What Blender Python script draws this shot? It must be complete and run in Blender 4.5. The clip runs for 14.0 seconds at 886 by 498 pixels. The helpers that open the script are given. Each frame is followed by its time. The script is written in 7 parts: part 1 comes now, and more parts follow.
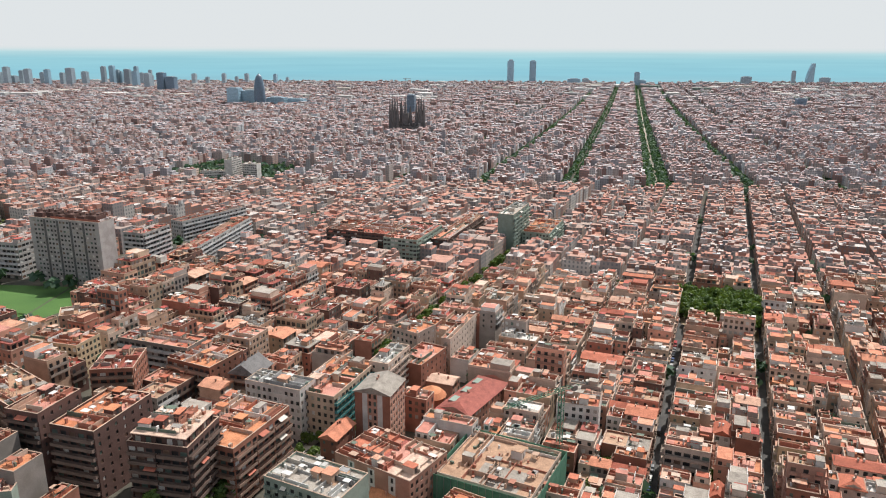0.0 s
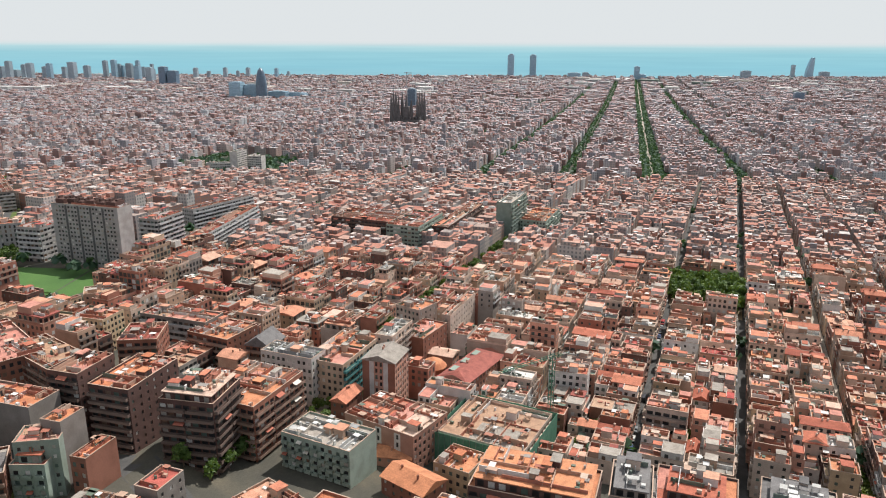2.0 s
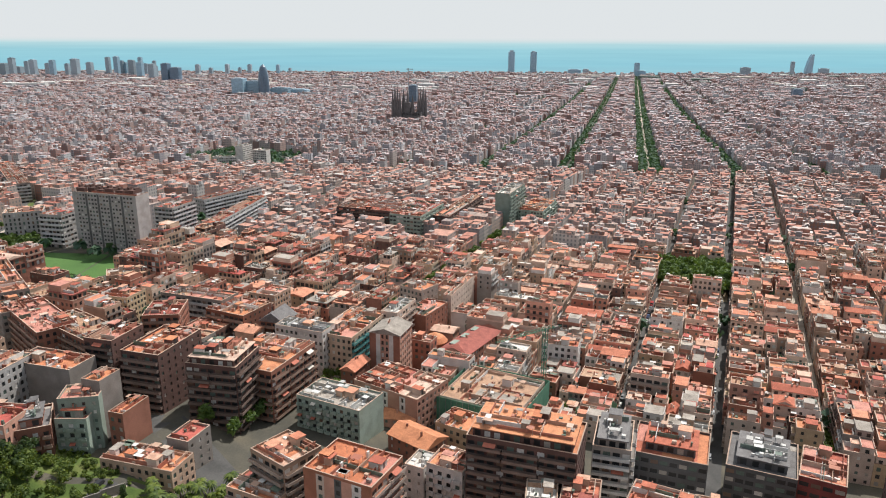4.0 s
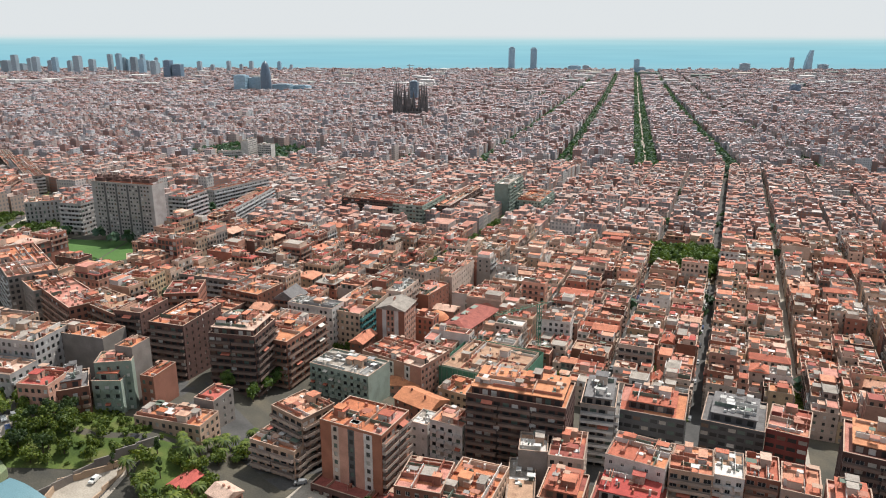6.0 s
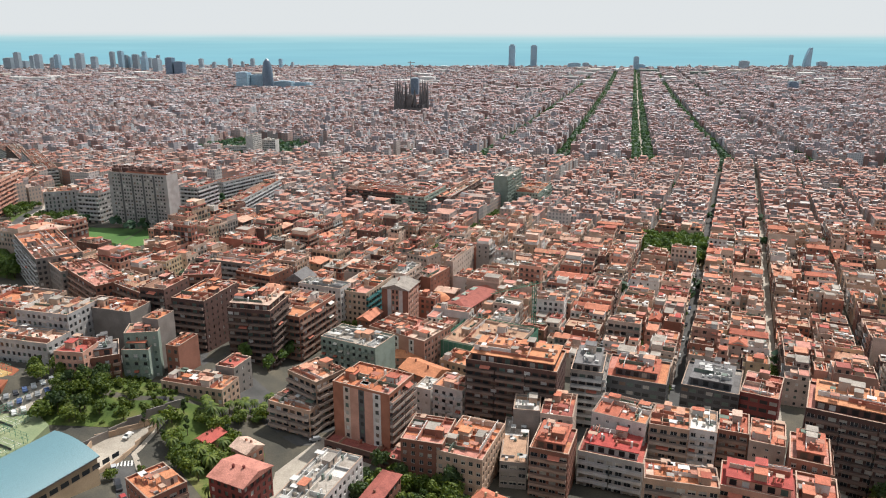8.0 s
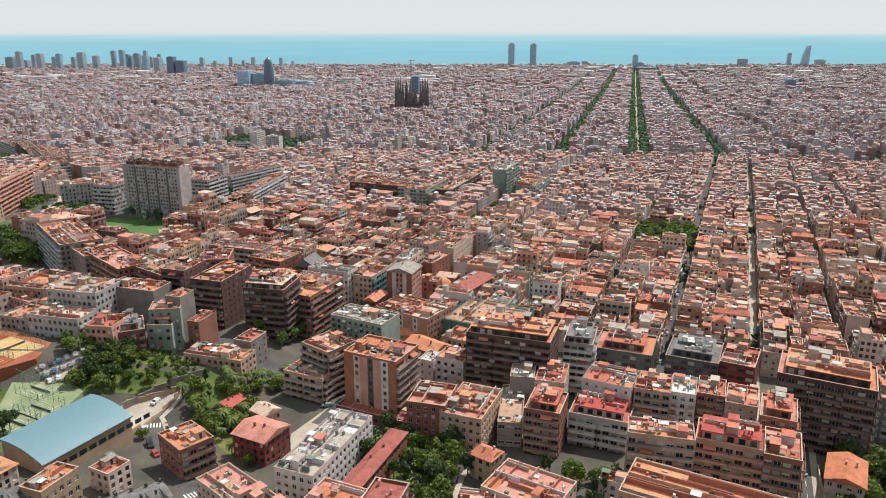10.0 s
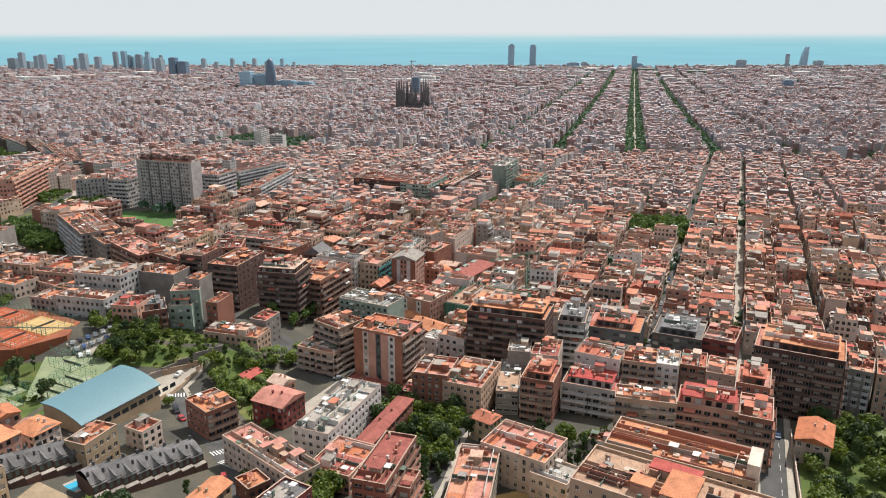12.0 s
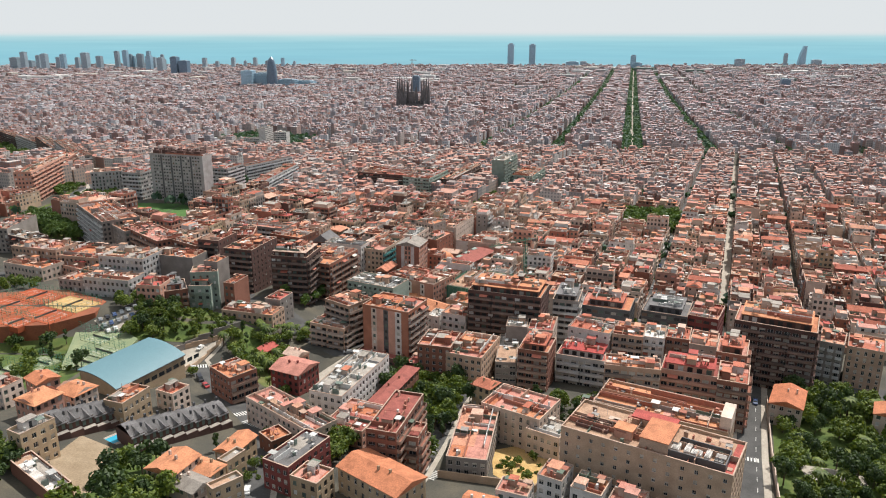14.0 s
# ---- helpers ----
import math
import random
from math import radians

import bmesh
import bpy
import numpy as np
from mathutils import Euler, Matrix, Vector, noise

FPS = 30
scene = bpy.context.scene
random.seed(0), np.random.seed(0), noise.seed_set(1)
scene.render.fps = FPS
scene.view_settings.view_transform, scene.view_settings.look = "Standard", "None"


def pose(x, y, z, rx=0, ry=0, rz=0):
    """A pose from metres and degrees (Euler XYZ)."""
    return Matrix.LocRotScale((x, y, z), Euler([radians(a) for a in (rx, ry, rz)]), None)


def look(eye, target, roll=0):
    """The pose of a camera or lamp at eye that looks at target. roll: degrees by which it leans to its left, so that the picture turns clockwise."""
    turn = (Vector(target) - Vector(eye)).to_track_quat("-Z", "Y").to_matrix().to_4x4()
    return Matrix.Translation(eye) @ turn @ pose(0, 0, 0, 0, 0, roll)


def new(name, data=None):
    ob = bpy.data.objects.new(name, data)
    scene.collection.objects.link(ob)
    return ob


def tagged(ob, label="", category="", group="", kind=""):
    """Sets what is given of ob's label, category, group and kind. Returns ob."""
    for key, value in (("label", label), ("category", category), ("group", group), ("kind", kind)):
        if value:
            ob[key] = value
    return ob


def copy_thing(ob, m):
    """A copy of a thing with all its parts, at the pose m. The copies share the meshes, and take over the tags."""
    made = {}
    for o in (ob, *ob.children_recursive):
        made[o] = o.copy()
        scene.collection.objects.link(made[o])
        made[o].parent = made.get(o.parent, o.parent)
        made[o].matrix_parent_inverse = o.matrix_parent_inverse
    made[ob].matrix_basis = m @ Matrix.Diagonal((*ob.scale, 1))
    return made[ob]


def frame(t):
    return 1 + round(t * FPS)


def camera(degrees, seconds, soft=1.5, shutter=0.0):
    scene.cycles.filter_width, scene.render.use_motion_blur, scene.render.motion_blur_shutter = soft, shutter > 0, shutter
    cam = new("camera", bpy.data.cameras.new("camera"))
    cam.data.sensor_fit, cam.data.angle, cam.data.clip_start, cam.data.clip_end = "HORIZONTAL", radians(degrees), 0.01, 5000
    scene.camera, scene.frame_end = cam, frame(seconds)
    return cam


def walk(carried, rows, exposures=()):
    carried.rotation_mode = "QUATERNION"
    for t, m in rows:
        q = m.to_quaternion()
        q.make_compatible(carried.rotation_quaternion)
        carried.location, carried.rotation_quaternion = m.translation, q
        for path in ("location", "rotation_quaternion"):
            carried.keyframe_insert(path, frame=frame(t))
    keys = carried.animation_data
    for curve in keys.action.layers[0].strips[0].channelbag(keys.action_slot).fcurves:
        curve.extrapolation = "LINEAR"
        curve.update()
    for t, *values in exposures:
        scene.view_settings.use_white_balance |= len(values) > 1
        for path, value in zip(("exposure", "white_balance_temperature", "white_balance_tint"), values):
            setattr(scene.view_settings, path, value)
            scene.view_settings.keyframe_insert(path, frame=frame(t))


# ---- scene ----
cam = camera(61.9, 14.0, soft=1.1)
PATH = [
    (0, (-1.08, 3.629, 154.248), (-1.138, 5.554, 153.709), 0.2),
    (0.5, (-0.914, -2.146, 154.35), (-0.972, -0.223, 153.806), 0.2),
    (1, (-0.749, -8.072, 154.436), (-0.807, -6.149, 153.888), 0.2),
    (1.5, (-0.585, -14.117, 154.507), (-0.644, -12.195, 153.956), 0.2),
    (2, (-0.425, -20.255, 154.563), (-0.484, -18.334, 154.01), 0.2),
    (2.5, (-0.268, -26.459, 154.604), (-0.327, -24.539, 154.049), 0.2),
    (3, (-0.115, -32.707, 154.632), (-0.175, -30.787, 154.075), 0.2),
    (3.5, (0.032, -38.978, 154.646), (-0.029, -37.059, 154.088), 0.2),
    (4, (0.172, -45.254, 154.648), (0.111, -43.335, 154.087), 0.2),
    (4.5, (0.304, -51.518, 154.637), (0.242, -49.6, 154.074), 0.2),
    (5, (0.428, -57.757, 154.614), (0.366, -55.839, 154.049), 0.2),
    (5.5, (0.542, -63.959, 154.579), (0.479, -62.042, 154.013), 0.2),
    (6, (0.645, -70.115, 154.534), (0.582, -68.199, 153.965), 0.1),
    (6.5, (0.736, -76.22, 154.477), (0.673, -74.304, 153.907), 0.1),
    (7, (0.815, -82.268, 154.411), (0.752, -80.353, 153.839), 0.1),
    (7.5, (0.88, -88.258, 154.335), (0.817, -86.344, 153.761), 0.1),
    (8, (0.931, -94.191, 154.249), (0.867, -92.276, 153.674), 0.1),
    (8.5, (0.965, -100.068, 154.155), (0.901, -98.154, 153.579), 0.0),
    (9, (0.983, -105.895, 154.053), (0.919, -103.982, 153.476), 0.0),
    (9.5, (0.984, -111.681, 153.943), (0.919, -109.767, 153.365), -0.0),
    (10, (0.965, -117.434, 153.825), (0.901, -115.52, 153.247), -0.0),
    (10.5, (0.927, -123.167, 153.7), (0.863, -121.253, 153.123), -0.0),
    (11, (0.868, -128.894, 153.569), (0.804, -126.981, 152.992), -0.0),
    (11.5, (0.788, -134.634, 153.432), (0.723, -132.719, 152.856), -0.0),
    (12, (0.684, -140.404, 153.289), (0.62, -138.489, 152.714), -0.0),
    (12.5, (0.557, -146.226, 153.142), (0.493, -144.312, 152.567), -0.0),
    (13, (0.405, -152.125, 152.989), (0.342, -150.211, 152.415), -0.0),
    (13.5, (0.228, -158.128, 152.833), (0.165, -156.213, 152.258), -0.0),
    (14, (0.024, -164.262, 152.673), (-0.039, -162.348, 152.097), 0.0),
]
walk(cam, [(t, look(eye, target, roll)) for t, eye, target, roll in PATH])

# ---------------------------------------------------------------- light
SUN_AZ, SUN_EL = 42.0, 56.0
world = bpy.data.worlds.new("sky")
scene.world = world
world.use_nodes = True
wn = world.node_tree.nodes
wl = world.node_tree.links
wn.clear()
sky = wn.new("ShaderNodeTexSky")
sky.sky_type = "NISHITA"
sky.sun_disc = False
sky.sun_elevation, sky.sun_rotation = radians(SUN_EL), radians(SUN_AZ)
sky.altitude, sky.air_density, sky.dust_density, sky.ozone_density = 200, 1.0, 1.5, 1.0
bg = wn.new("ShaderNodeBackground")
bg.inputs["Strength"].default_value = 0.080
wout = wn.new("ShaderNodeOutputWorld")
# bright summer haze that whitens the sky all round the horizon
haze = wn.new("ShaderNodeBackground")
haze.inputs["Color"].default_value = (0.93, 0.975, 1.0, 1)
haze.inputs["Strength"].default_value = 0.80
veil = wn.new("ShaderNodeMixShader")
wco, wsep, wr = wn.new("ShaderNodeTexCoord"), wn.new("ShaderNodeSeparateXYZ"), wn.new("ShaderNodeValToRGB")
for k, (p, v) in zip((wr.color_ramp.elements[0], wr.color_ramp.elements[1], wr.color_ramp.elements.new(0.16), wr.color_ramp.elements.new(0.055)), ((0.0, 1.0), (1.0, 0.04), (0.16, 0.16), (0.055, 1.0))):
    k.position, k.color = p, (v, v, v, 1)
wl.new(wco.outputs["Generated"], wsep.inputs[0])
wl.new(wsep.outputs[2], wr.inputs[0])
wl.new(wr.outputs[0], veil.inputs[0])
wl.new(sky.outputs[0], bg.inputs[0])
wl.new(bg.outputs[0], veil.inputs[1])
wl.new(haze.outputs[0], veil.inputs[2])
wl.new(veil.outputs[0], wout.inputs[0])

sun = new("sun", bpy.data.lights.new("sun", "SUN"))
sun.data.energy, sun.data.angle, sun.data.color = 5.0, radians(0.55), (1.0, 0.955, 0.89)
SUN_WAY = Vector((math.sin(radians(SUN_AZ)) * math.cos(radians(SUN_EL)), math.cos(radians(SUN_AZ)) * math.cos(radians(SUN_EL)), math.sin(radians(SUN_EL))))
sun.matrix_world = look(SUN_WAY * 400, (0, 0, 0))
scene.view_settings.exposure = 0.0


# ---------------------------------------------------------------- materials
def mat(name, rough=0.85, metal=0.0):
    m = bpy.data.materials.new(name)
    m.use_nodes = True
    b = m.node_tree.nodes["Principled BSDF"]
    b.inputs["Roughness"].default_value = rough
    b.inputs["Metallic"].default_value = metal
    return m, m.node_tree.nodes, m.node_tree.links, b


def ramp(nodes, stops, interp="LINEAR"):
    r = nodes.new("ShaderNodeValToRGB")
    r.color_ramp.interpolation = interp
    e = r.color_ramp.elements
    while len(e) < len(stops):
        e.new(0.5)
    for k, (p, c) in zip(e, stops):
        k.position, k.color = p, (*c, 1)
    return r


def mixed(nodes, links, kind, fac, a, b):
    n = nodes.new("ShaderNodeMix")
    n.data_type, n.blend_type = "RGBA", kind
    for sock, v in ((n.inputs[0], fac), (n.inputs[6], a), (n.inputs[7], b)):
        if isinstance(v, bpy.types.NodeSocket):
            links.new(v, sock)
        elif isinstance(v, tuple):
            sock.default_value = (*v, 1)
        else:
            sock.default_value = v
    return n.outputs[2]


def calc(nodes, links, op, a, b=None):
    n = nodes.new("ShaderNodeMath")
    n.operation = op
    for sock, v in zip(n.inputs, (a, b)):
        if isinstance(v, bpy.types.NodeSocket):
            links.new(v, sock)
        elif v is not None:
            sock.default_value = v
    return n.outputs[0]


def noisy(nodes, links, scale, detail=4, where="Position"):
    g = nodes.new("ShaderNodeNewGeometry") if where == "Position" else nodes.new("ShaderNodeTexCoord")
    n = nodes.new("ShaderNodeTexNoise")
    n.inputs["Scale"].default_value, n.inputs["Detail"].default_value = scale, detail
    links.new(g.outputs[where], n.inputs["Vector"])
    return n.outputs["Fac"]


def bumped(nodes, links, b, height, strength=0.4, distance=0.05):
    n = nodes.new("ShaderNodeBump")
    n.inputs["Strength"].default_value, n.inputs["Distance"].default_value = strength, distance
    links.new(height, n.inputs["Height"])
    links.new(n.outputs[0], b.inputs["Normal"])


def plaster(name, colour, vary=0.25, rough=0.9, per="object"):
    """Painted render or brick: object-to-object shifts, large weathering, fine grain."""
    m, n, l, b = mat(name, rough)
    info = n.new("ShaderNodeObjectInfo")
    dark = tuple(c * (1 - vary) for c in colour)
    pale = tuple(min(0.85, c * (1 + vary * 0.6)) for c in colour)
    r = ramp(n, [(0, dark), (0.5, colour), (1, pale)])
    isle = n.new("ShaderNodeNewGeometry")
    l.new(info.outputs["Random"] if per == "object" else isle.outputs["Random Per Island"], r.inputs[0])
    stain = ramp(n, [(0.35, (0.72, 0.70, 0.68)), (0.62, (1, 1, 1))])
    l.new(noisy(n, l, 0.22, 5), stain.inputs[0])
    c = mixed(n, l, "MULTIPLY", 0.75, r.outputs[0], stain.outputs[0])
    fine = ramp(n, [(0.3, (0.86, 0.86, 0.86)), (0.7, (1.06, 1.06, 1.06))])
    grain = noisy(n, l, 3.2, 3)
    l.new(grain, fine.inputs[0])
    c = mixed(n, l, "MULTIPLY", 1.0, c, fine.outputs[0])
    l.new(c, b.inputs["Base Color"])
    bumped(n, l, b, grain, 0.3, 0.03)
    return m


def roofing(name, stops, per="object"):
    """Terrace tiles: a tone for each roof, worn patches, pale droppings of lime."""
    m, n, l, b = mat(name, 0.88)
    r = ramp(n, stops)
    if per == "object":
        info, g = n.new("ShaderNodeObjectInfo"), n.new("ShaderNodeNewGeometry")
        l.new(calc(n, l, "FRACT", calc(n, l, "ADD", info.outputs["Random"], g.outputs["Random Per Island"])), r.inputs[0])
    else:
        g = n.new("ShaderNodeNewGeometry")
        l.new(g.outputs["Random Per Island"], r.inputs[0])
    worn = ramp(n, [(0.32, (0.70, 0.66, 0.64)), (0.5, (0.96, 0.94, 0.93)), (0.72, (1.15, 1.12, 1.10))])
    big = noisy(n, l, 0.35, 6)
    l.new(big, worn.inputs[0])
    c = mixed(n, l, "MULTIPLY", 0.9, r.outputs[0], worn.outputs[0])
    fine = ramp(n, [(0.3, (0.70, 0.67, 0.66)), (0.7, (1.14, 1.14, 1.14))])
    grain = noisy(n, l, 2.6, 4)
    l.new(grain, fine.inputs[0])
    c = mixed(n, l, "MULTIPLY", 1.0, c, fine.outputs[0])
    l.new(c, b.inputs["Base Color"])
    bumped(n, l, b, grain, 0.4, 0.04)
    return m


WALLS = {
    "beige": plaster("wall_beige_render", (0.50, 0.345, 0.255)),
    "pale": plaster("wall_pale_render", (0.64, 0.51, 0.43)),
    "white": plaster("wall_white_paint", (0.68, 0.64, 0.61), 0.12),
    "slabwhite": plaster("wall_pale_concrete", (0.44, 0.425, 0.415), 0.15),
    "turq": plaster("wall_pale_ochre", (0.55, 0.42, 0.32), 0.15),
    "tan": plaster("wall_tan_render", (0.52, 0.375, 0.265), 0.15),
    "grey": plaster("wall_grey_render", (0.30, 0.265, 0.24)),
    "brick": plaster("wall_red_brick", (0.29, 0.125, 0.085), 0.25),
    "brown": plaster("wall_brown_brick", (0.115, 0.062, 0.052), 0.25),
    "salmon": plaster("wall_salmon_render", (0.55, 0.30, 0.225)),
    "ochre": plaster("wall_ochre_render", (0.50, 0.37, 0.24)),
    "green": plaster("wall_grey_green_render", (0.31, 0.375, 0.32)),
    "crimson": plaster("wall_crimson_paint", (0.235, 0.06, 0.052), 0.12),
    "orange": plaster("wall_orange_brick", (0.38, 0.155, 0.095), 0.1),
    "slate": plaster("wall_dark_cladding", (0.10, 0.10, 0.105), 0.15, 0.5),
}
FAR_WALLS = {
    "beige": plaster("old_wall_beige", (0.516, 0.342, 0.246), 0.35, 0.9, "island"),
    "pale": plaster("old_wall_pale", (0.648, 0.492, 0.396), 0.3, 0.9, "island"),
    "white": plaster("old_wall_white", (0.74, 0.708, 0.672), 0.15, 0.9, "island"),
    "grey": plaster("old_wall_grey", (0.432, 0.372, 0.336), 0.3, 0.9, "island"),
    "brick": plaster("old_wall_brick", (0.372, 0.156, 0.11), 0.35, 0.9, "island"),
    "brown": plaster("old_wall_brown", (0.168, 0.09, 0.072), 0.3, 0.9, "island"),
    "salmon": plaster("old_wall_salmon", (0.588, 0.306, 0.222), 0.35, 0.9, "island"),
    "ochre": plaster("old_wall_ochre", (0.54, 0.40, 0.29), 0.3, 0.9, "island"),
}
ROOFS = {
    "terrace": roofing("roof_terracotta_tiles", [(0, (0.36, 0.10, 0.065)), (0.3, (0.50, 0.165, 0.10)), (0.6, (0.60, 0.255, 0.155)), (0.85, (0.60, 0.34, 0.235)), (1, (0.66, 0.50, 0.41))]),
    "orange": roofing("roof_orange_tiles", [(0, (0.50, 0.175, 0.085)), (1, (0.62, 0.28, 0.145))]),
    "red": roofing("roof_red_paint", [(0, (0.42, 0.07, 0.06)), (1, (0.47, 0.12, 0.095))]),
    "pink": roofing("roof_pink_tiles", [(0, (0.53, 0.23, 0.18)), (1, (0.60, 0.31, 0.25))]),
    "grey": roofing("roof_grey_gravel", [(0, (0.29, 0.265, 0.235)), (1, (0.43, 0.395, 0.35))]),
    "tan": roofing("roof_tan_screed", [(0, (0.42, 0.26, 0.17)), (1, (0.49, 0.33, 0.23))]),
    "slate": roofing("roof_slate", [(0, (0.12, 0.118, 0.12)), (1, (0.20, 0.197, 0.20))]),
    "white": roofing("roof_white_coating", [(0, (0.66, 0.64, 0.60)), (1, (0.74, 0.72, 0.69))]),
    "brownred": roofing("roof_dark_red_coating", [(0, (0.30, 0.085, 0.068)), (1, (0.34, 0.105, 0.083))]),
}


def scatter_material(name, stops, rough=0.8):
    m, n, l, b = mat(name, rough)
    g = n.new("ShaderNodeNewGeometry")
    r = ramp(n, stops, "CONSTANT")
    l.new(g.outputs["Random Per Island"], r.inputs[0])
    spot = ramp(n, [(0.3, (0.8, 0.8, 0.8)), (0.7, (1.05, 1.05, 1.05))])
    l.new(noisy(n, l, 1.4), spot.inputs[0])
    l.new(mixed(n, l, "MULTIPLY", 1.0, r.outputs[0], spot.outputs[0]), b.inputs["Base Color"])
    return m


CLUTTER = scatter_material("roof_clutter", [(0, (0.70, 0.67, 0.63)), (0.12, (0.40, 0.17, 0.115)), (0.34, (0.47, 0.31, 0.23)), (0.52, (0.36, 0.13, 0.085)), (0.66, (0.52, 0.40, 0.32)), (0.8, (0.30, 0.27, 0.25)), (0.88, (0.64, 0.62, 0.60)), (0.92, (0.13, 0.17, 0.13))])
PALE_CLUTTER = scatter_material("roof_machinery", [(0, (0.62, 0.61, 0.59)), (0.4, (0.45, 0.44, 0.42)), (0.6, (0.55, 0.50, 0.44)), (0.8, (0.30, 0.30, 0.30)), (0.9, (0.16, 0.20, 0.17))])
GLASS_BLIND = scatter_material("panes_and_blinds", [(0, (0.02, 0.022, 0.024)), (0.44, (0.04, 0.04, 0.042)), (0.58, (0.38, 0.35, 0.31)), (0.7, (0.60, 0.58, 0.55)), (0.78, (0.16, 0.10, 0.07)), (0.87, (0.09, 0.13, 0.11))], 0.3)
AWNING = scatter_material("awning_cloth", [(0, (0.60, 0.55, 0.45)), (0.25, (0.10, 0.20, 0.13)), (0.5, (0.45, 0.14, 0.09)), (0.75, (0.66, 0.62, 0.55))])
RAIL = plaster("balcony_parapet", (0.42, 0.34, 0.29), 0.35)
RAIL_DARK = plaster("dark_brick_parapet", (0.19, 0.105, 0.082), 0.25)
RAIL_WHITE = plaster("white_parapet", (0.62, 0.61, 0.60), 0.15)
RAILS = {"turq": plaster("turquoise_balcony", (0.10, 0.33, 0.34), 0.15), "slabwhite": plaster("white_slab_band", (0.62, 0.61, 0.61), 0.1), "brown": plaster("brown_tile_parapet", (0.205, 0.145, 0.12), 0.35), "brick": plaster("red_brown_parapet", (0.33, 0.22, 0.17), 0.35), "crimson": RAIL_DARK, "white": RAIL_WHITE, "grey": RAIL_WHITE, "green": WALLS["green"], "salmon": WALLS["salmon"]}
METAL = mat("galvanised_metal", 0.4, 0.9)[0]
METAL.node_tree.nodes["Principled BSDF"].inputs["Base Color"].default_value = (0.35, 0.36, 0.37, 1)


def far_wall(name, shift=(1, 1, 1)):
    """Facades far off: a tone for each house and rows of openings by its own metres. shift: haze put into the colour.
    """
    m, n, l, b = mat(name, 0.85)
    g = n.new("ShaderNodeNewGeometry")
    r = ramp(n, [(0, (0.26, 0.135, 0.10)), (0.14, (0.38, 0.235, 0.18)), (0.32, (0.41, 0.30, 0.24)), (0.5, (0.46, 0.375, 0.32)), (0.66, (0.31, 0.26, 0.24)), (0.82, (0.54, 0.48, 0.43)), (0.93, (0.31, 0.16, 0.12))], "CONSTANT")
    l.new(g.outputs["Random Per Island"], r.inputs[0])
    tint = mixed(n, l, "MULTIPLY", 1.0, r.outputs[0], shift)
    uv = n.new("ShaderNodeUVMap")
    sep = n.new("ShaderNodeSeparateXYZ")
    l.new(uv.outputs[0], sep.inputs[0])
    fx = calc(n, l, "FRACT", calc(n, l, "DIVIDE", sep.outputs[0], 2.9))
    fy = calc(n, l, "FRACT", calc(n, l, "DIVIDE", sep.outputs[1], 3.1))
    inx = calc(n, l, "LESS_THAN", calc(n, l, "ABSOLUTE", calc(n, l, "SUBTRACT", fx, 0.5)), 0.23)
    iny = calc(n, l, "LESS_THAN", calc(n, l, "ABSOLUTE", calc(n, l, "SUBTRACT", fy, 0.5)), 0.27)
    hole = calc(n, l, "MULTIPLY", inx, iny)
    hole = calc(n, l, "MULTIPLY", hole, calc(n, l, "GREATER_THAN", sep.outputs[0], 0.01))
    # pale blue grey openings: the sky's reflection is put into their colour
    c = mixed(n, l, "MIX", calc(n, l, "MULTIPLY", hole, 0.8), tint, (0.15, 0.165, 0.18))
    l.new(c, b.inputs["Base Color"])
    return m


# both shifts cool the wall colours to stand in for haze, the grid's more
FAR_WALL = far_wall("far_facades", (0.96, 1.0, 1.05))
GRID_WALL = far_wall("grid_facades_hazed", (1.05, 1.18, 1.36))
FAR_ROOF = roofing("far_roofs", [(0, (0.36, 0.14, 0.105)), (0.25, (0.47, 0.22, 0.165)), (0.55, (0.53, 0.31, 0.245)), (0.74, (0.40, 0.31, 0.27)), (0.86, (0.29, 0.26, 0.25)), (0.94, (0.50, 0.46, 0.43)), (1, (0.6, 0.58, 0.56))], "island")
# greyer roofs than the old quarter's, bluer still with haze put into the colour
GRID_ROOF = roofing("grid_roofs_hazed", [(0, (0.38, 0.235, 0.23)), (0.3, (0.47, 0.32, 0.31)), (0.52, (0.50, 0.40, 0.41)), (0.7, (0.41, 0.40, 0.43)), (0.88, (0.50, 0.49, 0.52)), (1, (0.66, 0.66, 0.68))], "island")
FAR_CLUTTER = scatter_material("far_roof_huts", [(0, (0.70, 0.69, 0.68)), (0.11, (0.50, 0.42, 0.39)), (0.3, (0.42, 0.30, 0.27)), (0.6, (0.42, 0.22, 0.17)), (0.82, (0.24, 0.23, 0.24))])


def leaves(name, a, b_, c_):
    m, n, l, b = mat(name, 0.6)
    g = n.new("ShaderNodeNewGeometry")
    r = ramp(n, [(0, a), (0.5, b_), (1, c_)])
    l.new(g.outputs["Random Per Island"], r.inputs[0])
    info = n.new("ShaderNodeObjectInfo")
    tone = ramp(n, [(0, (0.7, 0.75, 0.7)), (1, (1.15, 1.1, 0.95))])
    l.new(info.outputs["Random"], tone.inputs[0])
    c = mixed(n, l, "MULTIPLY", 1.0, r.outputs[0], tone.outputs[0])
    l.new(c, b.inputs["Base Color"])
    thin, both = n.new("ShaderNodeBsdfTranslucent"), n.new("ShaderNodeMixShader")
    l.new(mixed(n, l, "MULTIPLY", 1.0, c, (1.5, 1.35, 0.6)), thin.inputs["Color"])
    both.inputs[0].default_value = 0.35
    l.new(b.outputs[0], both.inputs[1])
    l.new(thin.outputs[0], both.inputs[2])
    out = [q for q in n if q.type == "OUTPUT_MATERIAL"][0]
    l.new(both.outputs[0], out.inputs[0])
    return m


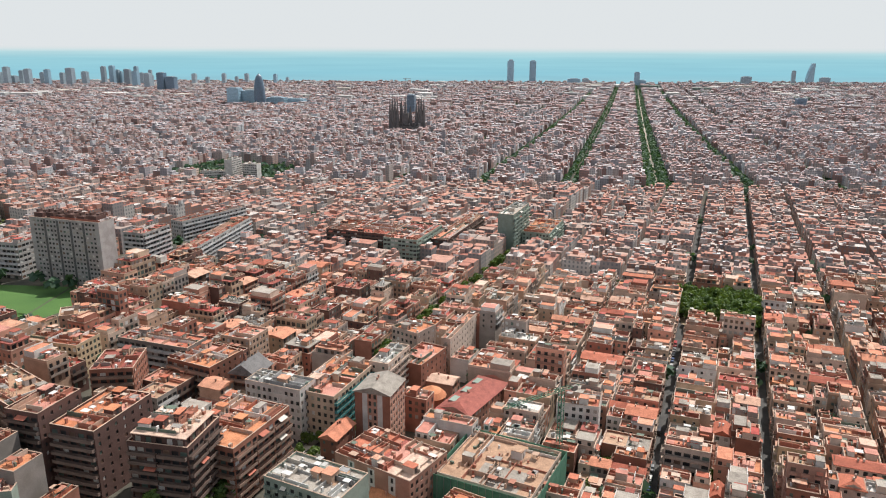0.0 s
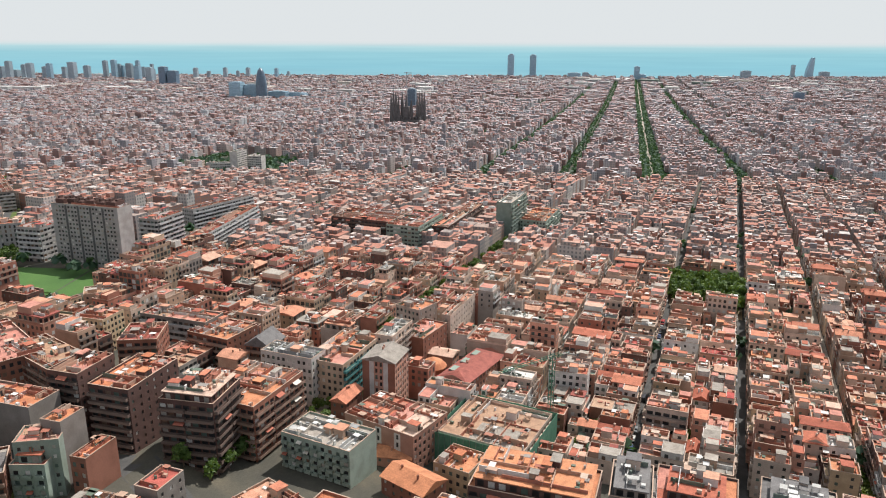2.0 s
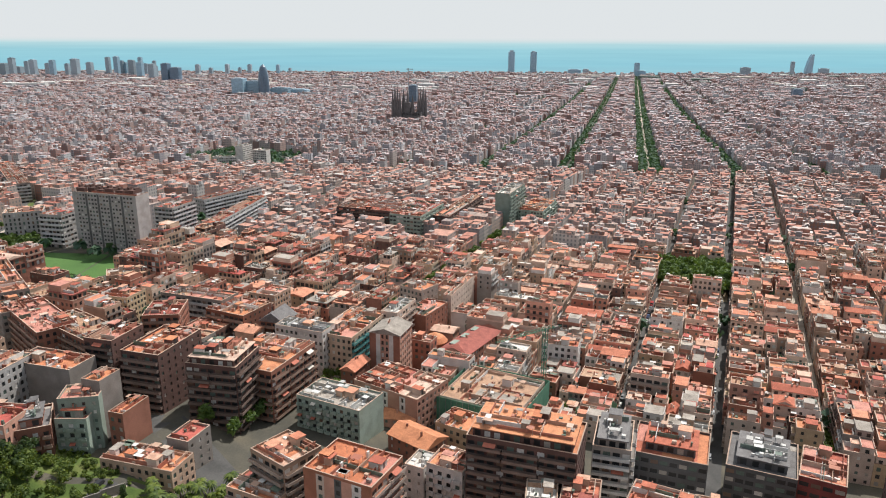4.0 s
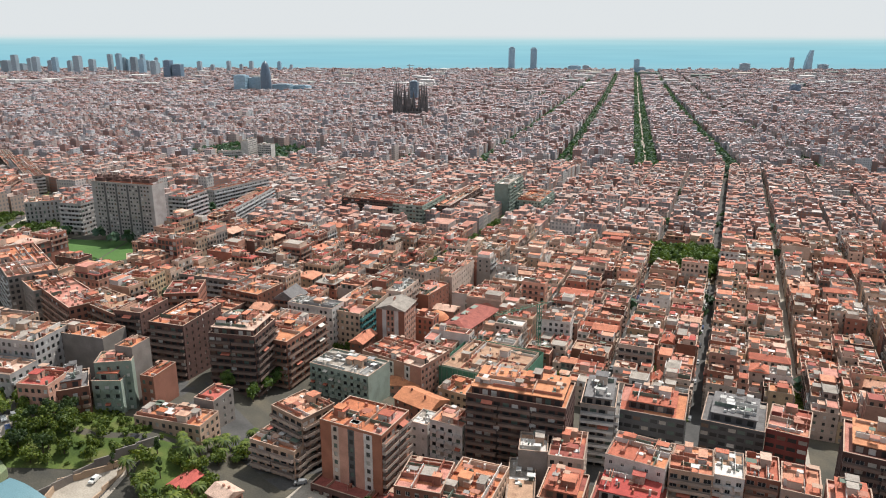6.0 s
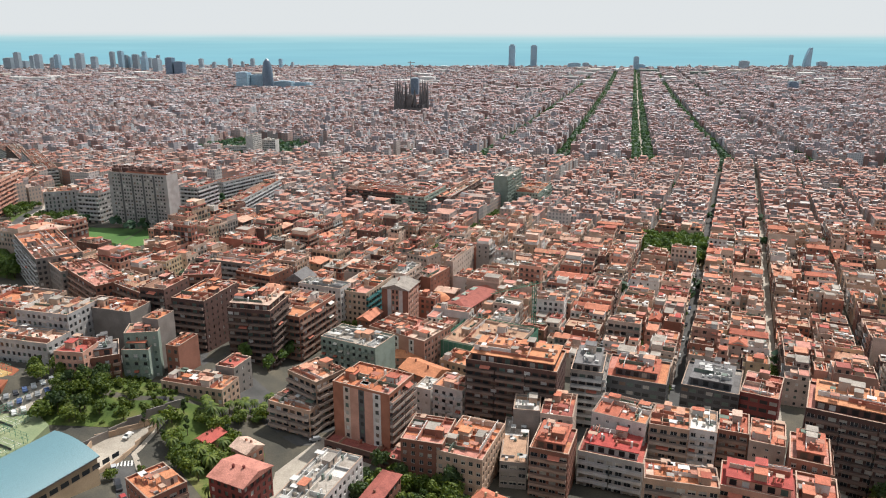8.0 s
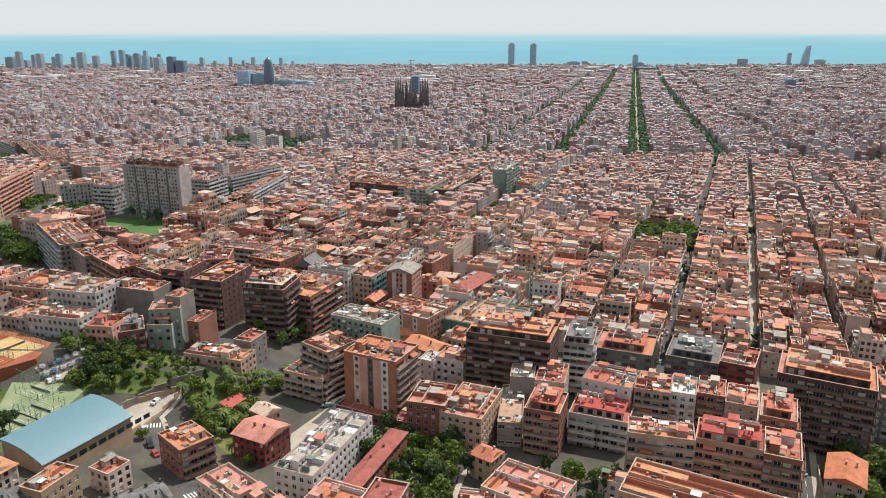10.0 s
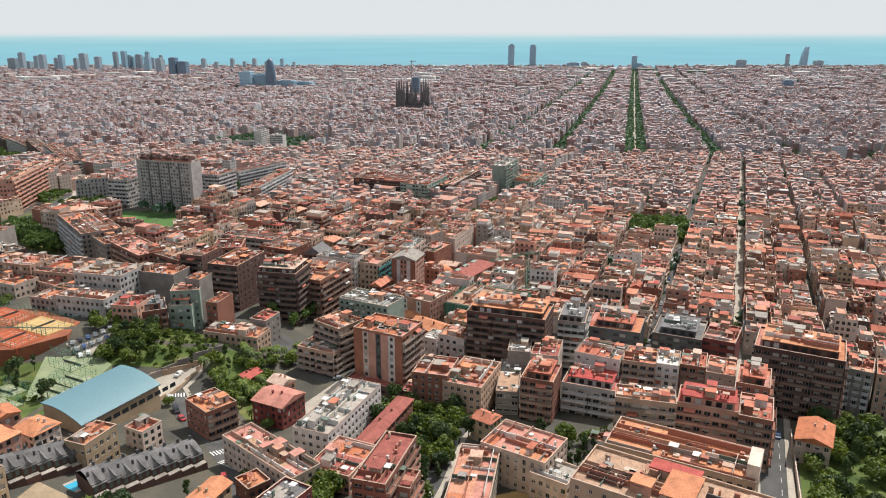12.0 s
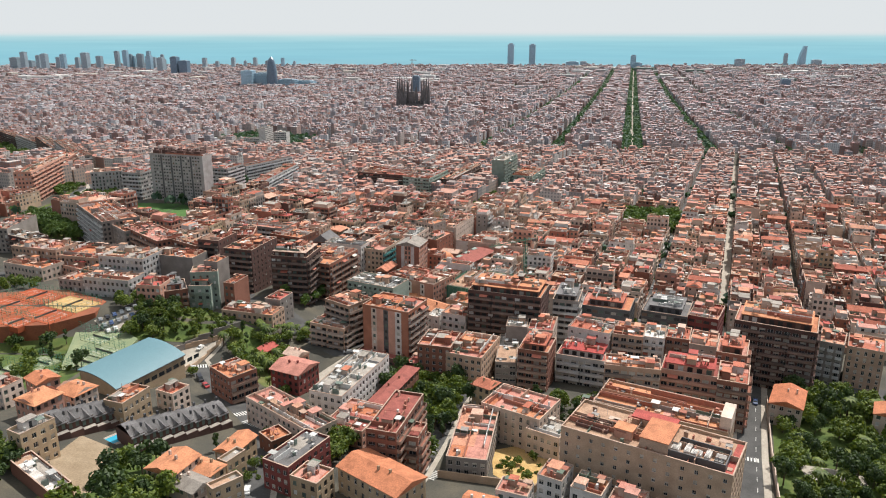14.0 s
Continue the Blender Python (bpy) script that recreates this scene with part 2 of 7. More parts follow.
LEAF = leaves("broad_leaves", (0.05, 0.085, 0.014), (0.10, 0.155, 0.025), (0.18, 0.225, 0.04))
PINE = leaves("dark_needles", (0.028, 0.055, 0.018), (0.045, 0.082, 0.026), (0.07, 0.115, 0.035))
PLANE = leaves("plane_tree_leaves", (0.06, 0.11, 0.025), (0.095, 0.165, 0.04), (0.14, 0.21, 0.055))
# muted bluer green than the near plane trees: haze put into the leaf colour
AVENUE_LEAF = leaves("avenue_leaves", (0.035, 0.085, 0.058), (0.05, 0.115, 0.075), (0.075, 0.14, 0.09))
BARK = plaster("bark", (0.13, 0.095, 0.065), 0.3)


def earth(name, stops, scale, fine=2.0, rough=0.95, relief=0.4):
    m, n, l, b = mat(name, rough)
    r = ramp(n, stops)
    l.new(noisy(n, l, scale, 6), r.inputs[0])
    f = ramp(n, [(0.3, (0.78, 0.78, 0.78)), (0.7, (1.1, 1.1, 1.1))])
    grain = noisy(n, l, fine, 5)
    l.new(grain, f.inputs[0])
    l.new(mixed(n, l, "MULTIPLY", 1.0, r.outputs[0], f.outputs[0]), b.inputs["Base Color"])
    bumped(n, l, b, grain, relief, 0.05)
    return m


GROUND = earth("city_ground", [(0.3, (0.05, 0.049, 0.042)), (0.5, (0.08, 0.074, 0.058)), (0.7, (0.125, 0.108, 0.078))], 0.07)
ASPHALT = earth("asphalt", [(0.3, (0.058, 0.057, 0.056)), (0.7, (0.10, 0.097, 0.094))], 0.15)
PAVING = earth("pale_paving", [(0.3, (0.35, 0.31, 0.26)), (0.7, (0.46, 0.41, 0.345))], 0.2)
SOIL = earth("dry_soil", [(0.3, (0.26, 0.19, 0.12)), (0.7, (0.40, 0.31, 0.21))], 0.12)
YARD = earth("ochre_playground", [(0.3, (0.48, 0.30, 0.11)), (0.7, (0.58, 0.40, 0.17))], 0.2)
GRASS = earth("rough_grass", [(0.3, (0.045, 0.08, 0.014)), (0.5, (0.08, 0.12, 0.022)), (0.72, (0.16, 0.16, 0.05))], 0.11)
TURF = earth("sports_turf", [(0.3, (0.055, 0.13, 0.03)), (0.7, (0.08, 0.17, 0.04))], 0.05)
CLAY = earth("red_clay", [(0.3, (0.36, 0.075, 0.026)), (0.7, (0.43, 0.10, 0.036))], 0.15)
CLAYDARK = earth("red_clay_worn", [(0.3, (0.26, 0.085, 0.045)), (0.7, (0.36, 0.115, 0.055))], 0.15)
COURT = earth("pale_green_court", [(0.3, (0.19, 0.24, 0.13)), (0.7, (0.29, 0.32, 0.18))], 0.2)
PAINT = earth("road_paint", [(0.3, (0.62, 0.61, 0.58)), (0.7, (0.75, 0.74, 0.71))], 1.0)
SHEETBLUE = earth("blue_roof_sheet", [(0.3, (0.125, 0.245, 0.285)), (0.7, (0.135, 0.255, 0.295))], 0.05, 4.0, 0.55, 0.1)
NETGREEN = earth("green_scaffold_net", [(0.3, (0.07, 0.20, 0.13)), (0.7, (0.12, 0.28, 0.19))], 0.4)
POOL, pn, pl_, pb = mat("pool_water", 0.08)
pb.inputs["Base Color"].default_value = (0.05, 0.38, 0.55, 1)
COPING = plaster("pale_coping", (0.50, 0.36, 0.28), 0.3)
STONE = plaster("weathered_sandstone", (0.17, 0.155, 0.155), 0.2)
# TOWER and TOWERPALE are paled and blued: haze put into the colour
TOWER = plaster("hazed_tower_glass", (0.37, 0.54, 0.66), 0.2, 0.45)
TOWERDARK = plaster("dark_tower_glass", (0.17, 0.245, 0.33), 0.2, 0.3)
TOWERPALE = plaster("hazed_tower_cladding", (0.38, 0.46, 0.52), 0.2, 0.5)


# ---------------------------------------------------------------- mesh helpers
WELDED = ("wall", "penthouse", "upper_storey", "facade_bay")


class Acc:
    """Gathers quads for one mesh."""

    def __init__(self):
        self.v, self.f, self.m, self.uv, self.n = [], [], [], [], 0

    def add(self, v, f, m=0, uv=None):
        v, f = np.asarray(v, float).reshape(-1, 3), np.asarray(f, int).reshape(-1, 4)
        self.v.append(v)
        self.f.append(f + self.n)
        self.m.append(np.broadcast_to(np.asarray(m, int), (len(f),)))
        self.uv.append(np.zeros((len(f), 4, 2)) if uv is None else np.asarray(uv, float))
        self.n += len(v)

    def box(self, cx, cy, z0, sx, sy, sz, m=0, top=None, rot=0.0):
        self.boxes(*(np.array([float(a)]) for a in (cx, cy, z0, sx, sy, sz, rot)), m, m if top is None else top)

    def boxes(self, cx, cy, z0, sx, sy, sz, rot, m=0, top=0, split=False, u0=None):
        """Many boxes at once; rot in radians; split: the top is an island of its own."""
        k = len(cx)
        base = np.array([(-1, -1), (1, -1), (1, 1), (-1, 1)]) / 2
        c, s = np.cos(rot), np.sin(rot)
        x, y = base[None, :, 0] * sx[:, None], base[None, :, 1] * sy[:, None]
        px, py = cx[:, None] + x * c[:, None] - y * s[:, None], cy[:, None] + x * s[:, None] + y * c[:, None]
        lo = np.stack([px, py, np.broadcast_to(z0[:, None], px.shape)], -1)
        hi = np.stack([px, py, np.broadcast_to((z0 + sz)[:, None], px.shape)], -1)
        v = np.concatenate([lo, hi], 1)
        side = np.array([(i, (i + 1) % 4, (i + 1) % 4 + 4, i + 4) for i in range(4)])
        off = np.arange(k)[:, None, None] * 8
        start = np.zeros(k) if u0 is None else u0
        w = np.stack([sx, sy, sx, sy], 1)
        ua = start[:, None] + np.cumsum(w, 1) - w
        ub = ua + w
        zz, hh = np.zeros_like(ua), np.broadcast_to(sz[:, None], ua.shape)
        uv = np.stack([np.stack([ua, zz], -1), np.stack([ub, zz], -1), np.stack([ub, hh], -1), np.stack([ua, hh], -1)], 2)
        if u0 is None:
            uv = uv * 0
        self.add(v, side[None] + off, m, uv.reshape(-1, 4, 2))
        if split:
            self.add(hi, np.array([[0, 1, 2, 3]]) + np.arange(k)[:, None] * 4, top)
        else:
            self.f.append(np.array([[4, 5, 6, 7]]) + np.arange(k)[:, None] * 8 + self.n - 8 * k)
            self.m.append(np.broadcast_to(np.asarray(top, int), (k,)))
            self.uv.append(np.zeros((k, 4, 2)))

    def mesh(self, name, mats):
        v, f, m, uv = (np.concatenate(a) for a in (self.v, self.f, self.m, self.uv))
        if name in WELDED:
            _, first, back = np.unique(np.round(v, 3), axis=0, return_index=True, return_inverse=True)
            v, f = v[first], back.reshape(-1)[f]
        me = bpy.data.meshes.new(name)
        me.vertices.add(len(v))
        me.vertices.foreach_set("co", v.astype(np.float32).ravel())
        me.loops.add(f.size)
        me.loops.foreach_set("vertex_index", f.astype(np.int32).ravel())
        me.polygons.add(len(f))
        me.polygons.foreach_set("loop_start", (np.arange(len(f)) * 4).astype(np.int32))
        me.polygons.foreach_set("material_index", m.astype(np.int32))
        me.polygons.foreach_set("use_smooth", np.full(len(f), name == "ground"))
        me.uv_layers.new(name="UVMap")
        me.uv_layers[0].data.foreach_set("uv", uv.astype(np.float32).ravel())
        me.update(calc_edges=True)
        for k in mats:
            me.materials.append(k)
        return me


def put_part(name, data, parent, label="", m=None):
    """Links a mesh as one part under a thing."""
    ob = new(name, data)
    ob.parent = parent
    if m is not None:
        ob.matrix_basis = m
    if label:
        ob["label"] = label
    return ob


def part(name, bm, material, parent, label=""):
    me = bpy.data.meshes.new(name)
    bm.to_mesh(me)
    bm.free()
    me.materials.append(material)
    return put_part(name, me, parent, label)


def thing(name, x, y, z, rot=0.0, label="", category="", group="", kind=""):
    ob = new(name)
    ob.empty_display_size = 0.5
    ob.matrix_basis = pose(x, y, z, 0, 0, rot)
    return tagged(ob, label, category, group, kind)


def structure(name, me, label, category, kind="structure"):
    return tagged(new(name, me), label, category, "", kind)


# ---------------------------------------------------------------- the land
LAND_Y = (-400, 0, 60, 120, 145, 205, 275, 365, 450, 740, 920, 1500, 2500, 3500, 4880, 6000)
LAND_Z = (60, 26, 17, 10.5, 8, 5, 3, 0, -3, -20, -31, -52, -78, -90, -99, -99)


def land(x, y):
    x = np.asarray(x, float)
    left = 0.28 * np.clip(-x - 75, 0, 75) * np.interp(y, (60, 119, 150, 200, 260, 350, 430, 1500), (0.15, 0.35, 1, 0.9, 0.5, 0.15, 0.1, 0))
    hill = 19.0 * np.interp(-x, (130, 225), (0, 1)) * np.interp(y, (240, 330, 430, 560, 850), (0, 0.75, 1, 0.75, 0))
    brow = 5.5 * np.interp(x, (-125, -105, -45, -10), (0, 1, 1, 0)) * np.interp(y, (115, 140, 225, 270), (0, 1, 1, 0))
    return np.interp(y, LAND_Y, LAND_Z) + left + hill + brow - 0.05 * np.clip(x, -150, 150) * np.interp(y, (60, 135), (1, 0))


def sheet(xs, ys, lift=0.0):
    X, Y = np.meshgrid(xs, ys)
    V = np.stack([X, Y, land(X, Y) + lift], -1).reshape(-1, 3)
    a = Acc()
    n, k = len(xs), len(ys)
    i = (np.arange(k - 1)[:, None] * n + np.arange(n - 1)[None]).ravel()
    a.add(V, np.stack([i, i + 1, i + n + 1, i + n], 1))
    return a


GX = np.concatenate([np.linspace(-5200, -420, 30), np.linspace(-400, 300, 141), np.linspace(330, 5200, 30)])
GY = np.concatenate([np.linspace(-700, -20, 18), np.linspace(-15, 500, 104), np.linspace(520, 1000, 25), np.linspace(1050, 4885, 60)])
structure("ground", sheet(GX, GY).mesh("ground", [GROUND]), "grey brown paved city ground sloping to the sea", "ground")


def fan(name, pts, material, label, category="ground", lift=0.06, step=4.0):
    """A draped patch inside the outline pts (convex or nearly so)."""
    P = [Vector((p[0], p[1], 0)) for p in pts]
    bm = bmesh.new()
    bm.faces.new([bm.verts.new(p) for p in P])
    xs0, ys0 = [p.x for p in P], [p.y for p in P]
    for k in range(int(min(xs0) // step), int(max(xs0) // step) + 1):
        bmesh.ops.bisect_plane(bm, geom=bm.verts[:] + bm.edges[:] + bm.faces[:], plane_co=(k * step, 0, 0), plane_no=(1, 0, 0))
    for k in range(int(min(ys0) // step), int(max(ys0) // step) + 1):
        bmesh.ops.bisect_plane(bm, geom=bm.verts[:] + bm.edges[:] + bm.faces[:], plane_co=(0, k * step, 0), plane_no=(0, 1, 0))
    for v in bm.verts:
        v.co.z = float(land(v.co.x, v.co.y)) + lift
    bmesh.ops.recalc_face_normals(bm, faces=bm.faces[:])
    me = bpy.data.meshes.new(name)
    bm.to_mesh(me)
    bm.free()
    me.materials.append(material)
    return structure(name, me, label, category)


def ribbon(name, line, width, material, label, lift=0.05, category="road", kind="structure", offset=0.0):
    """A strip along a line, draped on the land."""
    pts = []
    for (ax, ay), (bx, by) in zip(line, line[1:]):
        k = max(2, int(math.hypot(bx - ax, by - ay) / 4))
        pts += [(ax + (bx - ax) * i / k, ay + (by - ay) * i / k) for i in range(k)]
    pts = np.array(pts + [line[-1]], float)
    d = np.gradient(pts, axis=0)
    d /= np.linalg.norm(d, axis=1)[:, None]
    nrm = np.stack([-d[:, 1], d[:, 0]], 1)
    V = []
    for o in (-width / 2, 0, width / 2):
        q = pts + nrm * (o + offset)
        V.append(np.column_stack([q, land(q[:, 0], q[:, 1]) + lift]))
    V = np.stack(V, 1).reshape(-1, 3)
    a, k = Acc(), len(pts)
    i = (np.arange(k - 1)[:, None] * 3 + np.arange(2)[None]).ravel()
    a.add(V, np.stack([i, i + 3, i + 4, i + 1], 1))
    return structure(name, a.mesh(name, [material]), label, category, kind)

# ---------------------------------------------------------------- sea and coast
def sea_backdrop():
    """The open sea as a glowing backdrop far behind the coast, its mist painted up to the horizon."""
    m = bpy.data.materials.new("glowing_sea")
    m.use_nodes = True
    n, l = m.node_tree.nodes, m.node_tree.links
    n.clear()
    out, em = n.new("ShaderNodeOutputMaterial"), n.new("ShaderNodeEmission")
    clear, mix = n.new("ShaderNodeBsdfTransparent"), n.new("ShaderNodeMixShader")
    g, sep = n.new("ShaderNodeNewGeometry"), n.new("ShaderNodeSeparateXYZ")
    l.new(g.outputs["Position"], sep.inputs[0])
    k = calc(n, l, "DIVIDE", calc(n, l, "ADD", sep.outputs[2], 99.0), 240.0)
    # the wall glows by itself; paler upper stops paint the horizon mist
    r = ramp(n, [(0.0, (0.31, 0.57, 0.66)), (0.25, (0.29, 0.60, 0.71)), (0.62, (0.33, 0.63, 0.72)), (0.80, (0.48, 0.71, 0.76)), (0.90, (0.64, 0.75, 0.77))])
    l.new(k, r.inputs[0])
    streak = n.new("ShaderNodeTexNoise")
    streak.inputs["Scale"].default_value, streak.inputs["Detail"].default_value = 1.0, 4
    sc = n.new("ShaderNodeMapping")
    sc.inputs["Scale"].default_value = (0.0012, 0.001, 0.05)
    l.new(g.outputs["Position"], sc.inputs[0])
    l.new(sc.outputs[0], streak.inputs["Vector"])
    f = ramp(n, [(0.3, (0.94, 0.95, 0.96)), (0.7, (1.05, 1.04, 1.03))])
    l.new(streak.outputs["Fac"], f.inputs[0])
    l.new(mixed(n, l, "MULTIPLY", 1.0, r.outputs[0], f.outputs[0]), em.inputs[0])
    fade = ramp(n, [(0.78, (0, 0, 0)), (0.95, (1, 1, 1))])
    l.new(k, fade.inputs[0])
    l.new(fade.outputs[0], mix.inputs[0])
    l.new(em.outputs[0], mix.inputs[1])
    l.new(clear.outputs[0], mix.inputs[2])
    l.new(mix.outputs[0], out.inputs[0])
    a = Acc()
    x = np.linspace(-4600, 4600, 24)
    V = np.concatenate([np.column_stack([x, 4900 + 0.033 * x, x * 0 + z]) for z in (-140, 150)])
    i = np.arange(23)
    a.add(V, np.stack([i, i + 1, i + 25, i + 24], 1))
    structure("backdrop", a.mesh("backdrop", [m]), "glowing backdrop of turquoise open sea with mist painted at the horizon", "sea")


sea_backdrop()


# ---------------------------------------------------------------- buildings
def facade(A, p0, p1, z0, nf, fh, bay, hw, hh, sill, deep=0.22):
    """A wall with openings in rows; returns the openings' middles, width and height."""
    p0, p1 = np.array(p0, float), np.array(p1, float)
    L = np.linalg.norm(p1 - p0)
    way = (p1 - p0) / L
    out = np.array((way[1], -way[0]))
    n = max(1, int(round(L / bay)))
    cw = L / n
    hw = min(hw, cw * 0.8)
    I, J = (q.ravel() for q in np.meshgrid(np.arange(n), np.arange(nf)))
    u, v = I * cw, z0 + J * fh
    mid, lo = u + cw / 2, v + sill

    def at(uu, vv, dd):
        q = p0[None] + way[None] * uu[:, None] - out[None] * dd
        return np.column_stack([q, vv])

    hi = np.minimum(lo + hh, v + fh - 0.1)
    V = np.stack([at(u, v, 0), at(u + cw, v, 0), at(u + cw, v + fh, 0), at(u, v + fh, 0),
                  at(mid - hw / 2, lo, 0), at(mid + hw / 2, lo, 0), at(mid + hw / 2, hi, 0), at(mid - hw / 2, hi, 0),
                  at(mid - hw / 2, lo, deep), at(mid + hw / 2, lo, deep), at(mid + hw / 2, hi, deep), at(mid - hw / 2, hi, deep)], 1)
    q = [(i, (i + 1) % 4, (i + 1) % 4 + 4, i + 4) for i in range(4)] + [(i + 4, (i + 1) % 4 + 4, (i + 1) % 4 + 8, i + 8) for i in range(4)]
    A.add(V, np.array(q)[None] + np.arange(len(u))[:, None, None] * 12)
    c = at(mid, (lo + hi) / 2, deep - 0.03)
    return c, hw, hh, way, out, (I, J, n, cw)


def panes(G, c, hw, hh, way):
    d = np.array((way[0], way[1], 0.0)) * hw / 2
    z = np.array((0, 0, hh / 2))
    V = np.stack([c - d - z, c + d - z, c + d + z, c - d + z], 1)
    G.add(V, np.arange(len(c) * 4).reshape(-1, 4))


STYLES = {  # bay, opening width, height, sill
    "win": (2.6, 1.35, 1.6, 0.8),
    "small": (3.6, 1.0, 1.25, 1.0),
    "tall": (2.7, 1.1, 1.9, 0.55),
    "door": (3.3, 1.5, 2.2, 0.12),
    "strip": (3.0, 2.2, 2.2, 0.12),
    "loggia": (3.6, 2.7, 1.5, 1.0),
    "bands": (3.0, 2.9, 1.5, 1.0),
    "cells": (2.3, 1.5, 1.25, 0.9),
}
SHARED = {}


def window_mesh(w, h):
    """Frame and two leaves of a window."""
    key = ("w", round(w, 1), round(h, 1), random.randrange(4))
    if key not in SHARED:
        f = 0.09
        xs = (-w / 2, -w / 2 + f, -f / 2, f / 2, w / 2 - f, w / 2)
        low = h * (0, 0, 0.4, 0.75)[key[3]]
        zs = (-h / 2, -h / 2 + f, max(-h / 2 + f + 0.02, h / 2 - f - low), h / 2 - f, h / 2)
        a = Acc()
        V = [(x_, 0.04 if 0 < k < 4 and i in (1, 2) else 0.0, z_) for k, z_ in enumerate(zs) for i, x_ in enumerate(xs)]
        V = [(x_, 0.0 if abs(abs(x_) - w / 2) < 0.01 or abs(abs(z_) - h / 2) < 0.01 else 0.03, z_) for x_, _, z_ in V]
        F, M = [], []
        for k in range(4):
            for i in range(5):
                F.append((k * 6 + i, k * 6 + i + 1, k * 6 + i + 7, k * 6 + i + 6))
                M.append(1 if k in (0, 3) or i in (0, 2, 4) else (2 if k == 2 and low else 0))
        a.add(V, F, M)
        SHARED[key] = a.mesh("window", [PANE, FRAME, BLIND])
    return SHARED[key]


PANE, _, _, _pb = mat("window_glass", 0.08)
_pb.inputs["Base Color"].default_value = (0.03, 0.035, 0.04, 1)
FRAME = plaster("window_frame_paint", (0.55, 0.53, 0.50), 0.3)
BLIND = plaster("roller_blind", (0.48, 0.44, 0.38), 0.3)


def balcony_mesh(A, c0, way, out, length, depth, z, m=0, mr=1):
    """A tray: slab, floor and parapet with thickness, in one piece."""
    t, h = 0.1, 0.98

    def ring(inset, zz):
        P = []
        for a, b in ((-1, 0), (1, 0), (1, 1), (-1, 1)):
            s = a * (length / 2 - inset)
            o = inset * 0.2 if b == 0 else depth - inset
            P.append((c0[0] + way[0] * s + out[0] * o, c0[1] + way[1] * s + out[1] * o, zz))
        return P

    V = ring(0, z - 0.1) + ring(0, z + h) + ring(t, z + h) + ring(t, z + 0.06)
    F, M = [(3, 2, 1, 0), (12, 13, 14, 15)], [m, m]
    for i in range(4):
        k = (i + 1) % 4
        F += [(i, k, k + 4, i + 4), (i + 4, k + 4, k + 8, i + 8), (i + 8, k + 8, k + 12, i + 12)]
        M += [mr, mr, mr]
    A.add(V, F, M)


def gable(A, w, d, z, rise, over=0.5, m=0, along="x", hip=0.0):
    """A pitched roof shell with some thickness."""
    a, b = (w / 2 + over, d / 2 + over)
    if along == "y":
        a, b = b, a
    pts = [(-a, -b, z), (a, -b, z), (a, b, z), (-a, b, z), (-a + hip, 0, z + rise), (a - hip, 0, z + rise)]
    low = [(p[0], p[1], p[2] - 0.18) for p in pts[:4]]
    P = pts + low
    if along == "y":
        P = [(-p[1], p[0], p[2]) for p in P]
    A.add(P, [(0, 1, 5, 4), (2, 3, 4, 5), (1, 2, 5, 5), (3, 0, 4, 4), (6, 7, 1, 0), (7, 8, 2, 1), (8, 9, 3, 2), (9, 6, 0, 3), (9, 8, 7, 6)], m)


RNG = random.Random(7)
FOOT = []  # footprints taken: x, y, half width, half depth, rotation


def clear_of(x, y, r):
    for fx, fy, hw, hd, c, s in FOOT:
        dx, dy = x - fx, y - fy
        if abs(dx * c + dy * s) < hw + r and abs(-dx * s + dy * c) < hd + r:
            return False
    return True


COLLECT = {}
TERRACES = {"slate": (0, 0, 0, 5), "white": (0, 0, 5, 5, 3), "grey": (0, 0, 5, 6, 3), "brownred": (0, 0, 1, 7, 7), "red": (0, 0, 0, 7, 1), "orange": (0, 0, 0, 0, 2, 4), "tan": (0, 0, 0, 2, 3, 5)}


def emit(root, bag, name, acc, mats, label="", stuff=False, parent=None):
    """A part of a house, or, for houses too many to count, quads added to the joined rest."""
    if bag is None:
        ob = put_part(name, acc.mesh(name, mats), parent or root, label)
        if stuff:
            ob["kind"] = "stuff"
        return ob
    x, y, z, c, s = bag
    v = np.concatenate(acc.v)
    v = np.column_stack([x + v[:, 0] * c - v[:, 1] * s, y + v[:, 0] * s + v[:, 1] * c, z + v[:, 2]])
    far = COLLECT.setdefault(tuple(m.name for m in mats), (Acc(), mats))[0]
    far.add(v, np.concatenate(acc.f), np.concatenate(acc.m))
    return None


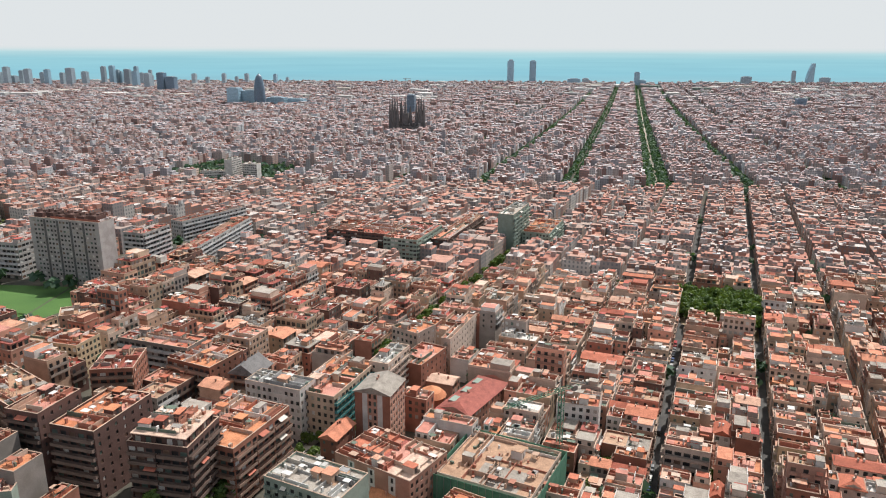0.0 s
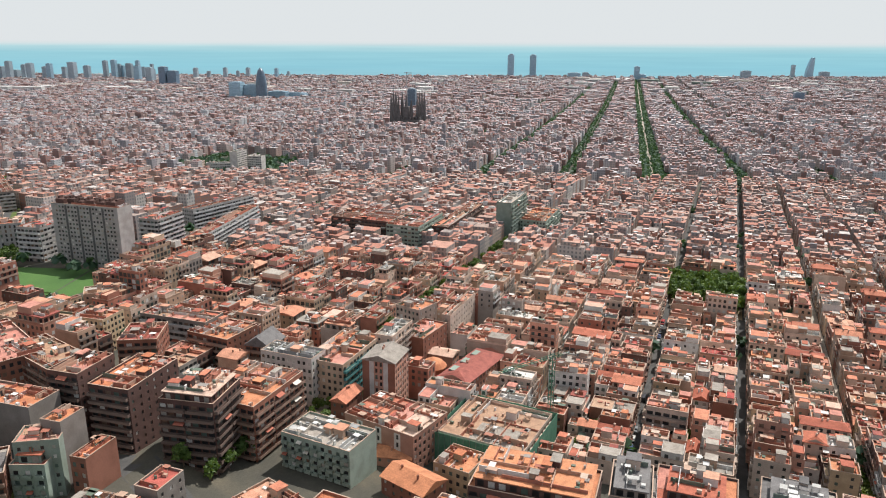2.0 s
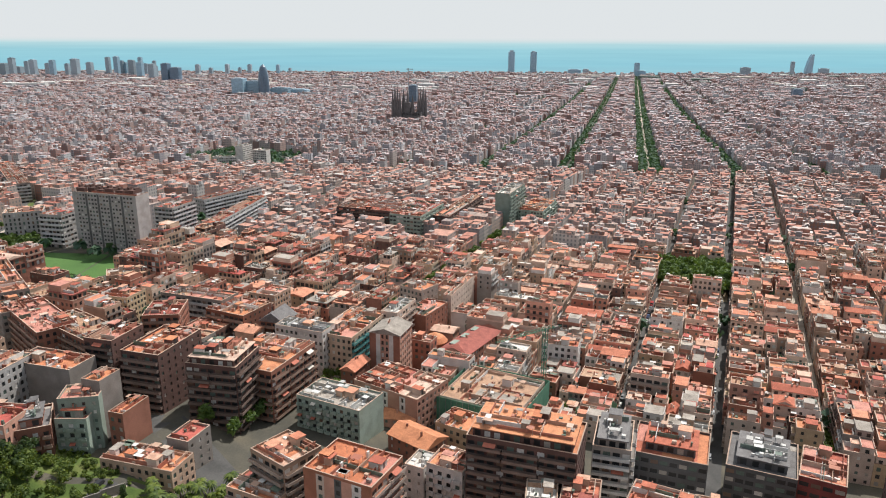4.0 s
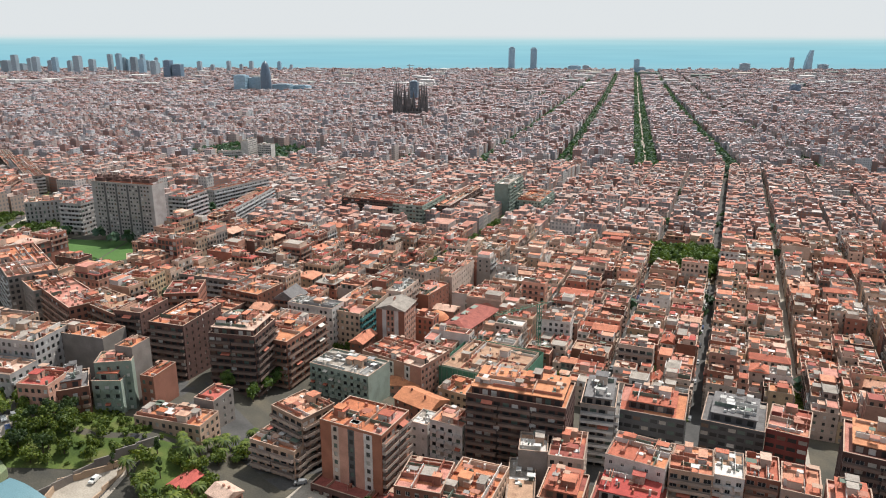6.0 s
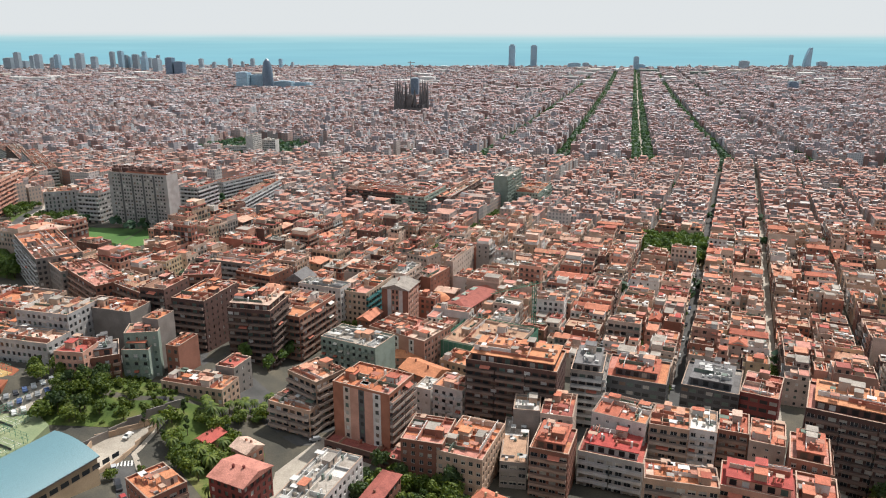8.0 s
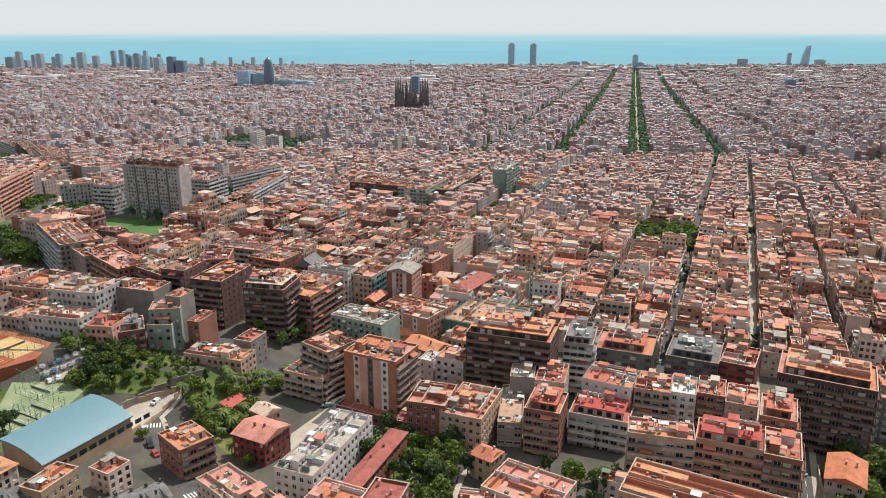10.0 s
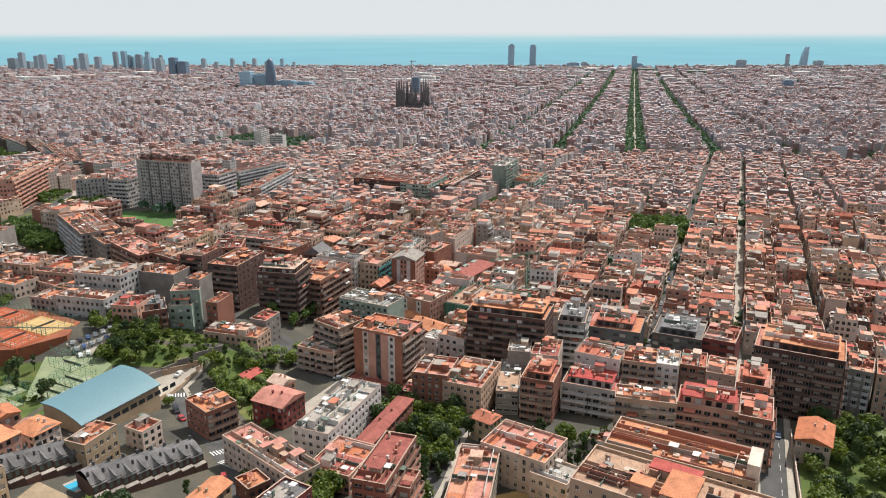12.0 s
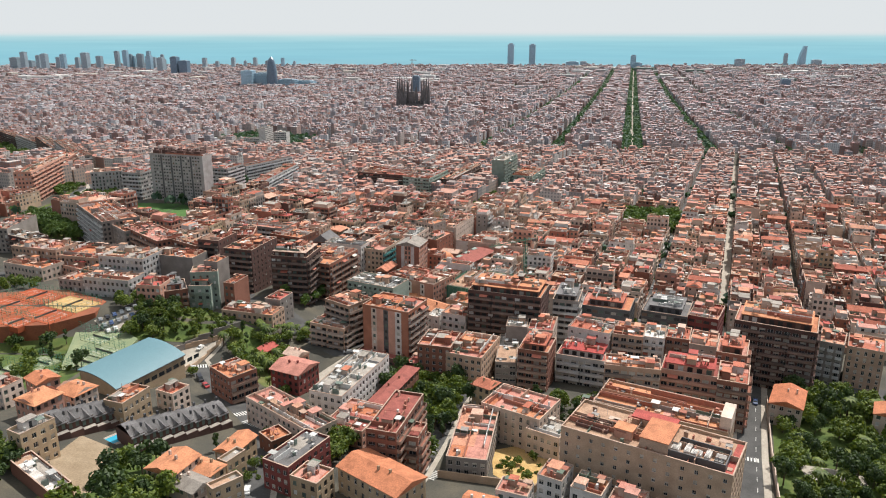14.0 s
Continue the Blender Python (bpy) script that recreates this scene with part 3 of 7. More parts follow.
def flats(x, y, w, d, rot, h, wall="beige", roof="terrace", front="win", right="win", left="win", back="small", near=False, attic=0.0,
          huts=1, clutter=5, label="", name="apartment_building", gab=None, fh=3.0, group="", shift=0.0, joined=False, upper=0, segs=()):
    """A house with flat or pitched roof. front, right, back, left: how each side is opened."""
    rnd = RNG
    q = radians(rot)
    c, s = math.cos(q), math.sin(q)
    FOOT.append((x, y, w / 2, d / 2, c, s))
    corners = [(-w / 2, -d / 2), (w / 2, -d / 2), (w / 2, d / 2), (-w / 2, d / 2)]
    base = min(float(land(x + a * c - b * s, y + a * s + b * c)) for a, b in corners) - 0.3
    top = float(land(x, y)) + h - base + shift
    par = 0.9 if gab is None else 0.05
    nf = max(1, int(round((top - par - 0.6) / fh)))
    f = (top - par - 0.3) / nf
    kinds = (front, right, back, left)
    root = None if joined else thing(name, x, y, base, rot, label or f"{wall} apartment building with a {roof} roof", "building", group)
    bag = (x, y, base, c, s) if joined else None
    main, G, B, W = Acc(), Acc(), Acc(), Acc()
    wins = []
    wallmat = FAR_WALLS[wall] if joined else WALLS[wall]
    spans = []
    for i, kind in enumerate(kinds):
        p0, p1 = corners[i], corners[(i + 1) % 4]
        if i == 0 and segs:
            at_, total = 0.0, sum(q_[0] for q_ in segs)
            for part_, kind_, wall_ in segs:
                a_, b_ = at_ / total, (at_ + part_) / total
                spans.append((i, tuple(p0[k] + (p1[k] - p0[k]) * a_ for k in (0, 1)), tuple(p0[k] + (p1[k] - p0[k]) * b_ for k in (0, 1)), kind_, wall_))
                at_ += part_
        else:
            spans.append((i, p0, p1, kind, wall))
    bays = {}
    for i, p0, p1, kind, wall_ in spans:
        A = main if wall_ == wall else bays.setdefault(wall_, Acc())
        L = math.dist(p0, p1)
        way = ((p1[0] - p0[0]) / L, (p1[1] - p0[1]) / L)
        out = (way[1], -way[0])
        if joined:
            if i == 0:
                A.box(0, 0, 0, w, d, 0.3 + nf * f)
            if kind == "blank" or L < 2.2:
                continue
            bay, hw, hh, sill = STYLES[kind]
            n = max(1, int(round(L / bay)))
            cw = L / n
            grid_ = [(p0[0] + way[0] * (k + 0.5) * cw + out[0] * 0.03, p0[1] + way[1] * (k + 0.5) * cw + out[1] * 0.03, 0.3 + j * f + sill + hh / 2) for k in range(n) for j in range(max(0, nf - 3), nf)]
            panes(G, np.array(grid_), min(hw, cw * 0.8), hh, way)
            if kind in ("strip", "door") and rnd.random() < 0.6:
                for j in range(max(1, nf - 2), nf):
                    balcony_mesh(B, ((p0[0] + p1[0]) / 2, (p0[1] + p1[1]) / 2), way, out, L - 0.6, 0.9, 0.32 + j * f)
        elif kind == "blank" or L < 2.2:
            A.add([(*p0, 0), (*p1, 0), (*p1, 0.3 + nf * f), (*p0, 0.3 + nf * f)], [(0, 1, 2, 3)])
        else:
            bay, hw, hh, sill = STYLES[kind]
            cc, hw, hh, way, out, (I, J, n, cw) = facade(A, p0, p1, 0.3, nf, f, bay, hw, hh, sill, 0.9 if kind == "loggia" else 0.22)
            A.add([(*p0, 0), (*p1, 0), (*p1, 0.3), (*p0, 0.3)], [(0, 1, 2, 3)])
            if near and y < 135 and (i == 0 or (i == 1 and x < 0)):
                wins += [(p, hw, min(hh, f - 0.1 - sill), math.atan2(way[1], way[0])) for p in cc]
            else:
                panes(G, cc, hw, hh, way)
            mids = []
            if kind == "strip":
                m_ = ((p0[0] + p1[0]) / 2, (p0[1] + p1[1]) / 2)
                parts_n = max(1, int(round(L / 11)))
                for k in range(parts_n):
                    t_ = (k + 0.5) / parts_n
                    mids.append(((p0[0] + (p1[0] - p0[0]) * t_, p0[1] + (p1[1] - p0[1]) * t_), L / parts_n - 0.5))
                dep = 1.25
            elif kind == "door":
                mids = [((p0[0] + way[0] * (k + 0.5) * cw, p0[1] + way[1] * (k + 0.5) * cw), min(2.4, cw * 0.85)) for k in range(n)]
                dep = 0.9
            for (mx, my), ln in mids:
                for j in range(1, nf):
                    z = 0.3 + j * f + 0.02
                    if rnd.random() < 0.08:
                        zz, hw_ = z + 2.35, min(ln * 0.4, 1.9)
                        off_ = rnd.uniform(-0.5, 0.5) * (ln - 2 * hw_)
                        q_ = [(mx + way[0] * (off_ + a_ * hw_) + out[0] * o_, my + way[1] * (off_ + a_ * hw_) + out[1] * o_, zz - o_ * 0.45) for a_, o_ in ((-1, 0.02), (1, 0.02), (1, dep + 0.3), (-1, dep + 0.3))]
                        W.add(q_ + [(p_[0], p_[1], p_[2] - 0.05) for p_ in q_], [(0, 1, 2, 3), (7, 6, 5, 4), (2, 3, 7, 6), (0, 3, 7, 4), (1, 2, 6, 5)])
                    if near:
                        key = ("b", kind, round(ln, 1), wall)
                        if key not in SHARED:
                            b_ = Acc()
                            balcony_mesh(b_, (0, 0), (1, 0), (0, -1), ln, dep, 0)
                            SHARED[key] = b_.mesh("balcony", [wallmat, RAILS.get(wall, RAIL)])
                        put_part("balcony", SHARED[key], root, "", pose(mx, my, z, 0, 0, math.degrees(math.atan2(way[1], way[0]))))
                    else:
                        balcony_mesh(B, (mx, my), way, out, ln, dep, z)
    A = main
    for wall_, acc in bays.items():
        emit(root, bag, "facade_bay", acc, [WALLS[wall_]])
    zt = 0.3 + nf * f
    if gab is None:
        t = 0.25
        ring = [[(sx_ * (w / 2 - e_), sy_ * (d / 2 - e_), z_) for sx_, sy_ in ((-1, -1), (1, -1), (1, 1), (-1, 1))] for e_, z_ in ((0, zt), (0, zt + par), (t, zt + par), (t, zt))]
        A.add([p for q_ in ring for p in q_], [(4 * r_ + i, 4 * r_ + (i + 1) % 4, 4 * r_ + 4 + (i + 1) % 4, 4 * r_ + 4 + i) for r_ in range(3) for i in range(4)])
    emit(root, bag, "wall", A, [wallmat])
    if gab is None:
        Q = Acc()
        for sx_, sy_, lx, ly in ((0, -1, w + 0.1, 0.36), (0, 1, w + 0.1, 0.36), (-1, 0, 0.36, d - 0.62), (1, 0, 0.36, d - 0.62)):
            Q.box(sx_ * (w / 2 - 0.13), sy_ * (d / 2 - 0.13), zt + par, lx, ly, 0.09)
        emit(root, bag, "coping", Q, [COPING])
    R = Acc()
    if gab is None:
        R.box(0, 0, zt - 0.1, w - 0.5, d - 0.5, 0.22)
        # terraces of other tones laid side by side over part of it
        long_x, n_ = w >= d, rnd.choice([1, 2, 2, 3] if max(w, d) < 14 else [3, 4, 5])
        ln_, wd_ = (w - 0.9, d - 0.9) if long_x else (d - 0.9, w - 0.9)
        cuts = sorted([0.0, 1.0] + [rnd.uniform(0.1, 0.9) for _ in range(n_ - 1)])
        for a_, b_ in zip(cuts, cuts[1:]):
            cover = rnd.choice([0.45, 0.6, 1.0, 1.0])
            p_, o_ = (a_ + b_) / 2 * ln_ - ln_ / 2, rnd.choice((-1, 1)) * wd_ * (1 - cover) / 2
            e_, f_ = (b_ - a_) * ln_ - 0.12, wd_ * cover
            k_ = rnd.choice(TERRACES.get(roof, (0, 0, 0, 1, 1, 1, 2, 2, 3, 4, 4, 7)))
            if k_ and e_ > 0.5:
                R.box(p_ if long_x else o_, o_ if long_x else p_, zt + 0.08, e_ if long_x else f_, f_ if long_x else e_, 0.1, k_)
        emit(root, bag, "roof", R, [ROOFS[k_] for k_ in (roof, "terrace", "orange", "tan", "pink", "grey", "white", "brownred")])
    else:
        gable(R, w, d, zt + 0.1, gab, m=0, along="x" if w >= d else "y", hip=min(w, d) * 0.35 if rnd.random() < 0.4 else 0.0)
        a, b = (w, d) if w >= d else (d, w)
        emit(root, bag, "roof", R, [ROOFS[roof]])
        E = Acc()
        P = [(-a / 2 + 0.02, -b / 2, 0), (-a / 2 + 0.02, b / 2, 0), (-a / 2 + 0.02, 0, gab - 0.2), (a / 2 - 0.02, -b / 2, 0), (a / 2 - 0.02, b / 2, 0), (a / 2 - 0.02, 0, gab - 0.2)]
        P = [(p[0], p[1], p[2] + zt) if w >= d else (-p[1], p[0], p[2] + zt) for p in P]
        E.add(P, [(0, 1, 2, 2), (3, 4, 5, 5)])
        emit(root, bag, "gable_wall", E, [wallmat])
    zt += 0.12
    if attic and gab is None:
        aw, ad = max(3.0, w - 2 * attic), max(3.0, d - 2 * attic)
        K = Acc()
        for i, (p0, p1) in enumerate(zip([(-aw / 2, -ad / 2), (aw / 2, -ad / 2), (aw / 2, ad / 2), (-aw / 2, ad / 2)], [(aw / 2, -ad / 2), (aw / 2, ad / 2), (-aw / 2, ad / 2), (-aw / 2, -ad / 2)])):
            cc, hw, hh, way, out, _ = facade(K, p0, p1, zt, 1, 2.8, 3.2, 1.9, 2.0, 0.2)
            panes(G, cc, hw, hh, way)
        pent = emit(root, bag, "penthouse", K, [wallmat])
        P = Acc()
        P.box(0, 0, zt + 2.8, aw + 0.9, ad + 0.9, 0.28)
        emit(root, bag, "penthouse_roof", P, [ROOFS[roof]], parent=pent)
        zt += 3.08
        w, d = aw, ad
    if upper and gab is None and min(w, d) > 5:
        # part of the roof carries one more storey
        along_x = d < w
        ln = rnd.uniform(0.35, 0.62) * (w if along_x else d)
        e = rnd.choice((-1, 1))
        ux, uy = (e * (w / 2 - ln / 2 - 0.3), 0) if along_x else (0, e * (d / 2 - ln / 2 - 0.3))
        uw, ud = (ln, d - 0.9) if along_x else (w - 0.9, ln)
        uh = rnd.uniform(2.6, 3.2)
        U = Acc()
        if joined:
            U.box(ux, uy, zt, uw, ud, uh)
        for k_, (a_, b_) in () if joined else enumerate((((-1, -1), (1, -1)), ((1, -1), (1, 1)), ((1, 1), (-1, 1)), ((-1, 1), (-1, -1)))):
            q0, q1 = (ux + a_[0] * uw / 2, uy + a_[1] * ud / 2), (ux + b_[0] * uw / 2, uy + b_[1] * ud / 2)
            cc, hw, hh, way, out, _ = facade(U, q0, q1, zt, 1, uh, 3.4, 1.3, 1.7, 0.5)
            panes(G, cc, hw, hh, way)
        U.box(ux - uw / 2 + 0.1, uy, zt + uh, 0.2, ud, 0.7)
        U.box(ux + uw / 2 - 0.1, uy, zt + uh, 0.2, ud, 0.7)
        top_ = emit(root, bag, "upper_storey", U, [(FAR_WALLS if joined else WALLS)[rnd.choice([wall, wall, "pale", "white"])]])
        V_ = Acc()
        V_.box(ux, uy, zt + uh - 0.05, uw - 0.42, ud - 0.1, 0.2)
        emit(root, bag, "upper_roof", V_, [ROOFS[rnd.choice([roof, "terrace", "terrace", "pink", "grey"])]], parent=top_)
    if gab is None:
        for k in range(huts):
            if w < 5 or d < 5:
                break
            sx, sy, sz = rnd.uniform(1.9, 4.2), rnd.uniform(2.0, 4.6), rnd.uniform(1.9, 3.2)
            sx, sy = min(sx, w * 0.5), min(sy, d * 0.5)
            hx, hy = rnd.uniform(-1, 1) * (w / 2 - sx / 2 - 0.5), rnd.uniform(-1, 1) * (d / 2 - sy / 2 - 0.5)
            H = Acc()
            H.box(hx, hy, zt, sx, sy, sz)
            H.box(hx + sx / 2 + 0.012, hy, zt + 0.05, 0.02, 0.9, 2.0, 1)
            H.box(hx, hy, zt + sz, sx + 0.35, sy + 0.35, 0.16, 2)
            emit(root, bag, "stair_hut", H, [(FAR_WALLS if joined else WALLS)[rnd.choice(["pale", "beige", "white", wall])], GLASS_BLIND, ROOFS[rnd.choice([roof, roof, "terrace", "grey"])]])
        C = Acc()
        done = 0
        for k in range(int((clutter + w * d / 22) * (1.7 if joined else 1.25))):
            if w < 4 or d < 4:
                break
            px, py = rnd.uniform(-1, 1) * (w / 2 - 1.2), rnd.uniform(-1, 1) * (d / 2 - 1.2)
            what = rnd.random()
            if what < 0.28:  # chimney
                C.box(px, py, zt, rnd.uniform(0.4, 0.7), rnd.uniform(0.4, 1.2), rnd.uniform(0.9, 1.9))
            elif what < 0.42:  # machine or tank
                C.box(px, py, zt + 0.1, rnd.uniform(0.7, 1.5), rnd.uniform(0.6, 1.1), rnd.uniform(0.6, 1.1))
            elif what < 0.55:  # pergola or awning
                ax, ay = rnd.uniform(1.6, 3.2), rnd.uniform(1.5, 2.6)
                C.box(px, py, zt + 2.1, ax, ay, 0.08)
                for ex in (-0.45, 0.45):
                    for ey in (-0.45, 0.45):
                        C.box(px + ex * ax, py + ey * ay, zt, 0.09, 0.09, 2.12)
            elif what < 0.82:  # low dividing wall
                if rnd.random() < 0.5:
                    L = rnd.uniform(0.25, 0.8) * w
                    C.box((w / 2 - L / 2 - 0.3) * rnd.choice((-1, 1)), py, zt, L, 0.18, rnd.uniform(0.8, 1.9))
                else:
                    L = rnd.uniform(0.25, 0.8) * d
                    C.box(px, (d / 2 - L / 2 - 0.3) * rnd.choice((-1, 1)), zt, 0.18, L, rnd.uniform(0.8, 1.9))
            elif what < 0.93:  # low skylight
                C.box(px, py, zt, rnd.uniform(0.9, 2.2), rnd.uniform(0.9, 1.8), rnd.uniform(0.25, 0.5))
            else:  # aerial
                C.box(px, py, zt, 0.07, 0.07, rnd.uniform(2.5, 4.5))
                C.box(px, py, zt + 2.3, 1.1, 0.05, 0.05)
            done += 1
        if done:
            emit(root, bag, "roof_clutter", C, [PALE_CLUTTER if roof in ("grey", "white", "slate") else CLUTTER], "vents, tanks, pergolas and low walls", True)
    else:
        C = Acc()
        for k in range(2):
            C = Acc()
            C.box(rnd.uniform(-0.3, 0.3) * w, rnd.uniform(-0.2, 0.2) * d, zt, 0.6, 0.6, gab + 0.8)
            emit(root, bag, "chimney", C, [wallmat])
    if G.n:
        emit(root, bag, "glazing", G, [GLASS_BLIND], "", True)
    for p, hw, hh, ang in wins:
        put_part("window", window_mesh(hw, hh), root, "", pose(*p, 0, 0, math.degrees(ang)))
    if W.n:
        emit(root, bag, "awning_cloth", W, [AWNING], "cloth awnings over balconies", True)
    if B.n:
        emit(root, bag, "balcony_front", B, [wallmat, RAILS.get(wall, RAIL)], "", True)
    return root


# ---------------------------------------------------------------- streets of the old quarter, grid turned by 20.5 degrees
AZ = radians(20.5)
EU, EV = (math.sin(AZ), math.cos(AZ)), (math.cos(AZ), -math.sin(AZ))


def uv_xy(u, v):
    return u * EU[0] + v * EV[0], u * EU[1] + v * EV[1]


def xy_uv(x, y):
    return x * EU[0] + y * EU[1], x * EV[0] + y * EV[1]


# lines of v: at u = 250, drift for each metre of u, width
LANES = [(-470, -0.02, 8), (-425, -0.02, 7), (-380, -0.02, 9), (-335, -0.02, 7), (-290, -0.02, 8), (-244, -0.02, 7), (-199, -0.02, 8), (-152, -0.02, 18), (-106, -0.035, 4.5), (-62, -0.035, 4.5), (-20, -0.03, 5.5), (17, -0.018, 6), (55, -0.012, 6),
         (93, 0, 5), (131, 0, 4), (169, 0, 6), (207, 0, 4), (245, 0, 6), (283, 0, 8), (321, 0, 9), (359, 0, 8), (397, 0, 8), (440, 0, 9), (480, 0, 8), (520, 0, 8)]
CROSS = [188, 262, 330, 398, 470, 545, 620, 700, 780, 860, 940, 1020]


def lane_v(k, u):
    v, drift, width = LANES[k]
    return v + drift * (u - 250)


OPEN = []  # open places: polygons where nothing is built


def inside(poly, x, y):
    hit_ = False
    for (ax, ay), (bx, by) in zip(poly, poly[1:] + poly[:1]):
        if (ay > y) != (by > y) and x < (bx - ax) * (y - ay) / (by - ay) + ax:
            hit_ = not hit_
    return hit_


def in_view(x, y, more=40):
    return abs(x) < 0.63 * (y + 175) + more


def front_line(x):
    """Nearest y that the old quarter's grid fills by itself."""
    return float(np.interp(x, (-420, -300, -262, -250, -200, -150, -130, -60, 0, 60, 120, 165, 200, 300), (215, 205, 212, 245, 232, 240, 262, 240, 205, 205, 190, 166, 132, 112)))


def quarter_lots(ymin, ymax):
    """Narrow lots along the lanes, most with a lower rear house or a patio: x, y, width over v, depth over u, height, street side."""
    rnd = random.Random(11)
    for k in range(len(LANES) - 1):
        for ua, ub in zip(CROSS, CROSS[1:]):
            usual = rnd.choice([3, 4, 4, 4, 5])
            for side in (0, 1):
                u = ua + 2.8
                while u < ub - 6:
                    west = LANES[k][0] < -150
                    length = rnd.uniform(8, 14) if west else rnd.choice([rnd.uniform(4.6, 7.0), rnd.uniform(5.5, 10.0)])
                    if ub - 2.8 - u - length < 4.5:
                        length = ub - 2.8 - u
                    va, vb = lane_v(k, u) + LANES[k][2] / 2, lane_v(k + 1, u) - LANES[k + 1][2] / 2
                    half = (vb - va) / 2
                    full = rnd.random() < 0.3
                    depth = half - rnd.choice([0.2, 0.3, 0.8, 1.5]) if full else half * rnd.uniform(0.5, 0.72)
                    st = usual + rnd.choice([-2, -1, -1, 0, 0, 0, 0, 0, 0, 1]) + (1 if west else 0)
                    pieces = [(0.0, depth, max(2, st))]
                    if not full and rnd.random() < 0.85:
                        gap = rnd.choice([0.1, 0.1, 1.6, 2.8])
                        rear = half - depth - gap - 0.15
                        if rear > 2.6:
                            pieces.append((depth + gap, rear, max(1, st + rnd.choice([-2, -1, -1, -1, 0]))))
                    for start, deep, storeys in pieces:
                        v = va + start + deep / 2 if side == 0 else vb - start - deep / 2
                        x, y = uv_xy(u + length / 2, v)
                        jit = rnd.uniform(-0.7, 0.8)
                        if ymin <= y < ymax and in_view(x, y):
                            yield x, y, deep, length - 0.06, storeys * 3.05 + jit, side, rnd
                    u += length


def beside(line, x, y, r):
    for (ax, ay), (bx, by) in zip(line, line[1:]):
        L2 = (bx - ax) ** 2 + (by - ay) ** 2
        t_ = min(1, max(0, ((x - ax) * (bx - ax) + (y - ay) * (by - ay)) / L2))
        if math.hypot(ax + (bx - ax) * t_ - x, ay + (by - ay) * t_ - y) < r:
            return True
    return False


OPEN.append([uv_xy(*q) for q in ((150, -164), (150, -128), (236, -128), (240, -146), (300, -146), (300, -168))])
OPEN.append([(-262, 545), (-228, 480), (-192, 468), (-176, 520), (-190, 575), (-230, 620)])


# ---------------------------------------------------------------- streets and open places near the flight
TRAV = [(-262, 222), (-215, 205), (-180, 186), (-150, 178), (-125, 188), (-106, 190), (-76, 160), (-56, 140), (-25, 146), (14, 158), (60, 152), (112, 134), (175, 108), (260, 80)]
ribbon("road", TRAV, 15, ASPHALT, "asphalt avenue between tall flats")
CURVED = [(-108, 150), (-115, 120), (-101, 97), (-85, 79), (-73, 62), (-65, 39), (-59, 17), (-52, -20)]
ribbon("road", CURVED, 7.5, ASPHALT, "curved asphalt street with parked cars", 0.08)
ZEBRA = [(16, 155), (12, 140), (7, 126), (-4, 92), (-10, 58), (-15, 33), (-22, 5), (-28, -25)]
ribbon("road", ZEBRA, 7, ASPHALT, "narrow asphalt street between a school and gardens", 0.08)
STRAIGHT = [(78, 6), (86, 30), (97, 60), (112, 100), (122, 126)]
ribbon("road", STRAIGHT, 8, ASPHALT, "straight two lane street with white markings", 0.09)
ribbon("pavement", STRAIGHT, 2.2, PAVING, "pale pavement along a garden wall", 0.16, "pavement", offset=-5.2)
ribbon("pavement", STRAIGHT, 1.6, PAVING, "pale pavement at the foot of a building", 0.16, "pavement", offset=4.9)
ribbon("pavement", CURVED, 1.8, PAVING, "pale pavement along a curved street", 0.15, "pavement", offset=4.7)
ribbon("pavement", ZEBRA, 1.8, PAVING, "pale pavement along a narrow street", 0.15, "pavement", offset=4.4)
for v, drift, width in (LANES[7], LANES[10], LANES[11], LANES[12]):
    line = [uv_xy(u, v + drift * (u - 250)) for u in (170, 300, 450, 600, 750, 900)]
    ribbon("road", line, width * (0.55 if width > 7 else 0.9), PAVING if v > 40 else ASPHALT, "narrow paved lane between old houses", 0.07)
    for o in (-1, 1) if width > 7 else ():
        ribbon("pavement", line, width * 0.2, PAVING, "pale pavement of a narrow lane", 0.13, "pavement", offset=o * width * 0.38)


def crossing(x, y, rot, n=8, length=3.2, wide=0.5, gap=0.55):
    """Zebra bars laid on the road."""
    a = Acc()
    for k in range(n):
        o = (k - (n - 1) / 2) * (wide + gap)
        c, s = math.cos(radians(rot)), math.sin(radians(rot))
        px, py = x + o * c, y + o * s
        hw, hl = wide / 2, length / 2
        V = [(px + i * hw * c - j * hl * s, py + i * hw * s + j * hl * c) for i, j in ((-1, -1), (1, -1), (1, 1), (-1, 1))]
        a.add([(*q, float(land(*q)) + 0.13) for q in V], [(0, 1, 2, 3)])
    structure("crossing", a.mesh("crossing", [PAINT]), "white zebra crossing bars on asphalt", "road marking")


crossing(-73, 62, -30, 9, 4.0)
crossing(-79, 71, 45, 8, 3.2)
crossing(-112, 115, 20, 7)
crossing(-14, 36, -12, 6)
crossing(-9, 31, 60, 6)
crossing(96, 58, -20, 7)
crossing(84, 25, -20, 7)
for u in range(12):
    t_ = u / 12
    p = (80 + 34 * t_ + 1, 10 + 92 * t_)
    a = Acc()
    q = [(p[0] - 0.08, p[1]), (p[0] + 0.08, p[1]), (p[0] + 1.3, p[1] + 3.2), (p[0] + 1.14, p[1] + 3.2)]
    a.add([(*w_, float(land(*w_)) + 0.14) for w_ in q], [(0, 1, 2, 3)])
    structure("lane_line", a.mesh("lane_line", [PAINT]), "white lane line on asphalt", "road marking")

RAMP = [(-125, 112), (-126, 126), (-107, 137), (-111, 124), (-116, 106)]
fan("ramp", RAMP, PAVING, "pale walled ramp beside a sports hall", "ramp", 0.12)

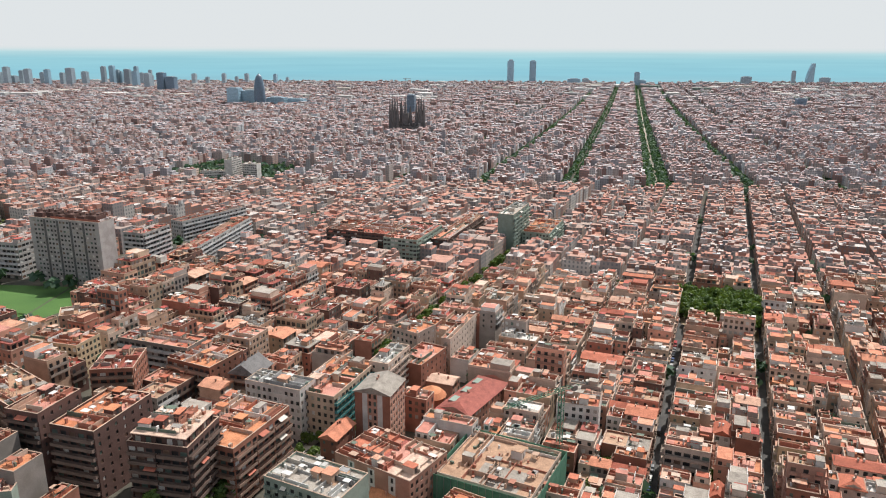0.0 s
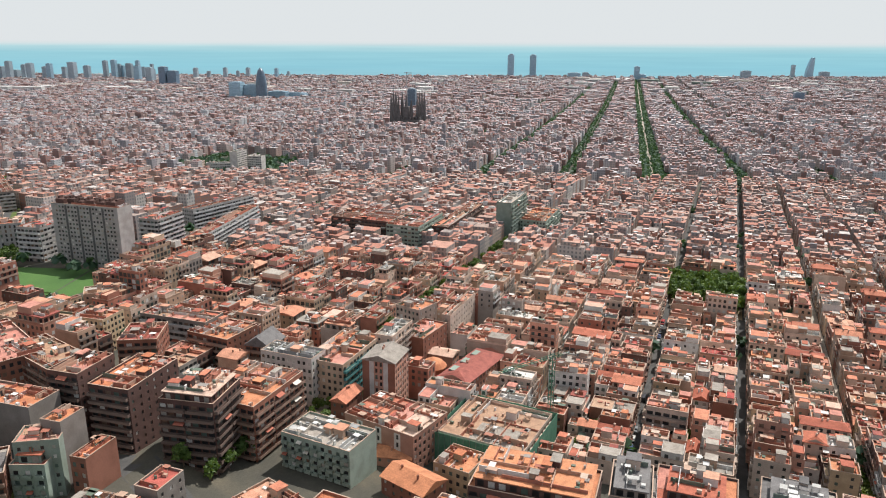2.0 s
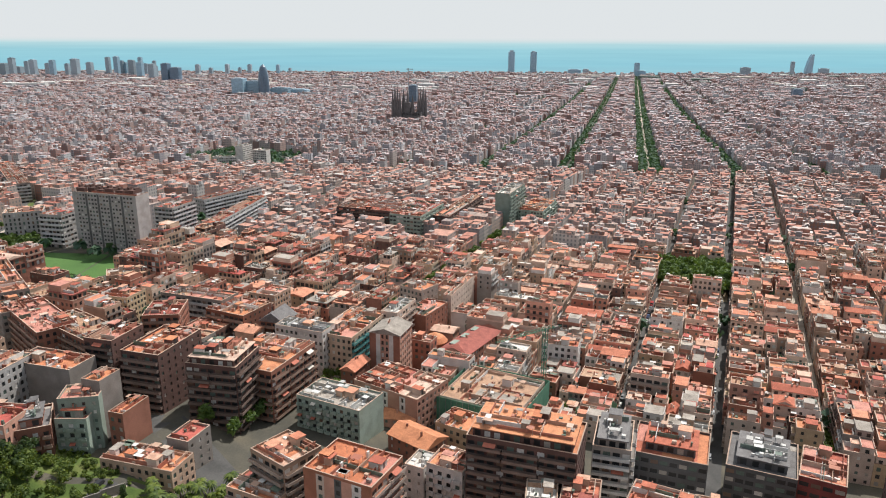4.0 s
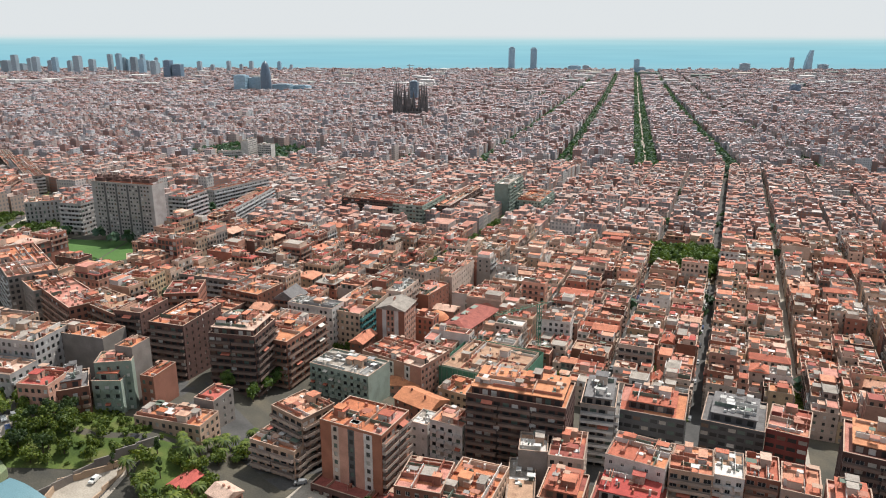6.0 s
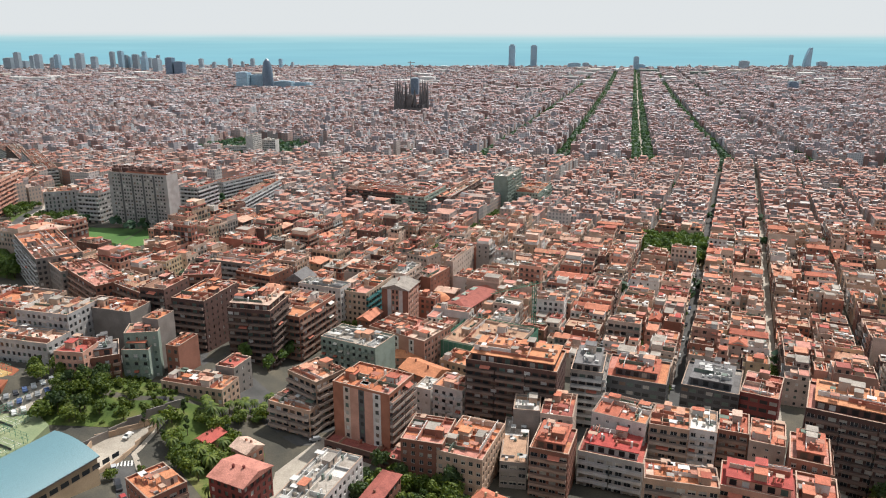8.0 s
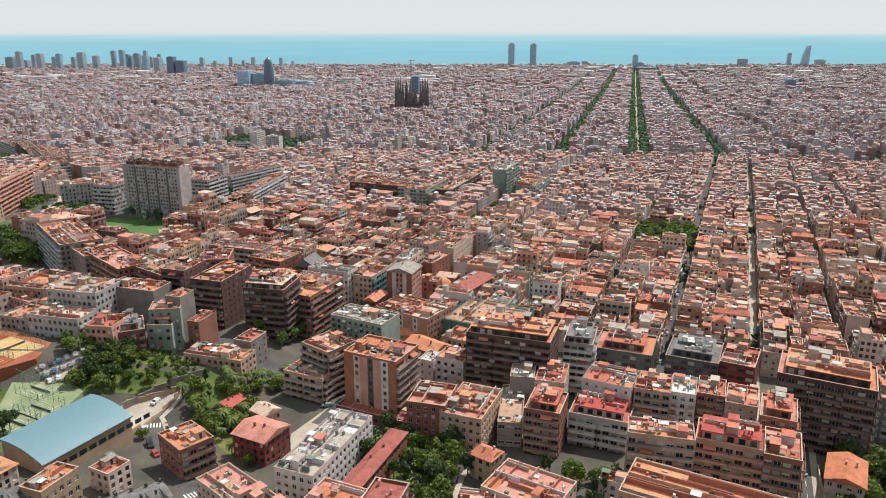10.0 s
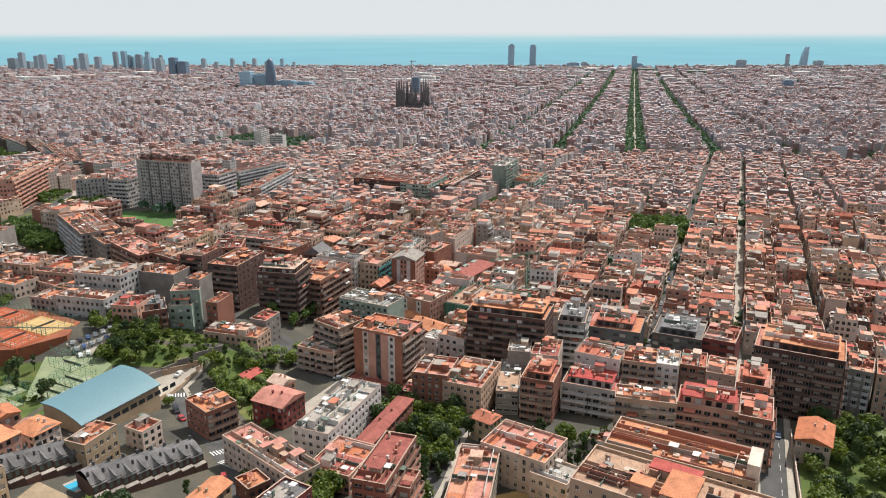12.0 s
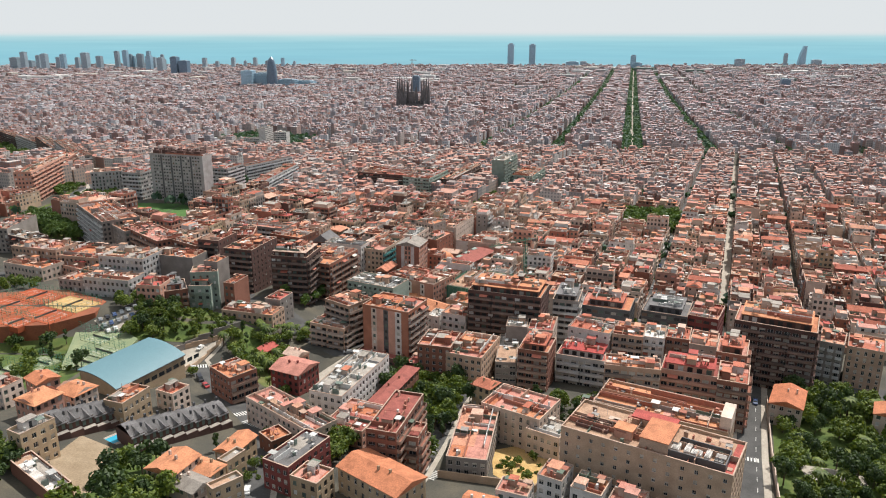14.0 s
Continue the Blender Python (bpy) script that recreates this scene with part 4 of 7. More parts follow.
WOODS = [(-151, 143), (-144, 157), (-135, 168), (-119, 164), (-104, 153), (-93, 152), (-105, 138), (-124, 134), (-149, 129)]
fan("meadow", WOODS, GRASS, "overgrown lot with rough grass and bushes", "grass")
fan("car_park", [(-168, 141), (-154, 150), (-144, 142), (-157, 132)], PAVING, "dusty pale car park", "car park", 0.09)
fan("garden_ground", [(-33, 96), (-27, 128), (-2, 116), (-6, 70), (-12, 40), (-19, 33), (-16, 62), (-22, 80)], GRASS, "shaded garden ground", "garden")
fan("garden_ground", [(88, 12), (125, 112), (190, 96), (240, 60), (180, 5)], GRASS, "green garden behind a wall", "garden", 0.07)
fan("garden_ground", [(-109, 138), (-93, 149), (-80, 136), (-68, 128), (-64, 104), (-77, 96), (-90, 112)], GRASS, "garden ground between houses", "garden", 0.07)
fan("playground", [(9, 52), (27, 62), (33, 40), (19, 24), (9, 34)], YARD, "ochre sandy school playground", "playground", 0.09)
fan("garden_path", [(112, 56), (131, 52), (128, 42), (110, 45)], PAVING, "pale paved terrace in a garden", "paving", 0.14)
fan("garden_ground", [(-205, 124), (-168, 131), (-142, 98), (-150, 74), (-205, 80)], GRASS, "planted ground of a sports club", "garden", 0.05)
fan("garden_ground", [(-112, 30), (-92, 32), (-76, 8), (-78, -16), (-114, -12)], GRASS, "pine garden ground", "garden", 0.05)
fan("yard", [(-122, 40), (-108, 33), (-98, 8), (-108, 2), (-122, 22)], SOIL, "bare brown yard", "yard", 0.08)
fan("plaza", [(-62, 118), (-50, 138), (-28, 132), (-40, 100), (-60, 100)], PAVING, "pale forecourt", "paving", 0.09)
LEFT_AVENUE = [(-321, 299), (-318, 334), (-319, 368), (-316, 399), (-334, 465), (-436, 650), (-500, 770), (-620, 950)]
ribbon("road", LEFT_AVENUE, 24, ASPHALT, "broad asphalt avenue with planted strips", 0.07)
for o in (-10, 10):
    ribbon("planted_strip", LEFT_AVENUE, 4.5, GRASS, "planted strip of an avenue", 0.14, "grass", offset=o)
ribbon("pavement", LEFT_AVENUE, 3, PAVING, "pale median pavement", 0.16, "pavement")
SLOPE = [(-759, 959), (-681, 977), (-529, 828), (-511, 750), (-536, 664), (-551, 646)]
BANK = [(-314, 334), (-315, 345), (-300, 352), (-260, 305), (-251, 288), (-275, 297)]
SAND = [(-312, 338), (-322, 378), (-308, 401), (-275, 349), (-255, 307), (-293, 352), (-310, 345)]
fan("forecourt", SAND, PAVING, "pale sandy open ground beside an avenue", "ground", 0.2)
OPEN.append(SAND)
fan("green_slope", SLOPE, GRASS, "green slope beside an avenue", "grass", 0.09, 12)
fan("planted_bank", BANK, GRASS, "planted green bank by an avenue", "grass", 0.12)
OPEN += [WOODS, BANK, SLOPE]
OPEN.append([(-340, 445), (-224, 464), (-201, 404), (-208, 369), (-254, 361), (-292, 383)])
OPEN.append([(-238, 506), (-196, 620), (-160, 575), (-182, 455), (-204, 410)])
OPEN.append([(-770, 1003), (-598, 893), (-390, 610), (-345, 560), (-332, 469), (-408, 597), (-512, 739), (-559, 679)])

PITCH = [(-274, 371), (-222, 337), (-207, 378), (-221, 397), (-271, 400)]
fan("football_pitch", PITCH, TURF, "bright green football pitch", "pitch", 0.1)
OPEN.append([(-280, 366), (-215, 324), (-199, 371), (-220, 405), (-278, 407)])
PARK = [(133, 452), (180, 440), (158, 378), (124, 405)]
fan("square", PARK, SOIL, "small planted city square", "square", 0.1)
OPEN.append(PARK)
HOSP = [(-440, 1060), (-410, 1200), (-260, 1120), (-205, 1020), (-280, 955), (-400, 960)]
OPEN.append(HOSP)


def court(name, x, y, w, d, rot, material, label, fence=True, level=None):
    """A sports court: slab, white lines, mesh fence on posts, net."""
    z = max(float(land(x + a, y + b)) for a in (-w / 2, w / 2) for b in (-d / 2, d / 2)) - 0.2
    z = z if level is None else level
    root = thing(name, x, y, z, rot, label, "tennis court", "courts of the sports club")
    a = Acc()
    a.box(0, 0, -2.5, w, d, 2.5)
    put_part("surface", a.mesh("surface", [material]), root)
    ln = Acc()
    lw, ld = min(10.97, w * 0.7), min(23.7, d * 0.72)
    for sx in (-1, 1):
        ln.box(sx * lw / 2, 0, 0.004, 0.12, ld, 0.012)
        ln.box(sx * lw * 0.375, 0, 0.004, 0.1, ld, 0.012)
        ln.box(0, sx * ld / 2, 0.004, lw + 0.1, 0.12, 0.012)
        ln.box(0, sx * ld * 0.27, 0.004, lw * 0.75, 0.1, 0.012)
    put_part("lines", ln.mesh("lines", [PAINT]), root)
    nt = Acc()
    nt.box(0, 0, 0, lw + 1.6, 0.04, 0.9)
    put_part("net", nt.mesh("net", [WALLS["slate"]]), root)
    if fence:
        f_ = Acc()
        for sx in (-1, 1):
            for z_ in (1.2, 2.4, 3.4):
                f_.box(sx * w / 2, 0, z_, 0.06, d, 0.06)
                f_.box(0, sx * d / 2, z_, w, 0.06, 0.06)
        for k in range(int(d / 3) + 1):
            for sx in (-1, 1):
                f_.box(sx * w / 2, -d / 2 + k * 3, 0, 0.09, 0.09, 3.5)
        for k in range(int(w / 3) + 1):
            for sx in (-1, 1):
                f_.box(-w / 2 + k * 3, sx * d / 2, 0, 0.09, 0.09, 3.5)
        put_part("fence", f_.mesh("fence", [NETGREEN]), root, "dark green mesh fence posts and rails")
    return root


def platform(name, pts, z, material, label):
    """A flat terrace with retaining sides."""
    bm = bmesh.new()
    lo = min(float(land(*p)) for p in pts) - 3
    a_ = [bm.verts.new((*p, lo)) for p in pts]
    b_ = [bm.verts.new((*p, z)) for p in pts]
    bm.faces.new(b_)
    for i in range(len(pts)):
        j = (i + 1) % len(pts)
        bm.faces.new((a_[i], a_[j], b_[j], b_[i]))
    bmesh.ops.recalc_face_normals(bm, faces=bm.faces[:])
    me = bpy.data.meshes.new(name)
    bm.to_mesh(me)
    bm.free()
    me.materials.append(material)
    structure(name, me, label, "terrace")


CLUB = [(-240, 147), (-226, 168), (-197, 173), (-170, 158), (-168, 143), (-182, 128), (-204, 125), (-230, 129)]
platform("terrace_clay", CLUB, 28.5, CLAYDARK, "red brown terrace holding clay courts")
PADEL = [(-173, 134), (-169, 152), (-142, 127), (-142, 98), (-160, 96)]
platform("terrace_courts", PADEL, 23.0, COURT, "pale green terrace holding fenced courts")
OPEN += [CLUB, PADEL]
for x, y, w, m_ in ((-206.1, 163, 24, CLAY), (-183.4, 152.8, 22, YARD), (-212, 149.7, 23, CLAY), (-188.6, 139.2, 22, CLAY), (-217, 136.5, 22, CLAY), (-197, 130.6, 14, CLAY)):
    court("clay_court", x, y, 13.8 if y > 132 else 9, w, 66, m_, "orange red clay tennis court with white lines" if m_ is CLAY else "ochre sand court beside clay courts", True, 28.65)
for x, y in ((-166, 140), (-158, 127), (-150, 113), (-153, 103)):
    court("padel_court", x, y, 13, 11, -25, COURT, "pale green court inside a tall fence", True, 23.15)
for x, y in ((-172, 104), (-178, 92), (-165, 90)):
    court("padel_court", x, y, 12, 10, -25, COURT, "pale green court inside a tall fence")


# ---------------------------------------------------------------- special houses
def pool_hall():
    x, y, w, d, rot = -127.1, 90.3, 19, 32, -25
    z = float(land(x, y)) - 3
    q = radians(rot)
    FOOT.append((x, y, w / 2, d / 2, math.cos(q), math.sin(q)))
    root = thing("sports_hall", x, y, z, rot, "sports hall with a pale blue curved roof and beige walls", "hall")
    a, r, b = Acc(), Acc(), Acc()
    n = 12
    top = 31.5 - z

    def height(s):
        return top - 3.4 * s + 1.5 * (1 - (2 * s - 1) ** 2)

    prof = [(-w / 2 - 0.5 + (w + 1.0) * i / n, height(i / n)) for i in range(n + 1)]
    V = [(px, e_ * (d / 2 + 0.6), pz + dz) for dz in (0, -0.35) for e_ in (-1, 1) for px, pz in prof]
    m_ = n + 1
    F = []
    for i in range(n):
        F += [(i, i + 1, m_ + i + 1, m_ + i), (2 * m_ + i, 2 * m_ + i + 1, i + 1, i), (m_ + i, m_ + i + 1, 3 * m_ + i + 1, 3 * m_ + i), (2 * m_ + i, 3 * m_ + i, 3 * m_ + i + 1, 2 * m_ + i + 1)]
    r.add(V, F + [(0, m_, 3 * m_, 2 * m_), (n, 2 * m_ + n, 3 * m_ + n, m_ + n)])
    for e_ in (-1, 1):
        W = [(px * 0.95, e_ * d / 2, zz) for px, pz in prof for zz in (0, pz - 0.3)]
        a.add(W, [(2 * i, 2 * i + 2, 2 * i + 3, 2 * i + 1) for i in range(n)])
    a.box(-w / 2 + 0.2, 0, 0, 0.4, d, height(0) - 0.3)
    a.box(w / 2 - 0.2, 0, 0, 0.4, d, height(1) - 0.3)
    put_part("wall", a.mesh("wall", [WALLS["ochre"]]), root)
    put_part("roof", r.mesh("roof", [SHEETBLUE]), root, "pale blue sheet metal curved roof")
    for k in range(1, 15):
        sm = Acc()
        yy = -d / 2 + d * k / 15
        P = [(px, yy + o, pz + 0.03) for px, pz in prof for o in (-0.05, 0.05)]
        sm.add(P, [(2 * i, 2 * i + 2, 2 * i + 3, 2 * i + 1) for i in range(n)])
        put_part("seam", sm.mesh("seam", [SHEETBLUE]), root)
    g = Acc()
    g.box(w / 2 + 0.62, 0, height(1) - 0.3, 0.25, d + 1.2, 0.22)
    put_part("gutter", g.mesh("gutter", [WALLS["slate"]]), root)
    for k in range(11):
        wn_ = Acc()
        wn_.box(w / 2 + 0.02, -d / 2 + 2.5 + k * 3.6, height(1) - 4, 0.06, 2.6, 1.6)
        put_part("window", wn_.mesh("window", [PANE]), root)


pool_hall()


def terrace_houses(x, y, w, d, rot, n):
    """A row of narrow brick houses with slate roofs, dormers and chimneys; each house a thing."""
    q = radians(rot)
    FOOT.append((x, y, w / 2, d / 2, math.cos(q), math.sin(q)))
    first = None
    hw = d / n
    for k in range(n):
        o = -d / 2 + (k + 0.5) * hw
        px, py = x - o * math.sin(q), y + o * math.cos(q)
        m = pose(px, py, float(land(px, py)) - 0.6, 0, 0, rot)
        if first:
            copy_thing(first, m)
            continue
        root = first = thing("terraced_house", 0, 0, 0, 0, "narrow brick terraced house with a slate mansard roof", "house", "row of terraced houses")
        root.matrix_basis = m
        a = Acc()
        facade(a, (w / 2, -hw / 2 + 0.03), (w / 2, hw / 2 - 0.03), 0, 2, 3.0, 1.9, 1.1, 1.9, 0.4)
        for e in (-1, 1):
            a.box(0, e * (hw / 2 - 0.13), 0, w - 0.05, 0.2, 6.0)
        a.box(-w / 2 + 0.1, 0, 0, 0.2, hw - 0.06, 6.0)
        a.box(w / 2 + 1.0, 0, 0, 2.0, hw - 0.1, 2.9)
        put_part("wall", a.mesh("wall", [WALLS["brown"]]), root)
        t = Acc()
        t.box(w / 2 + 1.0, 0, 2.9, 1.8, hw - 0.3, 0.12)
        put_part("terrace", t.mesh("terrace", [ROOFS["grey"]]), root)
        r = Acc()
        P = []
        for px_, pz in ((w / 2 + 0.4, 5.6), (w * 0.12, 8.0), (-w * 0.12, 8.2), (-w / 2 - 0.3, 6.0)):
            P += [(px_, -hw / 2 + 0.02, pz), (px_, hw / 2 - 0.02, pz)]
        r.add(P, [(0, 1, 3, 2), (2, 3, 5, 4), (4, 5, 7, 6)])
        r.add([(p[0], p[1], p[2] - 0.25) for p in P], [(0, 1, 3, 2), (2, 3, 5, 4), (4, 5, 7, 6)])
        roof = put_part("roof", r.mesh("roof", [ROOFS["slate"]]), root)
        dm = Acc()
        dm.add([(w / 2 + 0.3, -0.9, 6.0), (w / 2 + 0.3, 0.9, 6.0), (w / 2 + 0.3, 0, 7.2), (w * 0.1, -0.9, 7.9), (w * 0.1, 0.9, 7.9), (w * 0.1, 0, 8.1)], [(0, 1, 2, 2), (1, 4, 5, 2), (0, 3, 5, 2)])
        put_part("dormer", dm.mesh("dormer", [ROOFS["slate"]]), root)
        c = Acc()
        c.box(-w * 0.1, hw * 0.36, 7.4, 0.7, 0.6, 2.0)
        put_part("chimney", c.mesh("chimney", [WALLS["slate"]]), root)
        c = Acc()
        c.box(w * 0.2, -hw * 0.36, 6.9, 0.6, 0.5, 1.9)
        put_part("chimney", c.mesh("chimney", [WALLS["slate"]]), root)
        p_ = Acc()
        for z in (0.4, 3.4):
            for e in (-1, 1):
                p_.box(w / 2 - 0.12, e * hw / 4, z, 0.05, 1.1, 1.9)
        put_part("glazing", p_.mesh("glazing", [GLASS_BLIND]), root)["kind"] = "stuff"


terrace_houses(-95.2, 48.8, 10, 34, -39.0, 8)
terrace_houses(-125, 46.5, 10, 21, -39.0, 5)


def church_domes():
    for x, y, r, h in ((-14, 284, 5.8, 11), (-6, 273, 6.0, 7.5)):
        z = float(land(x, y)) - 1
        FOOT.append((x, y, r, r, 1, 0))
        root = thing("church_apse", x, y, z, 0, "round brick apse under an orange tiled cone roof", "church")
        bm = bmesh.new()
        bmesh.ops.create_cone(bm, cap_ends=True, segments=24, radius1=r, radius2=r, depth=h, matrix=Matrix.Translation((0, 0, h / 2)))
        part("wall", bm, WALLS["brick"], root)
        bm = bmesh.new()
        bmesh.ops.create_cone(bm, cap_ends=True, segments=24, radius1=r + 0.4, radius2=r * 0.72, depth=2.0, matrix=Matrix.Translation((0, 0, h + 1.0)))
        part("roof", bm, ROOFS["orange"], root)
        bm = bmesh.new()
        bmesh.ops.create_cone(bm, cap_ends=True, segments=20, radius1=r * 0.72, radius2=0.5, depth=1.9, matrix=Matrix.Translation((0, 0, h + 2.95)))
        part("upper_roof", bm, ROOFS["orange"], root)


church_domes()


def hall_skylights(x, y, w, d, rot, h):
    """Pale green skylights lying on the hall's roof slope."""
    z = float(land(x, y)) + h
    for k in (-0.28, 0.0, 0.28):
        q = radians(rot)
        px, py = x - k * d * math.sin(q) - 0.25 * w * math.cos(q), y + k * d * math.cos(q) - 0.25 * w * math.sin(q)
        root = thing("roof_skylight", px, py, z + 0.9, rot, "pale green glazed skylight on a red tiled roof", "skylight")
        a = Acc()
        a.box(0, 0, 0, 3.4, 5.0, 0.7)
        put_part("frame", a.mesh("frame", [METAL]), root)
        b = Acc()
        b.box(0, 0, 0.7, 3.1, 4.7, 0.1)
        put_part("glazing", b.mesh("glazing", [WALLS["green"]]), root)


hall_skylights(3.7, 279.9, 14.3, 34.0, -29.8, 12.0)


def crane(x, y, rot, h, jib):
    z = float(land(x, y))
    root = thing("tower_crane", x, y, z, rot, "green lattice tower crane on a building site", "crane")
    a = Acc()
    for ex in (-0.7, 0.7):
        for ey in (-0.7, 0.7):
            a.box(ex, ey, 0, 0.22, 0.22, h)
    for k in range(int(h / 2)):
        for e in (-0.7, 0.7):
            a.box(e, 0, k * 2, 0.12, 1.4, 0.14)
            a.box(0, e, k * 2, 1.4, 0.12, 0.14)
    put_part("mast", a.mesh("mast", [NETGREEN]), root)
    b = Acc()
    for e in (-0.5, 0.5):
        b.box(jib / 2 - 4, e, h, jib + 8, 0.18, 0.18)
    b.box(jib / 2 - 2, 0, h + 1.1, jib + 2, 0.16, 0.16)
    for k in range(int(jib / 1.6)):
        b.box(k * 1.6, 0, h, 0.1, 0.9, 0.1)
        b.box(k * 1.6, 0, h, 0.1, 0.1, 1.1)
    put_part("jib", b.mesh("jib", [NETGREEN]), root)
    c = Acc()
    c.box(-6, 0, h - 1.6, 2.0, 1.2, 1.8)
    put_part("counterweight", c.mesh("counterweight", [WALLS["grey"]]), root)


crane(34, 243, 215, 32, 26)


def net_screen(x, y, w, d, rot, h):
    """Green netting round the site on a scaffold."""
    root = thing("scaffold_netting", x, y, float(land(x, y)) - 1, rot, "green scaffold netting around a building site", "scaffold")
    a = Acc()
    for e in (-1, 1):
        a.box(e * w / 2, 0, 0, 0.12, d, h)
        a.box(0, e * d / 2, 0, w, 0.12, h)
    put_part("netting", a.mesh("netting", [NETGREEN]), root)
    p = Acc()
    for k in range(int(w / 2.5) + 1):
        for e in (-1, 1):
            p.box(-w / 2 + k * 2.5, e * (d / 2 + 0.15), 0, 0.1, 0.1, h + 1)
    put_part("poles", p.mesh("poles", [METAL]), root)


net_screen(12.1, 227.5, 36.5, 33.5, -24.9, 13)

# ---------------------------------------------------------------- houses that stand out
flats(-113.5, 55.8, 7.9, 12.8, -18.1, 10, wall="ochre", roof="orange", front="win", right="win", left="win", near=True, huts=1, clutter=4, label="cream house with an orange tiled roof")
flats(-134.8, 62.4, 10.7, 9.2, -25, 7, wall="pale", roof="orange", front="win", right="win", left="win", gab=1.8, label="pale house under an orange tiled pitched roof")
flats(-140.3, 50.4, 10.1, 10.2, -25, 8, wall="salmon", roof="orange", front="win", right="win", left="win", gab=1.6, label="salmon house with an orange pitched roof")
flats(-124.9, 21.1, 6, 10.7, -26.2, 12, wall="ochre", roof="grey", front="win", right="win", left="win", near=True, huts=1, clutter=3, label="ochre four storey house with a grey flat roof")
flats(-115.1, 6.7, 23.9, 6, -37, 5, wall="brick", roof="white", front="blank", right="small", left="blank", huts=0, clutter=2, name="long_shed", label="long brick shed with a white coated roof")
flats(-81.4, 13.8, 9.5, 10.8, -20, 8, wall="pale", roof="orange", front="win", right="win", left="win", near=True, gab=1.6, label="house with a worn orange tiled roof")
flats(-73.9, 16.7, 10.1, 6.2, -25, 6, wall="ochre", roof="orange", front="win", right="win", left="win", gab=1.3, label="low house with an orange tiled roof")
flats(-70.1, 33.5, 6.7, 11.4, -20, 6, wall="ochre", roof="orange", front="win", right="win", left="win", gab=1.4, label="small house with a pitched orange roof")
flats(-68.1, 23.4, 3.7, 7.6, -28, 7, wall="ochre", roof="grey", front="win", right="win", left="win", huts=0, clutter=3, label="cream cube house with a flat roof")
flats(-74.7, 8.5, 8.9, 6.8, -28, 5, wall="pale", roof="grey", front="win", right="win", left="win", gab=1.2, label="low house with a faded tiled roof")
flats(-63.5, 3.9, 3.5, 8.8, -44.5, 9, wall="ochre", roof="grey", front="win", right="win", left="win", near=True, huts=1, clutter=3, label="cream house with a flat terrace")
flats(-87.5, 87, 14.5, 11.5, -42, 12, wall="brick", roof="orange", front="win", right="strip", left="win", near=True, huts=1, clutter=5, label="brick flats with orange terraces on a curved street")
flats(-58.5, 55.3, 35.4, 10.8, -40, 10, wall="pale", roof="pink", front="win", right="win", left="win", near=True, huts=4, clutter=12, label="long cream building with a pink tiled terrace and chimneys")
flats(-60.4, 42.8, 7.9, 7.2, -45, 6, wall="brick", roof="orange", front="small", right="win", left="small", huts=0, clutter=3, label="narrow brick house with an orange terrace")
flats(-48.5, 22.8, 9.3, 18.7, -28, 11, wall="crimson", roof="slate", front="win", right="win", left="win", near=True, huts=0, clutter=2, label="dark red flats with a grey roof edged in white")
flats(-43, 87.9, 13.4, 37.8, -20, 13, wall="white", roof="grey", front="win", right="win", left="win", near=True, huts=3, clutter=14, name="clinic_building", label="white four storey building with roof machinery")
flats(-27.9, 84.1, 5.9, 39.2, -20, 8, wall="brick", roof="brownred", front="small", right="win", left="small", gab=1.2, name="long_hall", label="long narrow hall with a dark red pitched roof")
flats(-36.6, 58.1, 14.7, 18.4, -22, 8, wall="salmon", roof="pink", front="win", right="win", left="win", near=True, huts=2, clutter=7, label="low building with salmon tiled terraces")
flats(-21, 37, 9.5, 25, -15, 19, wall="brick", roof="brownred", front="loggia", right="strip", left="win", near=True, huts=1, clutter=3, label="red brick flats with a dark red coated roof")
flats(-16.1, 32.6, 7.5, 8.7, -15, 15, wall="brick", roof="brownred", front="strip", right="strip", left="win", near=True, huts=0, clutter=2, label="red brick flats wing with rounded balconies")
flats(-23.1, 14.3, 22.5, 11.9, -38, 9, wall="ochre", roof="orange", front="tall", right="tall", left="tall", near=True, gab=1.8, name="parish_building", label="ochre building under a broad faded orange tiled roof")
flats(3.2, 47, 12.5, 33, -9, 9.5, wall="grey", roof="pink", front="win", right="win", left="win", near=True, huts=1, clutter=3, name="school_wing", label="beige school wing with a pink tiled flat roof")
flats(19.3, 64.6, 22.1, 16.6, -31, 14, wall="pale", roof="pink", front="tall", right="win", left="win", near=True, huts=1, clutter=6, name="school_wing", label="cream school main wing with a pink tiled flat roof")
flats(28, 53.1, 12, 10.6, -32, 10, wall="pale", roof="white", front="win", right="win", left="win", near=True, huts=0, clutter=2, name="school_wing", label="low cream school wing with a white roof")
institute = flats(51.4, 16.6, 45.9, 18.1, -29.9, 25, wall="tan", roof="tan", front="small", right="win", left="win", near=True, huts=1, clutter=4, name="institute_building", label="large beige institute with rows of small windows")
rear_wing = flats(63.7, 49.6, 41.2, 17.7, -26.8, 22, wall="tan", roof="orange", front="win", right="win", left="win", huts=0, clutter=2, name="institute_building", label="rear wing of the beige institute with an orange terrace")
flats(33.8, 7, 8.5, 9, -28, 13.5, wall="white", roof="terrace", front="win", right="win", left="win", near=True, huts=1, clutter=6, label="white house with small tiled terraces")
flats(51.5, -3.2, 8, 8.5, -28, 12, wall="orange", roof="orange", front="win", right="win", left="win", huts=0, clutter=2, label="small orange house with terrace")
flats(25, 12.5, 7, 9, -28, 14, wall="white", roof="terrace", front="win", right="win", left="win", near=True, huts=1, clutter=4, label="white house with white roof huts")
